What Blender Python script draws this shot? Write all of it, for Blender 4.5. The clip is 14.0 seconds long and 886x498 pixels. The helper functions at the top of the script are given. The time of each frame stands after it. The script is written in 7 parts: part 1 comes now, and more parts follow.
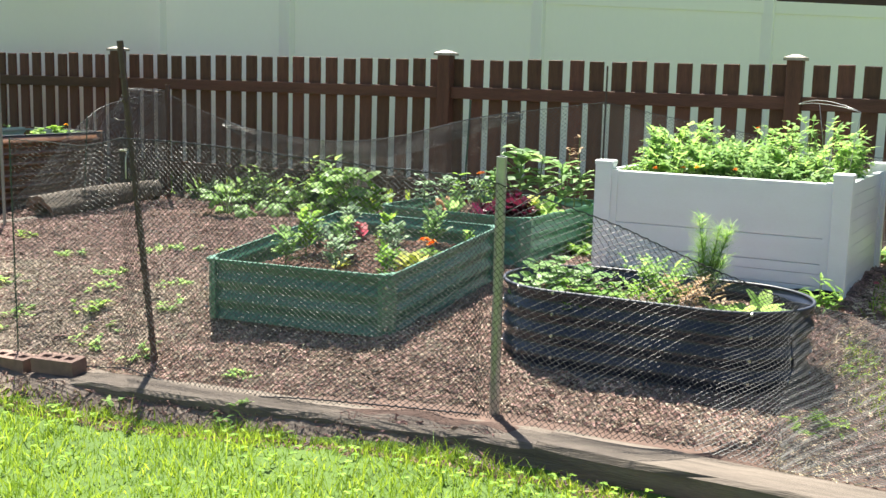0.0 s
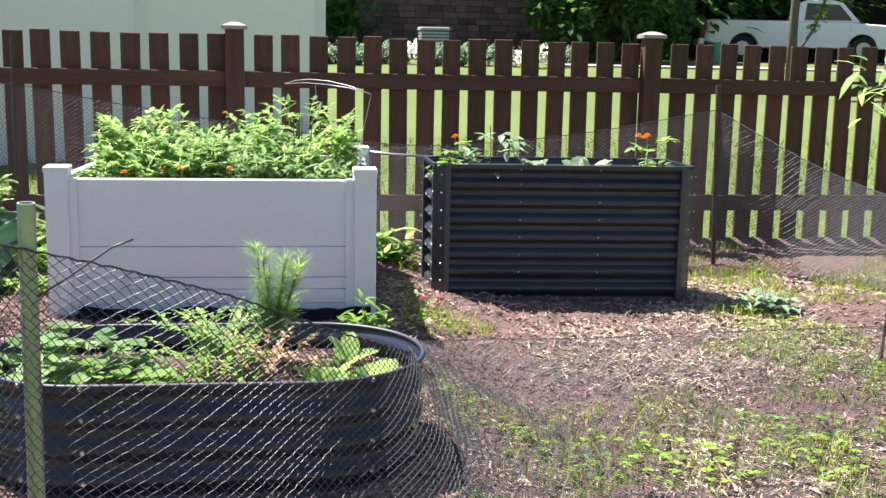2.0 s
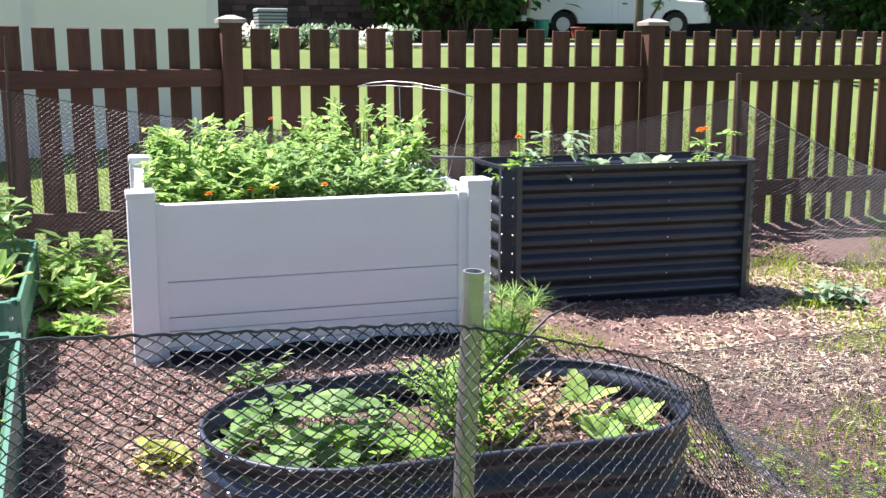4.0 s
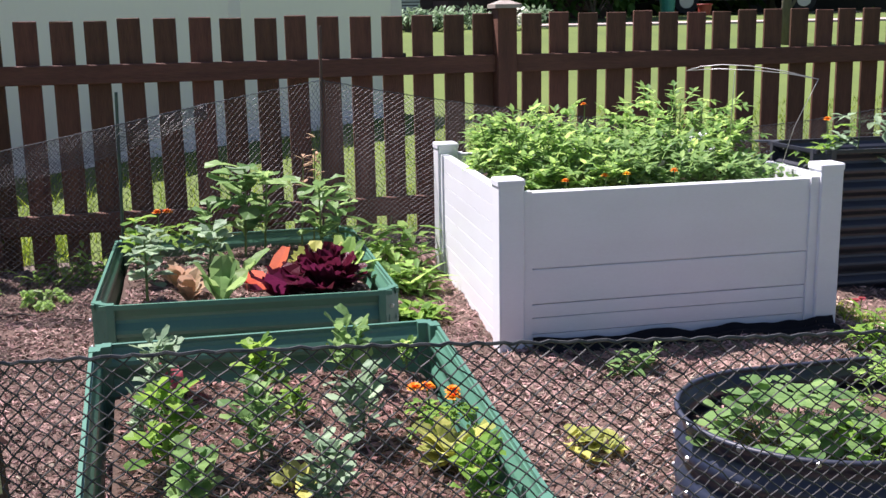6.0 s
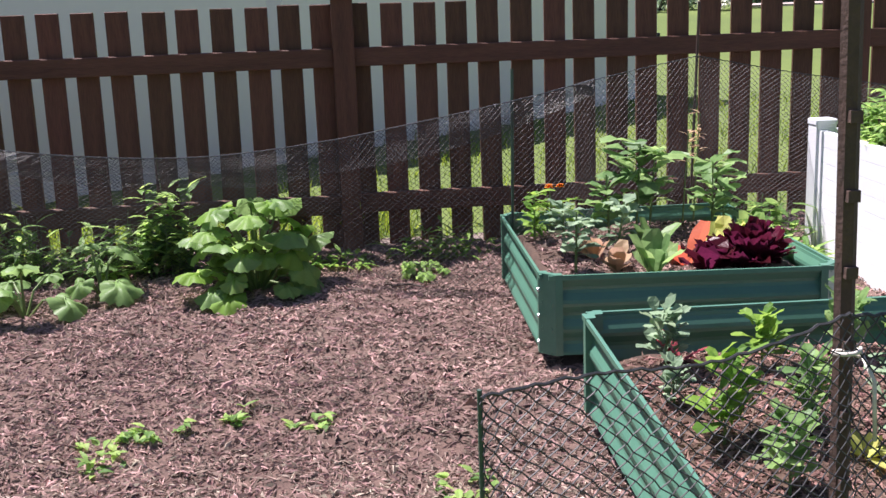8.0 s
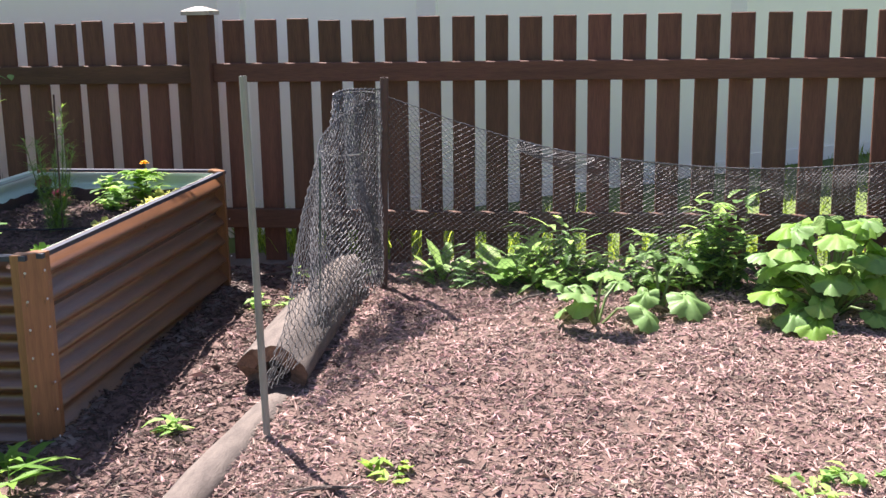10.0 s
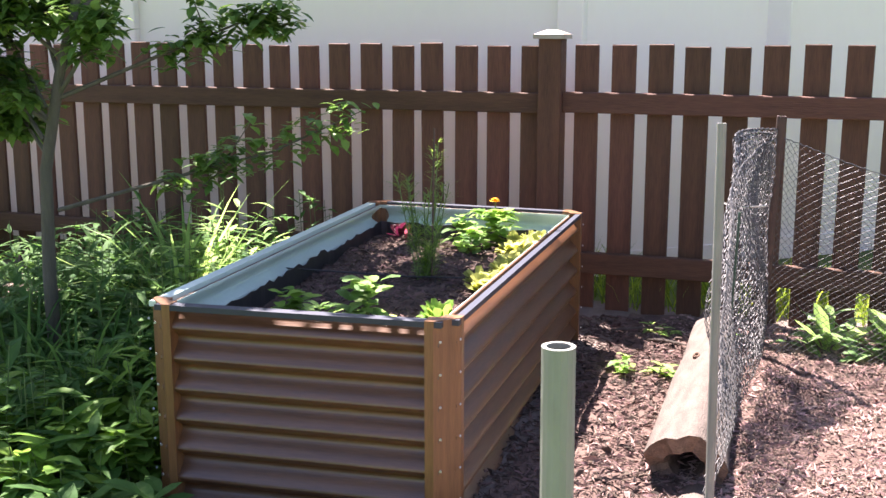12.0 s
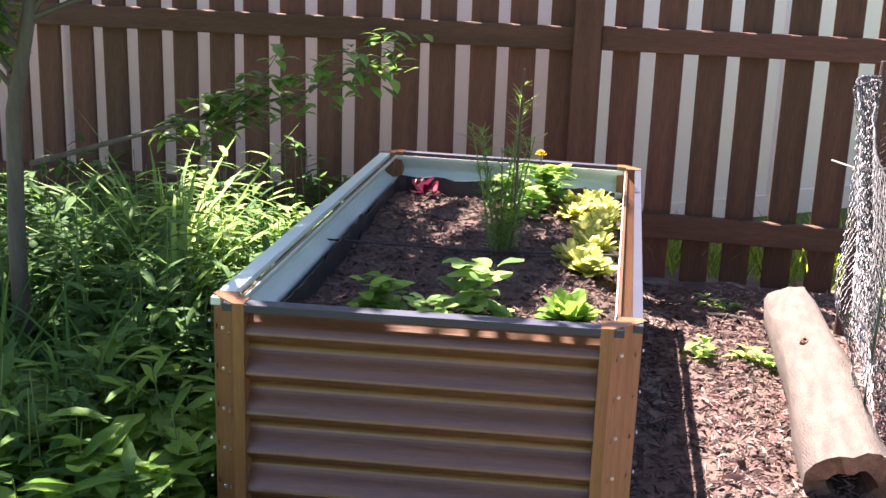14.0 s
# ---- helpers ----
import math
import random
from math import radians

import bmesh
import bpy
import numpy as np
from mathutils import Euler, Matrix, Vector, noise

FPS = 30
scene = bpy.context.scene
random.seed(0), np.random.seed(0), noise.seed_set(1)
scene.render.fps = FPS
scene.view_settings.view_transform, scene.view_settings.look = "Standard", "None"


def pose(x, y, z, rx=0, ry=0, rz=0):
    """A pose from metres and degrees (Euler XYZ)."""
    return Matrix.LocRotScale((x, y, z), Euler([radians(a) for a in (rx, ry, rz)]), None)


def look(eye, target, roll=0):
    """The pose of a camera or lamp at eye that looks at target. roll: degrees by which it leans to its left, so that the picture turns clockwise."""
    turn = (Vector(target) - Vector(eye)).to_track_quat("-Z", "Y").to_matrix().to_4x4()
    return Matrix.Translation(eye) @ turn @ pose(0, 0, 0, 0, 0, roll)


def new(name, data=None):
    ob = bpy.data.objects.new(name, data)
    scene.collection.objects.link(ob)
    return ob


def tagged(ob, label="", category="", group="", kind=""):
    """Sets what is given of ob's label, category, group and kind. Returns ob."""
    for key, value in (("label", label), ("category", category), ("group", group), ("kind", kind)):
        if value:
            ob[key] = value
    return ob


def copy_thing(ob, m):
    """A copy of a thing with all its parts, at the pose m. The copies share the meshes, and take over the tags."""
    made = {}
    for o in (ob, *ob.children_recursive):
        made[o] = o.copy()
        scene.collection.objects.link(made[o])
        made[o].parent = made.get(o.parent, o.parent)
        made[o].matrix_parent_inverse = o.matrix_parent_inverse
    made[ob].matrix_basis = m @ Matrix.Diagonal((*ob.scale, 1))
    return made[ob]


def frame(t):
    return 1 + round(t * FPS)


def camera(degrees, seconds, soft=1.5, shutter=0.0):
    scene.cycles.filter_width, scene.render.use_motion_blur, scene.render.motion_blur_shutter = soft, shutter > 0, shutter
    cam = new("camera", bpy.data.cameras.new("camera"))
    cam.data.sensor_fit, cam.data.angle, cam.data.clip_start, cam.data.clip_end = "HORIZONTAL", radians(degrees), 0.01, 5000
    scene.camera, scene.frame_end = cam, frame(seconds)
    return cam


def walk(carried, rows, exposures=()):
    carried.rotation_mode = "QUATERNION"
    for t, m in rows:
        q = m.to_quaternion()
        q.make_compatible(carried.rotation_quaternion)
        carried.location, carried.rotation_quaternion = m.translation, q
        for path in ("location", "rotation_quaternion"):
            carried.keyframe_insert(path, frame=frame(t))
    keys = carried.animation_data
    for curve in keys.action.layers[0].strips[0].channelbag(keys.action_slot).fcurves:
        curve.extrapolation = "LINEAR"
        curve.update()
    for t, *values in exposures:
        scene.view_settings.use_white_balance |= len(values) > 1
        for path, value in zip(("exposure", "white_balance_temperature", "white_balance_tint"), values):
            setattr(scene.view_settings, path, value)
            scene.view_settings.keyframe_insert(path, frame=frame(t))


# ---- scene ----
# ---- camera ----
cam = camera(44.0, 14.0)
PATH = [
    (0, (3.574, -7.049, 0.983), (2.682, -5.285, 0.681), 1.5),
    (0.5, (3.39, -6.748, 1.016), (2.86, -4.842, 0.724), 2.2),
    (1, (3.094, -6.492, 1.031), (2.91, -4.525, 0.724), 1.9),
    (1.5, (2.864, -6.224, 1.021), (2.91, -4.251, 0.694), 1.6),
    (2, (2.658, -6.005, 1.032), (2.943, -4.055, 0.69), 1.1),
    (4.3, (1.506, -5.299, 1.097), (2.146, -3.442, 0.720), 0.1),
    (4.5, (1.439, -5.224, 1.092), (2.064, -3.361, 0.719), -0.2),
    (5, (1.26, -5.123, 1.101), (1.871, -3.254, 0.736), -0.5),
    (5.5, (1.008, -5.155, 1.11), (1.591, -3.279, 0.732), -0.9),
    (6, (0.797, -5.144, 1.118), (1.27, -3.245, 0.708), -1.0),
    (6.5, (0.63, -5.057, 1.084), (0.993, -3.138, 0.654), -1.8),
    (7, (0.432, -5.029, 1.093), (0.763, -3.105, 0.66), -1.6),
    (7.5, (0.171, -5.117, 1.114), (0.436, -3.187, 0.66), -1.8),
    (8, (-0.047, -5.032, 1.108), (0.133, -3.087, 0.679), -2.0),
    (8.5, (-0.29, -4.885, 1.101), (-0.202, -2.925, 0.712), -1.9),
    (9, (-0.626, -4.893, 1.125), (-0.615, -2.934, 0.722), -1.4),
    (11.3, (-1.655, -4.657, 1.154), (-2.343, -2.824, 0.749), -1.0),
    (11.5, (-1.701, -4.619, 1.171), (-2.402, -2.79, 0.768), -1.0),
    (12, (-1.957, -4.482, 1.187), (-2.616, -2.634, 0.801), -0.0),
    (12.5, (-2.18, -4.423, 1.179), (-2.76, -2.545, 0.807), 0.6),
    (13, (-2.321, -4.394, 1.188), (-2.852, -2.502, 0.816), 0.5),
    (13.5, (-2.571, -4.16, 1.169), (-3.024, -2.248, 0.8), 1.0),
    (14, (-2.743, -4.031, 1.145), (-3.137, -2.136, 0.642), 2.0),
]
walk(cam, [(t, look(e, g, r)) for t, e, g, r in PATH], exposures=[(0, 1.97, 6670, 4), (0.5, 2.02, 6470, 9), (1, 1.81, 6320, 12), (1.5, 1.81, 6270, 15), (2.2, 1.77, 6220, 17), (4.5, 1.82, 6170, 22), (5, 1.59, 6170, 24), (5.5, 1.41, 6170, 24), (6, 1.31, 6170, 24), (7, 1.34, 6170, 24), (8, 1.37, 6170, 24), (8.5, 1.66, 6170, 22), (9, 1.77, 6170, 18), (11.5, 2.71, 6600, 25), (13, 2.75, 6600, 25), (14, 2.78, 6750, 27)])

# ---- world, sun, exposure ----
SUN_FROM = Vector((-0.37, 0.39, 1.0)).normalized()
world = bpy.data.worlds.new("world")
scene.world = world
world.use_nodes = True
wn = world.node_tree
sky = wn.nodes.new("ShaderNodeTexSky")
sky.sky_type = "NISHITA"
sky.sun_disc = False
sky.sun_elevation = math.asin(SUN_FROM.z)
sky.sun_rotation = math.atan2(SUN_FROM.x, SUN_FROM.y)
wn.links.new(sky.outputs[0], wn.nodes["Background"].inputs[0])
wn.nodes["Background"].inputs[1].default_value = 0.05
sun = new("sun", bpy.data.lights.new("sun", "SUN"))
sun.data.energy = 5.0
sun.data.angle = radians(0.53)
sun.data.color = (1.0, 0.95, 0.88)
sun.matrix_world = look(SUN_FROM * 30, (0, 0, 0))


# ---- materials ----
def surface(name, light, dark=None, rough=0.8, metal=0.0, scale=8.0, fine=120.0, bump=0.3, bump_scale=0.0,
            stretch=(1, 1, 1), mix=0.6, spread=0.25, by="", sheen=0.5, grain=0.35):
    """Two-scale procedural paint, wood, earth or leaf: broad patches, fine grain, relief, and a shift from piece to piece."""
    m = bpy.data.materials.new(name)
    m.use_nodes = True
    t = m.node_tree
    n, l = t.nodes, t.links
    p = n["Principled BSDF"]
    dark = dark or tuple(c * 0.6 for c in light)
    co = n.new("ShaderNodeTexCoord")
    mp = n.new("ShaderNodeMapping")
    mp.inputs["Scale"].default_value = stretch
    l.new(co.outputs["Object"], mp.inputs["Vector"])
    a = n.new("ShaderNodeTexNoise")
    a.inputs["Scale"].default_value, a.inputs["Detail"].default_value = scale, 5
    b = n.new("ShaderNodeTexNoise")
    b.inputs["Scale"].default_value, b.inputs["Detail"].default_value = fine, 4
    l.new(mp.outputs[0], a.inputs["Vector"])
    l.new(mp.outputs[0], b.inputs["Vector"])
    r = n.new("ShaderNodeMapRange")
    r.inputs["From Min"].default_value, r.inputs["From Max"].default_value = 0.32, 0.68
    l.new(a.outputs["Fac"], r.inputs["Value"])
    rb = n.new("ShaderNodeMapRange")
    rb.inputs["From Min"].default_value, rb.inputs["From Max"].default_value = 0.3, 0.7
    l.new(b.outputs["Fac"], rb.inputs["Value"])
    f = n.new("ShaderNodeMix")
    f.data_type = "FLOAT"
    f.inputs[0].default_value = grain
    l.new(r.outputs[0], f.inputs[2])
    l.new(rb.outputs[0], f.inputs[3])
    c = n.new("ShaderNodeMix")
    c.data_type = "RGBA"
    c.inputs[6].default_value, c.inputs[7].default_value = (*light, 1), (*dark, 1)
    sc = n.new("ShaderNodeMath")
    sc.operation = "MULTIPLY"
    sc.inputs[1].default_value = mix
    l.new(f.outputs[0], sc.inputs[0])
    l.new(sc.outputs[0], c.inputs[0])
    out = c.outputs[2]
    if by:
        if by == "island":
            g = n.new("ShaderNodeNewGeometry").outputs["Random Per Island"]
        else:
            g = n.new("ShaderNodeObjectInfo").outputs["Random"]
        h = n.new("ShaderNodeHueSaturation")
        v = n.new("ShaderNodeMapRange")
        v.inputs["To Min"].default_value, v.inputs["To Max"].default_value = 1 - spread, 1 + spread
        l.new(g, v.inputs["Value"])
        l.new(v.outputs[0], h.inputs["Value"])
        w = n.new("ShaderNodeMapRange")
        w.inputs["To Min"].default_value, w.inputs["To Max"].default_value = 0.5 + 0.05 * spread, 0.5 - 0.05 * spread
        l.new(g, w.inputs["Value"])
        l.new(w.outputs[0], h.inputs["Hue"])
        l.new(out, h.inputs["Color"])
        out = h.outputs["Color"]
    l.new(out, p.inputs["Base Color"])
    p.inputs["Roughness"].default_value, p.inputs["Metallic"].default_value = rough, metal
    p.inputs["Specular IOR Level"].default_value = sheen
    if bump:
        q = n.new("ShaderNodeBump")
        q.inputs["Strength"].default_value, q.inputs["Distance"].default_value = bump, 0.004
        if bump_scale:
            e = n.new("ShaderNodeTexNoise")
            e.inputs["Scale"].default_value, e.inputs["Detail"].default_value = bump_scale, 6
            l.new(mp.outputs[0], e.inputs["Vector"])
            l.new(e.outputs["Fac"], q.inputs["Height"])
        else:
            l.new(b.outputs["Fac"], q.inputs["Height"])
        l.new(q.outputs[0], p.inputs["Normal"])
    return m


def leafy(name, light, dark=None, glow=0.45, spread=0.35, rough=0.5, by="island"):
    """Leaf tissue: light passes through it, and each leaf differs a little."""
    m = surface(name, light, dark, rough=rough, scale=14, fine=150, bump=0.25, mix=0.7, by=by, spread=spread, sheen=0.16)
    n, l = m.node_tree.nodes, m.node_tree.links
    p, o = n["Principled BSDF"], n["Material Output"]
    colour = p.inputs["Base Color"].links[0].from_socket
    t = n.new("ShaderNodeBsdfTranslucent")
    h = n.new("ShaderNodeHueSaturation")
    h.inputs["Hue"].default_value, h.inputs["Saturation"].default_value, h.inputs["Value"].default_value = 0.488, 1.0, 1.55
    l.new(colour, h.inputs["Color"])
    l.new(h.outputs[0], t.inputs["Color"])
    x = n.new("ShaderNodeMixShader")
    x.inputs[0].default_value = glow
    l.new(p.outputs[0], x.inputs[1])
    l.new(t.outputs[0], x.inputs[2])
    l.new(x.outputs[0], o.inputs["Surface"])
    return m


M = {}
M["fence"] = surface("stained_wood", (0.128, 0.059, 0.035), (0.052, 0.024, 0.0158), rough=0.72, scale=4, fine=45, stretch=(6, 6, 0.5), bump=0.6, by="object", spread=0.24, mix=0.9, sheen=0.3, grain=0.5)
M["rail"] = surface("stained_rail", (0.12, 0.056, 0.0335), (0.052, 0.0245, 0.0158), rough=0.7, scale=4, fine=45, stretch=(0.5, 6, 6), bump=0.6, by="object", spread=0.14, mix=0.9, sheen=0.3, grain=0.5)
M["cap"] = surface("weathered_cap", (0.36, 0.32, 0.27), (0.16, 0.1, 0.07), rough=0.45, scale=20, fine=160, bump=0.3)
M["vinyl"] = surface("vinyl", (0.82, 0.79, 0.72), (0.76, 0.73, 0.66), rough=0.4, scale=1.2, fine=30, bump=0.05, mix=0.5, stretch=(1, 1, 0.4))
M["white"] = surface("white_plastic", (0.72, 0.735, 0.765), (0.60, 0.60, 0.605), rough=0.35, scale=3, fine=70, bump=0.06, mix=0.45, stretch=(1, 1, 2.5), by="object", spread=0.03)
M["green"] = surface("green_paint", (0.07, 0.18, 0.125), (0.046, 0.13, 0.088), rough=0.38, scale=4, fine=90, bump=0.08, mix=0.6, by="object", spread=0.06)
M["charcoal"] = surface("charcoal_paint", (0.026, 0.030, 0.041), (0.014, 0.016, 0.022), rough=0.38, scale=6, fine=90, bump=0.05, mix=0.7, sheen=0.5)
M["navy"] = surface("navy_paint", (0.017, 0.023, 0.044), (0.009, 0.012, 0.022), rough=0.34, scale=6, fine=90, bump=0.05, mix=0.7)
M["post_grey"] = surface("grey_corner", (0.05, 0.054, 0.064), (0.032, 0.034, 0.04), rough=0.4, scale=6, fine=90, bump=0.05, mix=0.6)
M["woodprint"] = surface("woodgrain_print", (0.16, 0.068, 0.028), (0.06, 0.024, 0.0105), rough=0.34, scale=5, fine=34, stretch=(0.7, 0.7, 14), bump=0.12, mix=0.9, by="object", spread=0.08, grain=0.5, sheen=0.8)
M["woodprint_up"] = surface("woodgrain_upright", (0.25, 0.11, 0.042), (0.11, 0.042, 0.017), rough=0.38, scale=5, fine=34, stretch=(14, 14, 0.7), bump=0.12, mix=0.9, by="object", spread=0.08, grain=0.5)
M["mint"] = surface("pale_inner_coat", (0.55, 0.66, 0.58), (0.42, 0.53, 0.46), rough=0.4, scale=4, fine=80, bump=0.05, mix=0.6)
M["cloth"] = surface("black_weed_cloth", (0.012, 0.012, 0.015), rough=0.9, scale=20, fine=200, bump=0.2, sheen=0.1)
M["rubber"] = surface("edge_trim", (0.02, 0.025, 0.045), rough=0.5, scale=20, fine=150, bump=0.1)
M["steel"] = surface("galvanised", (0.42, 0.43, 0.42), (0.28, 0.29, 0.28), rough=0.38, metal=0.8, scale=30, fine=150, bump=0.1)
M["bolt"] = surface("bolt_steel", (0.6, 0.6, 0.6), rough=0.3, metal=0.9, scale=60, fine=200, bump=0.0)
M["rust"] = surface("rusty_steel", (0.09, 0.05, 0.036), (0.045, 0.028, 0.022), rough=0.75, scale=25, fine=160, bump=0.4, mix=0.9)
M["stake_green"] = surface("green_stake", (0.035, 0.075, 0.05), (0.025, 0.04, 0.032), rough=0.5, scale=30, fine=160, bump=0.3)
M["pvc"] = surface("weathered_pole", (0.25, 0.25, 0.215), (0.15, 0.15, 0.125), rough=0.6, scale=25, fine=120, stretch=(1, 1, 0.25), bump=0.3, mix=0.8)
M["net"] = surface("black_netting", (0.05, 0.05, 0.052), (0.03, 0.03, 0.032), rough=0.5, scale=50, fine=200, bump=0.0, sheen=0.4)
# Paler copies of the black netting: sheen put into the colour.
M["net_light"] = surface("sheen_netting", (0.15, 0.147, 0.147), (0.075, 0.073, 0.073), rough=0.5, scale=50, fine=200, bump=0.0, sheen=0.6)
M["net_mid"] = surface("faint_sheen_netting", (0.09, 0.088, 0.086), (0.05, 0.049, 0.048), rough=0.5, scale=50, fine=200, bump=0.0, sheen=0.35)
M["straw"] = surface("dry_straw", (0.50, 0.42, 0.29), (0.30, 0.23, 0.15), rough=0.9, scale=9, fine=60, bump=0.0, by="island", spread=0.4)
M["tie"] = surface("pale_tie", (0.62, 0.58, 0.5), rough=0.6, scale=40, fine=200, bump=0.1)
M["wire"] = surface("bright_wire", (0.42, 0.41, 0.39), rough=0.35, metal=0.6, scale=40, fine=200, bump=0.0)
M["timber"] = surface("weathered_timber", (0.18, 0.145, 0.118), (0.06, 0.046, 0.037), rough=0.92, scale=5, fine=50, stretch=(0.5, 6, 6), bump=0.9, mix=0.9)
M["brick"] = surface("fired_clay", (0.20, 0.13, 0.10), (0.11, 0.075, 0.06), rough=0.9, scale=30, fine=200, bump=0.6, mix=0.9, by="object")
M["log"] = surface("bare_log", (0.135, 0.108, 0.087), (0.05, 0.038, 0.031), rough=0.9, scale=9, fine=70, stretch=(4, 1.2, 4), bump=1.0, mix=0.85)
M["log_in"] = surface("rotted_core", (0.22, 0.14, 0.10), (0.08, 0.05, 0.035), rough=1.0, scale=40, fine=160, bump=1.0, mix=0.9)
M["mulch"] = surface("mulch_bed", (0.15, 0.093, 0.073), (0.05, 0.03, 0.024), rough=1.0, scale=22, fine=180, bump=1.0, bump_scale=90, mix=1.0, grain=0.6)
M["soil"] = surface("dark_soil", (0.10, 0.06, 0.042), (0.03, 0.018, 0.013), rough=1.0, scale=25, fine=150, bump=1.0, bump_scale=70, mix=1.0, grain=0.6)
M["chips"] = surface("bark_chip", (0.375, 0.262, 0.212), (0.12, 0.073, 0.06), rough=0.85, scale=1.8, fine=8, bump=0.0, mix=0.95, by="island", spread=0.6, grain=0.5)
M["grey_chips"] = surface("weathered_chip", (0.50, 0.43, 0.33), (0.22, 0.17, 0.125), rough=0.9, scale=1.8, fine=8, bump=0.0, mix=0.9, by="island", spread=0.5, grain=0.5)
M["soil_chips"] = surface("dark_bark_chip", (0.30, 0.185, 0.145), (0.11, 0.06, 0.046), rough=0.9, scale=6, fine=160, bump=0.3, mix=0.8, by="island", spread=0.5)
# Dark humus, deepened further to carry tree and bed shade in its colour.
M["humus_chips"] = surface("humus_chip", (0.13, 0.082, 0.066), (0.03, 0.019, 0.016), rough=0.95, scale=5, fine=30, bump=0.0, mix=0.9, by="island", spread=0.6, grain=0.5)
M["turf"] = surface("turf", (0.085, 0.14, 0.022), (0.04, 0.075, 0.014), rough=1.0, scale=3, fine=90, bump=1.0, bump_scale=120, mix=0.9, grain=0.5)
M["far_turf"] = surface("far_turf", (0.098, 0.138, 0.022), (0.056, 0.09, 0.016), rough=1.0, scale=0.5, fine=25, bump=0.8, bump_scale=60, mix=0.9, grain=0.4)
M["earth"] = surface("bare_earth", (0.19, 0.15, 0.125), (0.075, 0.055, 0.045), rough=1.0, scale=10, fine=130, bump=1.0, bump_scale=60, mix=0.9)
M["drive"] = surface("driveway_concrete", (0.40, 0.33, 0.30), (0.30, 0.24, 0.22), rough=0.9, scale=2, fine=60, bump=0.2)
M["blade"] = leafy("grass_blade", (0.235, 0.34, 0.034), (0.14, 0.23, 0.026), glow=0.4, spread=0.45)
M["blade_far"] = leafy("far_grass_blade", (0.175, 0.26, 0.028), (0.105, 0.175, 0.02), glow=0.4, spread=0.45)
M["clover"] = leafy("clover_leaf", (0.215, 0.345, 0.05), (0.135, 0.24, 0.036), glow=0.4)
M["leaf"] = leafy("green_leaf", (0.185, 0.325, 0.055), (0.10, 0.21, 0.035))
M["leaf_tree"] = leafy("plum_leaf", (0.13, 0.235, 0.048), (0.065, 0.14, 0.03), glow=0.4)
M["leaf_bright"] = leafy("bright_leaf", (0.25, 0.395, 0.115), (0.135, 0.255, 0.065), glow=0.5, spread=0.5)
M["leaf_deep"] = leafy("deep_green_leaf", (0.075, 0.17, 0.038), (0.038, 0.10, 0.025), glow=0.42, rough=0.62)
M["leaf_grey"] = leafy("blue_grey_leaf", (0.24, 0.335, 0.21), (0.13, 0.215, 0.118), glow=0.3)
M["leaf_squash"] = leafy("squash_leaf", (0.195, 0.315, 0.115), (0.11, 0.21, 0.065), glow=0.42, rough=0.42)
M["leaf_lime"] = leafy("lime_lettuce", (0.44, 0.46, 0.14), (0.29, 0.33, 0.09), glow=0.5)
M["leaf_red"] = leafy("wine_red_lettuce", (0.094, 0.011, 0.024), (0.044, 0.007, 0.015), glow=0.35, rough=0.35)
M["leaf_orange"] = leafy("orange_red_leaf", (0.652, 0.145, 0.072), (0.435, 0.087, 0.043), glow=0.4)
M["leaf_pink"] = leafy("pink_leaf", (0.42, 0.09, 0.10), (0.22, 0.04, 0.05), glow=0.4)
M["leaf_tan"] = leafy("dry_leaf", (0.42, 0.31, 0.18), (0.27, 0.165, 0.10), glow=0.3)
M["petal"] = leafy("orange_petal", (0.80, 0.30, 0.02), (0.62, 0.17, 0.012), glow=0.3)
M["petal_y"] = leafy("yellow_petal", (0.850, 0.495, 0.022), (0.715, 0.352, 0.011), glow=0.3)
M["petal_w"] = leafy("white_petal", (0.825, 0.825, 0.726), (0.605, 0.605, 0.495), glow=0.3)
M["stem"] = surface("green_stem", (0.12, 0.18, 0.05), (0.08, 0.12, 0.04), rough=0.6, scale=30, fine=120, bump=0.1)
M["bark"] = surface("sapling_bark", (0.12, 0.108, 0.075), (0.06, 0.052, 0.038), rough=0.9, scale=12, fine=80, stretch=(3, 3, 0.5), bump=0.9, mix=0.9)
M["bricks_far"] = surface("far_brickwork", (0.10, 0.062, 0.05), (0.045, 0.03, 0.027), rough=0.95, scale=1.5, fine=9, stretch=(0.5, 0.5, 3), bump=0.4, mix=1.0, grain=0.7)
M["truck"] = surface("white_car_paint", (0.80, 0.81, 0.83), (0.74, 0.75, 0.77), rough=0.22, scale=2, fine=40, bump=0.0, mix=0.5)
M["glass_dark"] = surface("tinted_glass", (0.015, 0.018, 0.02), rough=0.05, scale=5, fine=50, bump=0.0)
M["tyre"] = surface("tyre_rubber", (0.018, 0.018, 0.018), rough=0.85, scale=20, fine=120, bump=0.3)
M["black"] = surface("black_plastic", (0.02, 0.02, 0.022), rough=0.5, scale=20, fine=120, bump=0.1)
M["teal"] = surface("teal_plastic", (0.03, 0.33, 0.24), rough=0.45, scale=6, fine=80, bump=0.05)
M["red"] = surface("red_plastic", (0.30, 0.04, 0.03), rough=0.5, scale=6, fine=80, bump=0.05)
M["ac"] = surface("unit_casing", (0.30, 0.33, 0.33), rough=0.5, scale=6, fine=80, bump=0.1)


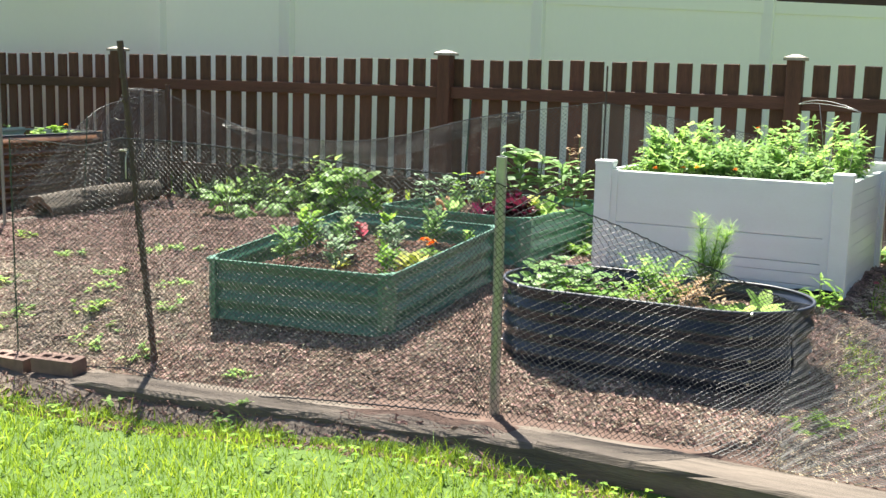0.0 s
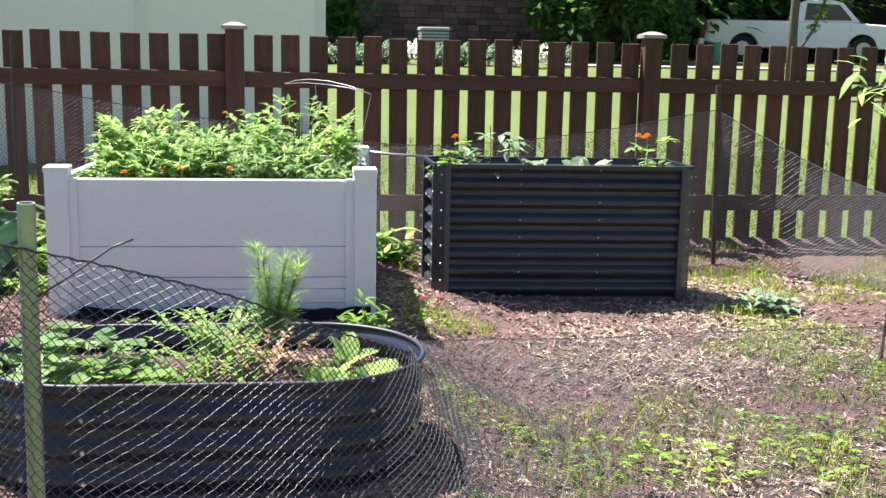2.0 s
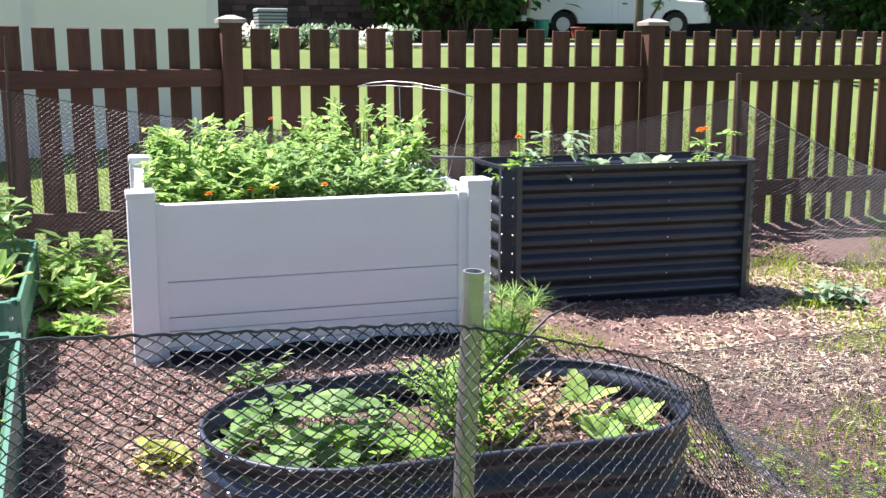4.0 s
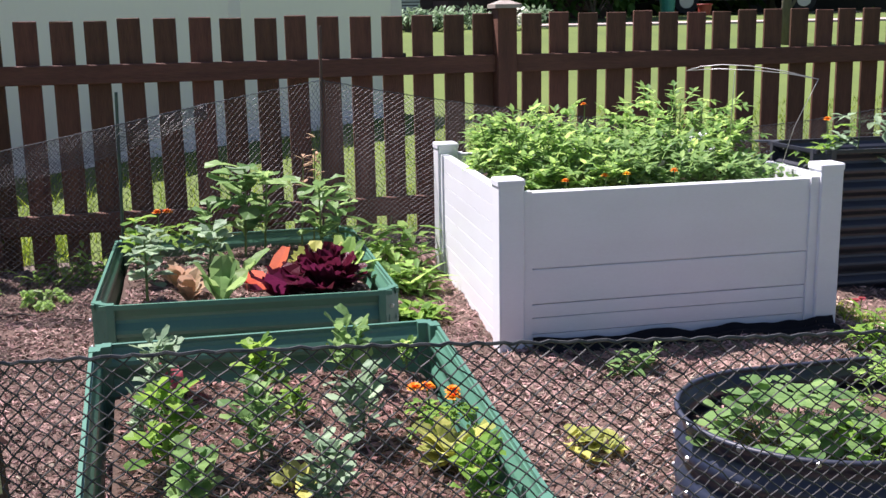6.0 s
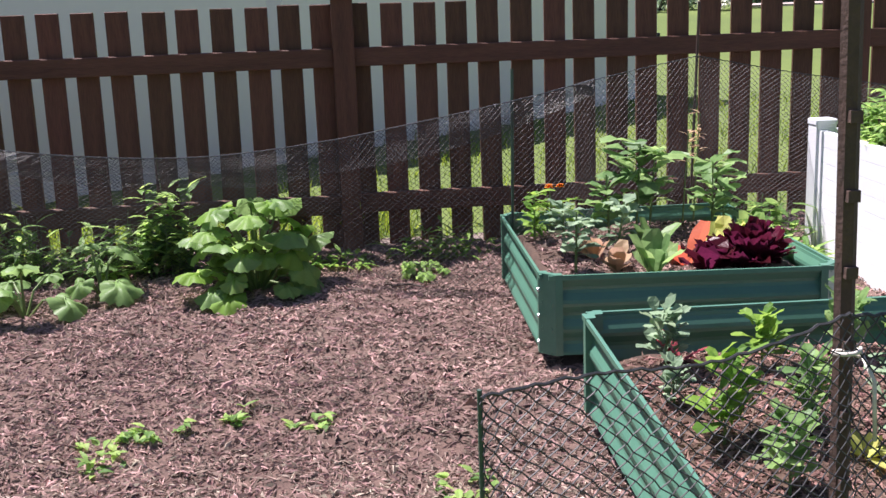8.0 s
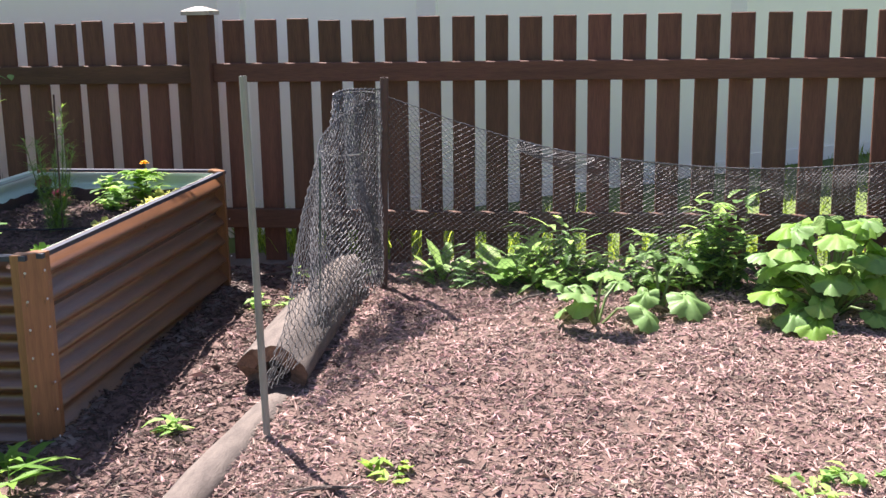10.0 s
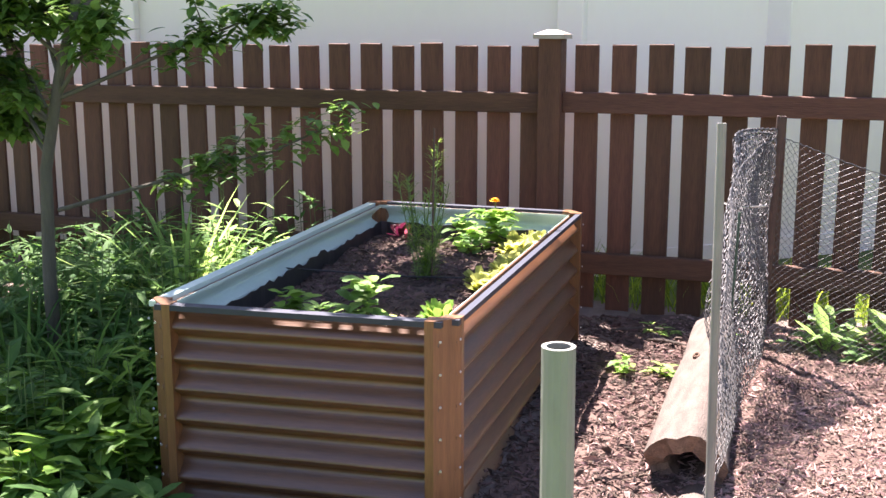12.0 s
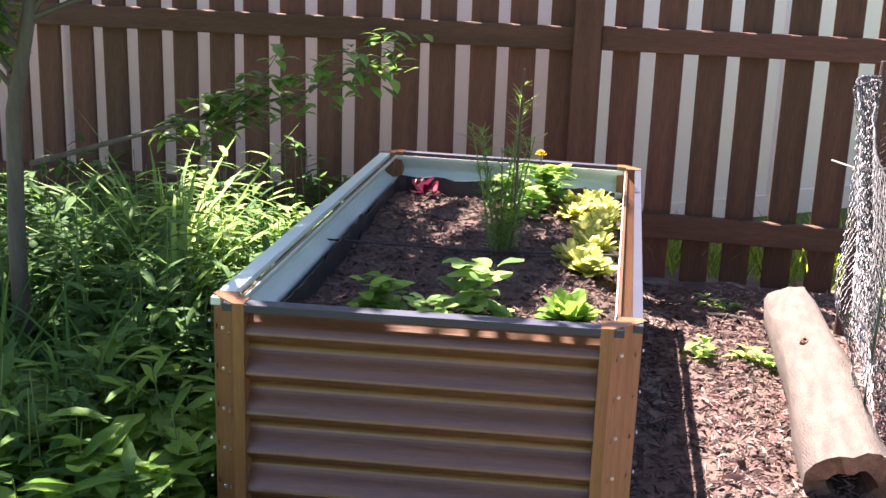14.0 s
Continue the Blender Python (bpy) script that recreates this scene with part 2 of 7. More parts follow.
# ---- building helpers ----
class Soup:
    """Verts and faces gathered for one mesh."""

    def __init__(self):
        self.v, self.f = [], []

    def add(self, verts, faces):
        k = len(self.v)
        self.v.extend(tuple(p) for p in verts)
        self.f.extend(tuple(i + k for i in q) for q in faces)

    def box(self, x0, x1, y0, y1, z0, z1, bev=0.0):
        if bev:
            b = bev
            ring = [(x0 + b, y0), (x1 - b, y0), (x1, y0 + b), (x1, y1 - b), (x1 - b, y1), (x0 + b, y1), (x0, y1 - b), (x0, y0 + b)]
            inn = [(x0 + b, y0 + b), (x1 - b, y0 + b), (x1 - b, y0 + b), (x1 - b, y1 - b), (x1 - b, y1 - b), (x0 + b, y1 - b), (x0 + b, y1 - b), (x0 + b, y0 + b)]
            vs = [(x, y, z0) for x, y in ring] + [(x, y, z1 - b) for x, y in ring] + [(x, y, z1) for x, y in inn]
            fs = [tuple(range(7, -1, -1))]
            for i in range(8):
                j = (i + 1) % 8
                fs += [(i, j, 8 + j, 8 + i), (8 + i, 8 + j, 16 + j, 16 + i)]
            fs.append((16, 18, 20, 22))
            self.add(vs, fs)
            return
        vs = [(x, y, z) for z in (z0, z1) for x, y in ((x0, y0), (x1, y0), (x1, y1), (x0, y1))]
        self.add(vs, [(3, 2, 1, 0), (4, 5, 6, 7), (0, 1, 5, 4), (1, 2, 6, 5), (2, 3, 7, 6), (3, 0, 4, 7)])

    def prism(self, ring, z0, z1):
        n = len(ring)
        self.add([(x, y, z0) for x, y in ring] + [(x, y, z1) for x, y in ring],
                 [tuple(range(n - 1, -1, -1)), tuple(range(n, 2 * n))] + [(i, (i + 1) % n, n + (i + 1) % n, n + i) for i in range(n)])

    def tube(self, path, radius, sides=6, hollow=0.0, caps=True):
        path = [Vector(p) for p in path]
        radii = radius if isinstance(radius, (list, tuple)) else [radius] * len(path)
        vs, fs = [], []
        for i, p in enumerate(path):
            d = (path[min(i + 1, len(path) - 1)] - path[max(i - 1, 0)]).normalized()
            u = d.orthogonal().normalized() if i == 0 else (u - d * u.dot(d)).normalized()
            w = d.cross(u)
            for k in range(sides):
                a = 2 * math.pi * k / sides
                vs.append(p + (u * math.cos(a) + w * math.sin(a)) * radii[i])
            if i:
                for k in range(sides):
                    a, b = (i - 1) * sides + k, (i - 1) * sides + (k + 1) % sides
                    fs.append((a, b, b + sides, a + sides))
        n = len(vs)
        last = n - sides
        if hollow:
            d = (path[-1] - path[-2]).normalized()
            top = [path[-1] + (vs[last + k] - path[-1]) * hollow for k in range(sides)]
            low = [p - d * 0.05 for p in top]
            vs += top + low
            for k in range(sides):
                j = (k + 1) % sides
                fs += [(last + k, last + j, n + j, n + k), (n + k, n + j, n + sides + j, n + sides + k)]
            fs.append(tuple(n + sides + k for k in range(sides)))
        elif caps:
            fs.append(tuple(last + k for k in range(sides)))
        if caps:
            fs.append(tuple(range(sides - 1, -1, -1)))
        self.add(vs, fs)

    def leaf(self, base, way, length, width, droop=0.3, fold=0.15, steps=4, tip=0.0, ruffle=0.0, shape=None, twist=0.0):
        """One blade: a bent, slightly folded strip with an outline."""
        way = Vector(way).normalized()
        side = way.cross(Vector((0, 0, 1)))
        side = side.normalized() if side.length > 1e-4 else Vector((1, 0, 0))
        if twist:
            side = (Matrix.Rotation(twist, 3, way) @ side).normalized()
        up = side.cross(way).normalized()
        p, d = Vector(base), way.copy()
        shape = shape or (0.25, 0.85, 1.0, 0.75, 0.0)
        vs, fs = [], []
        n = len(shape) - 1
        for i, s in enumerate(shape):
            w = width * 0.5 * max(s, 0.02)
            r = ruffle * width * random.uniform(-1, 1)
            q = ruffle * width * random.uniform(-1, 1)
            vs += [p - side * w + up * (fold * w + r), p, p + side * w + up * (fold * w + q)]
            if i:
                k = 3 * (i - 1)
                fs += [(k, k + 1, k + 4, k + 3), (k + 1, k + 2, k + 5, k + 4)]
            d = (d - Vector((0, 0, 1)) * droop / n).normalized()
            up = side.cross(d).normalized()
            p = p + d * (length / n)
        self.add(vs, fs)


def mesh_of(name, soup, mat, smooth=False):
    me = bpy.data.meshes.new(name)
    me.from_pydata([tuple(p) for p in soup.v], [], soup.f)
    me.materials.append(M[mat] if isinstance(mat, str) else mat)
    if smooth:
        me.polygons.foreach_set("use_smooth", [True] * len(me.polygons))
    me.update()
    return me


def origin(ob):
    p = Vector((0, 0, 0))
    while ob:
        p = p + ob.location
        ob = ob.parent
    return p


def thing(name, at, label, category, group="", kind=""):
    e = new(name)
    e.location = at
    e.empty_display_size = 0.1
    return tagged(e, label, category, group, kind)


def part(name, soup, mat, parent, label="", smooth=False):
    """One mesh under a thing or a part; the soup holds world places."""
    o = origin(parent)
    soup.v = [(p[0] - o[0], p[1] - o[1], p[2] - o[2]) for p in soup.v]
    ob = new(name, mesh_of(name, soup, mat, smooth))
    ob.parent = parent
    return tagged(ob, label)


def whole(name, soup, mat, label, category, kind="", group="", smooth=False):
    return tagged(new(name, mesh_of(name, soup, mat, smooth)), label, category, group, kind)


def shared(name, me, parent, at, rot=(0, 0, 0), scale=(1, 1, 1)):
    ob = new(name, me)
    ob.parent = parent
    ob.location = Vector(at) - origin(parent)
    ob.rotation_euler, ob.scale = rot, scale
    return ob


def smoothstep(a, b, x):
    t = min(max((x - a) / (b - a), 0.0), 1.0)
    return t * t * (3 - 2 * t)


def height(x, y):
    """The lie of the land: beds nearly level, a drop to the lawn, a rise to the road."""
    if y > 0:
        if y < 4:
            z = 0.03 + 0.02 * y
        elif y < 21:
            z = 0.11 + 0.055 * (y - 4)
        else:
            z = 1.045 + 0.01 * (min(y, 60) - 21)
    else:
        z = 0.03 - 0.03 * smoothstep(0.2, 1.2, -y) - 0.035 * smoothstep(1.2, 2.4, -y) - 0.05 * smoothstep(3.3, 3.95, -y)
        z += 0.075 * smoothstep(0.1, 1.7, x) * (1 - smoothstep(2.3, 3.6, -y)) * (1 - smoothstep(2.95, 3.4, x)) - 0.03 * smoothstep(3.3, 4.4, x)
        z -= 0.035 * math.exp(-((x - 2.5) / 0.75) ** 2 - ((y + 3.25) / 0.5) ** 2)
        z -= 0.11 * smoothstep(3.1, 3.9, -y) * (1 - smoothstep(0.8, 2.2, x)) * smoothstep(-2.2, -0.6, x)
        z -= 0.05 * smoothstep(4.08, 4.16, -y) + 0.02 * min(max(-y - 4.3, 0), 10)
        z -= 0.03 * smoothstep(4.05, 4.1, -y) * (1 - smoothstep(4.12, 4.3, -y))
    return z


def bumpy(x, y):
    n = noise.noise((x * 2.2, y * 2.2, 0.0)) * 0.014 + noise.noise((x * 7, y * 7, 3.0)) * 0.021 + noise.noise((x * 17, y * 17, 1.0)) * 0.009
    return height(x, y) + (n if -4.05 < y < 0 else n * 0.6)


# ---- ground ----
def stretch_axis(lo, hi, step, far):
    a = list(np.arange(lo, hi + 1e-6, step))
    s, v, out = step, hi, []
    while v < far:
        s *= 1.35
        v += s
        out.append(v)
    s, v, low = step, lo, []
    while v > -far:
        s *= 1.35
        v -= s
        low.append(v)
    return low[::-1] + a + out


def in_garden(x, y):
    """Mulched ground inside the fence and the timber edge, with a ragged border."""
    w = 0.25 * noise.noise((x * 1.3, y * 1.3, 7.0)) + 0.08 * noise.noise((x * 5, y * 5, 2.0))
    return -4.04 < y < 0.02 and -2.75 + w < x < 6.2 + 2 * w


def bare(x, y):
    """Where the mulch has worn thin over grey earth."""
    n = 0.5 + 0.6 * noise.noise((x * 1.7, y * 1.7, 11.0)) + 0.25 * noise.noise((x * 6, y * 6, 12.0))
    return n * (smoothstep(2.3, 3.1, -y) * (1 - smoothstep(0.2, 0.75, x)) * 1.25 + 0.25)


def build_ground():
    xs, ys = stretch_axis(-6.0, 7.0, 0.045, 350), stretch_axis(-6.6, 1.0, 0.045, 350)
    nx, ny = len(xs), len(ys)
    vs = [(x, y, bumpy(x, y)) for y in ys for x in xs]
    fs = [(j * nx + i, j * nx + i + 1, (j + 1) * nx + i + 1, (j + 1) * nx + i) for j in range(ny - 1) for i in range(nx - 1)]
    me = bpy.data.meshes.new("ground")
    me.from_pydata(vs, [], fs)
    for k in ("mulch", "turf", "far_turf", "earth"):
        me.materials.append(M[k])
    idx = []
    for q in fs:
        x, y = (vs[q[0]][0] + vs[q[2]][0]) / 2, (vs[q[0]][1] + vs[q[2]][1]) / 2
        if in_garden(x, y):
            idx.append(3 if bare(x, y) > 0.5 else 0)
        elif -4.14 - 0.08 * noise.noise((x * 6, y * 6, 3.0)) < y <= 0.15 and x < 5:
            idx.append(3)
        elif y < 0.15 or x < -6:
            idx.append(1)
        else:
            idx.append(2)
    me.polygons.foreach_set("material_index", idx)
    me.polygons.foreach_set("use_smooth", [True] * len(fs))
    tagged(new("ground", me), "mulched garden ground rising to a lawn and street", "ground", kind="structure")


build_ground()

drive = Soup()
for i in range(12):
    x0, x1 = 9.0 + i * 2.2, 11.18 + i * 2.2
    drive.add([(x0, 18.6, height(0, 18.6) + 0.03), (x1, 18.6, height(0, 18.6) + 0.03), (x1, 32, height(0, 32) + 0.03), (x0, 32, height(0, 32) + 0.03),
               (x0, 18.6, height(0, 18.6) - 0.2), (x1, 18.6, height(0, 18.6) - 0.2)], [(0, 1, 2, 3), (4, 5, 1, 0)])
whole("road", drive, "drive", "pale concrete driveway slabs beyond the far lawn", "driveway", kind="structure")


# ---- picket fence ----
FENCE_POSTS = (-8.6, -6.17, -3.073, 0.0, 2.4, 4.689, 7.15, 9.5)
PANELS = ((-8.56, 0.1475, 16), (-6.036, 0.1485, 20), (-2.982, 0.1497, 20), (0.024, 0.1487, 16), (2.498, 0.146, 15), (4.823, 0.1435, 16), (7.27, 0.1435, 15))


def build_fence():
    fence = thing("picket_fence", (0, 0, 0), "dark brown stained wooden picket fence with square capped posts", "fence", kind="structure")
    shapes = []
    for k in range(5):
        s = Soup()
        rnd = random.Random(k)
        w = 0.099
        s.box(0, w, 0.021, 0.040, 0.0, 1.132 + rnd.uniform(-0.005, 0.005), 0.003)
        s.v = [(x + rnd.uniform(-0.001, 0.001), y + rnd.uniform(-0.001, 0.001), z) for x, y, z in s.v]
        shapes.append(mesh_of("picket", s, "fence"))
    rnd = random.Random(4)
    for a, pitch, count in PANELS:
        for k in range(count):
            shared("picket", shapes[rnd.randrange(5)], fence, (a + k * pitch + rnd.uniform(-0.003, 0.003), rnd.uniform(-0.0, 0.002), 0.008 + rnd.uniform(-0.004, 0.004)),
                   (rnd.uniform(-0.006, 0.002), rnd.uniform(-0.006, 0.006), rnd.uniform(-0.01, 0.01)))
    for a, b in zip(FENCE_POSTS, FENCE_POSTS[1:]):
        for z0, z1 in ((0.861, 0.945), (0.195, 0.283)):
            s = Soup()
            dz = rnd.uniform(-0.004, 0.004)
            n = 6
            for i in range(n + 1):
                x = a + 0.05 + (b - a - 0.1) * i / n
                j = rnd.uniform(-0.0015, 0.0015)
                s.v += [(x, -0.018, z0 + dz + j), (x, -0.020, z0 + 0.004 + dz + j), (x, -0.020, z1 - 0.004 + dz + j), (x, -0.017, z1 + dz + j), (x, 0.0185, z1 + dz + j), (x, 0.0185, z0 + dz + j)]
                if i:
                    k = 6 * i
                    s.f += [(k - 6 + q, k + q, k + (q + 1) % 6, k - 6 + (q + 1) % 6) for q in range(6)]
            part("rail", s, "rail", fence)
    post, cap = Soup(), Soup()
    post.box(-0.048, 0.048, -0.056, 0.040, 0, 1.172, 0.004)
    cap.add([(-0.066, -0.074, 1.165), (0.066, -0.074, 1.165), (0.066, 0.058, 1.165), (-0.066, 0.058, 1.165),
             (-0.066, -0.074, 1.183), (0.066, -0.074, 1.183), (0.066, 0.058, 1.183), (-0.066, 0.058, 1.183),
             (-0.018, -0.026, 1.202), (0.018, -0.026, 1.202), (0.018, 0.010, 1.202), (-0.018, 0.010, 1.202)],
            [(3, 2, 1, 0)] + [(i, (i + 1) % 4, 4 + (i + 1) % 4, 4 + i) for i in range(4)] + [(4 + i, 4 + (i + 1) % 4, 8 + (i + 1) % 4, 8 + i) for i in range(4)] + [(8, 9, 10, 11)])
    pm, cm = mesh_of("fence_post", post, "fence"), mesh_of("cap", cap, "cap")
    for x in FENCE_POSTS:
        p = shared("fence_post", pm, fence, (x, 0, 0), (0, 0, rnd.uniform(-0.02, 0.02)))
        c = shared("cap", cm, p, (x, 0, 0))
        tagged(c, "weathered pale pyramid post cap")


build_fence()


# ---- white vinyl fence behind ----
VINYL_CORNER, VINYL_END, VINYL_LEFT = Vector((-3.12, 0.55)), Vector((3.02, 5.58)), Vector((-10.2, 0.62))


def build_vinyl():
    fence = thing("vinyl_fence", (-3.12, 0.55, height(-3.12, 0.55)), "tall white vinyl privacy fence with capped posts", "fence", kind="structure")
    top = 1.85

    def post_at(p):
        s = Soup()
        z0 = height(p.x, p.y) - 0.05
        s.box(p.x - 0.062, p.x + 0.062, p.y - 0.062, p.y + 0.062, z0, top + 0.06, 0.006)
        q = part("vinyl_post", s, "vinyl", fence)
        c = Soup()
        z = top + 0.06
        c.add([(p.x + a * 0.075, p.y + b * 0.075, z) for a, b in ((-1, -1), (1, -1), (1, 1), (-1, 1))] +
              [(p.x + a * 0.075, p.y + b * 0.075, z + 0.03) for a, b in ((-1, -1), (1, -1), (1, 1), (-1, 1))] + [(p.x, p.y, z + 0.06)],
              [(3, 2, 1, 0)] + [(i, (i + 1) % 4, 4 + (i + 1) % 4, 4 + i) for i in range(4)] + [(4 + i, 4 + (i + 1) % 4, 8) for i in range(4)])
        part("cap", c, "vinyl", q)

    def run(stations):
        for a, b in zip(stations, stations[1:]):
            d = (b - a).normalized()
            n = Vector((d.y, -d.x))
            u, v = a + d * 0.06, b - d * 0.06
            boards = 1
            zb = min(height(u.x, u.y), height(v.x, v.y)) + 0.02
            s = Soup()
            for i in range(boards):
                p, q = u + (v - u) * (i / boards) + d * 0.0008, u + (v - u) * ((i + 1) / boards) - d * 0.0008
                ring = [p + n * 0.016, p + d * 0.003 + n * 0.018, q - d * 0.003 + n * 0.018, q + n * 0.016, q - n * 0.018, p - n * 0.018]
                s.prism([tuple(r) for r in ring], zb, top - 0.1)
            part("panel", s, "vinyl", fence)
            for z0, z1 in ((top - 0.12, top), (zb - 0.04, zb + 0.09)):
                s = Soup()
                ring = [u + n * 0.028, v + n * 0.028, v - n * 0.028, u - n * 0.028]
                s.prism([tuple(r) for r in ring], z0, z1)
                part("rail", s, "vinyl", fence)

    d = (VINYL_END - VINYL_CORNER).normalized()
    right = [VINYL_CORNER + d * s for s in (0, 1.12, 3.47, 5.83)] + [VINYL_END]
    e = (VINYL_LEFT - VINYL_CORNER).normalized()
    left = [VINYL_CORNER + e * s for s in (0, 2.4, 4.8, 7.1)]
    for p in right + left[1:]:
        post_at(p)
    run(right)
    run(left)
    s = Soup()
    for z in (0.7, 1.6):
        s.box(VINYL_END.x + 0.06, VINYL_END.x + 0.1, VINYL_END.y - 0.04, VINYL_END.y + 0.04, z, z + 0.1, 0.004)
    part("hinge", s, "black", fence, "black gate hinges on the end post")


build_vinyl()


# ---- raised beds ----
def ribbed_wall(s, a, b, z0, z1, ribs, amp, thick=0.006, square=0.5):
    """A sheet between two ground points with horizontal ribs; out is its outward side."""
    a, b = Vector(a), Vector(b)
    d = (b - a).normalized()
    n = Vector((d.y, -d.x))
    prof = []
    steps = ribs * (16 if square == 0 else 8)
    for i in range(steps + 1):
        t = i / steps
        c = math.cos(2 * math.pi * ribs * t)
        if square == 0:
            u = (1.0 - t) * ribs % 1.0
            c = -1 + 2 * smoothstep(0.06, 0.62, u) if u < 0.62 else 1 - 2 * smoothstep(0.62, 1.0, u)
        else:
            c = math.copysign(abs(c) ** square, c)
        prof.append((z0 + (z1 - z0) * t, amp * c))
    m = len(prof)
    vs = []
    for p in (a, b):
        for z, o in prof:
            q = p + n * o
            vs.append((q.x, q.y, z))
        for z, o in prof:
            q = p + n * (o - thick)
            vs.append((q.x, q.y, z))
    fs = []
    k = 2 * m
    for i in range(m - 1):
        fs += [(i, k + i, k + i + 1, i + 1), (m + i, m + i + 1, k + m + i + 1, k + m + i)]
    fs += [(m - 1, k + m - 1, k + 2 * m - 1, 2 * m - 1), (0, m, k + m, k)]
    s.add(vs, fs)


def bolt_mesh():
    s = Soup()
    r, n = 0.0075, 8
    ring = [(r * math.cos(2 * math.pi * i / n), r * math.sin(2 * math.pi * i / n)) for i in range(n)]
    s.add([(x, 0, z) for x, z in ring] + [(x * 0.7, -0.005, z * 0.7) for x, z in ring], [(i, (i + 1) % n, n + (i + 1) % n, n + i) for i in range(n)] + [tuple(range(2 * n - 1, n - 1, -1))])
    return mesh_of("bolt", s, "bolt")


BOLT = bolt_mesh()


def soil_patch(name, corners, z, mat, label, lumps=0.012, cells=22, chips=0, chip_mat="soil_chips", inset=0.085, slope=0.0):
    """Heaped soil that fills a bed, with bark chips bedded into it."""
    c = [Vector(p) for p in corners]
    mid = sum(c, Vector((0, 0))) / 4
    c = [p + (mid - p).normalized() * inset for p in c]
    s = Soup()
    back = max(p.y for p in c)
    pt = lambda u, v: (c[0] * (1 - u) + c[1] * u) * (1 - v) + (c[3] * (1 - u) + c[2] * u) * v
    hz = lambda p, u, v: z + slope * (p.y - back) + lumps * (noise.noise((p.x * 9, p.y * 9, 1.0)) + 1.4 * noise.noise((p.x * 3, p.y * 3, 5.0))) - 0.012 * (abs(2 * u - 1) ** 6 + abs(2 * v - 1) ** 6)
    for j in range(cells + 1):
        for i in range(cells + 1):
            u, v = i / cells, j / cells
            p = pt(u, v)
            s.v.append((p.x, p.y, hz(p, u, v)))
    w = cells + 1
    s.f = [(j * w + i, j * w + i + 1, (j + 1) * w + i + 1, (j + 1) * w + i) for j in range(cells) for i in range(cells)]
    k = len(s.v)
    edge = [i for i in range(w)] + [j * w + cells for j in range(1, w)] + [cells * w + i for i in range(cells - 1, -1, -1)] + [j * w for j in range(cells - 1, 0, -1)]
    s.v += [(s.v[i][0], s.v[i][1], s.v[i][2] - 0.1) for i in edge]
    s.f += [(edge[i], k + i, k + (i + 1) % len(edge), edge[(i + 1) % len(edge)]) for i in range(len(edge))]
    whole(name, s, mat, label, "soil", kind="stuff", smooth=True)
    if chips:
        def place(rnd):
            u, v = rnd.random() * 0.96 + 0.02, rnd.random() * 0.96 + 0.02
            p = pt(u, v)
            return p.x, p.y, hz(p, u, v)
        scatter_chips("bark_mulch", place, chips, chip_mat, "loose shredded bark chips on the bed soil", 0.028)


def scatter_chips(name, place, count, mat, label, size, seed=1):
    """Slivers of shredded bark: a ridged, bent splinter each, lying at all angles."""
    rnd = random.Random(seed)
    vs, fs = [], []
    for _ in range(count):
        x, y, z = place(rnd)
        L = size * (0.3 + 1.1 * rnd.random() ** 2 + 0.35 * rnd.random())
        w = min(L * (0.09 + 0.24 * rnd.random() ** 2), 0.011)
        a, tilt, roll = 6.283 * rnd.random(), rnd.gauss(0, 0.34), rnd.gauss(0, 0.7)
        ca, sa, bend = math.cos(a), math.sin(a), (rnd.random() - 0.5) * w * 1.4
        h, m = 0.4 * w + 0.002, (rnd.random() - 0.5) * 0.5 * L
        k = len(vs)
        for lx, ly, lz in ((-0.5 * L, 0.12 * w, 0.001), (m, -0.5 * w + bend, 0.0), (m, 0.5 * w + bend, 0.0), (0.5 * L, -0.1 * w, 0.001), (m * 0.6, bend, h)):
            vs.append((x + lx * ca - ly * sa, y + lx * sa + ly * ca, z + 0.003 + lz + lx * tilt + ly * roll))
        fs += [(k, k + 1, k + 4), (k + 1, k + 3, k + 4), (k + 3, k + 2, k + 4), (k + 2, k, k + 4)]
    me = bpy.data.meshes.new(name)
    me.from_pydata(vs, [], fs)
    me.materials.append(M[mat])
    return tagged(new(name, me), label, "mulch", kind="stuff")


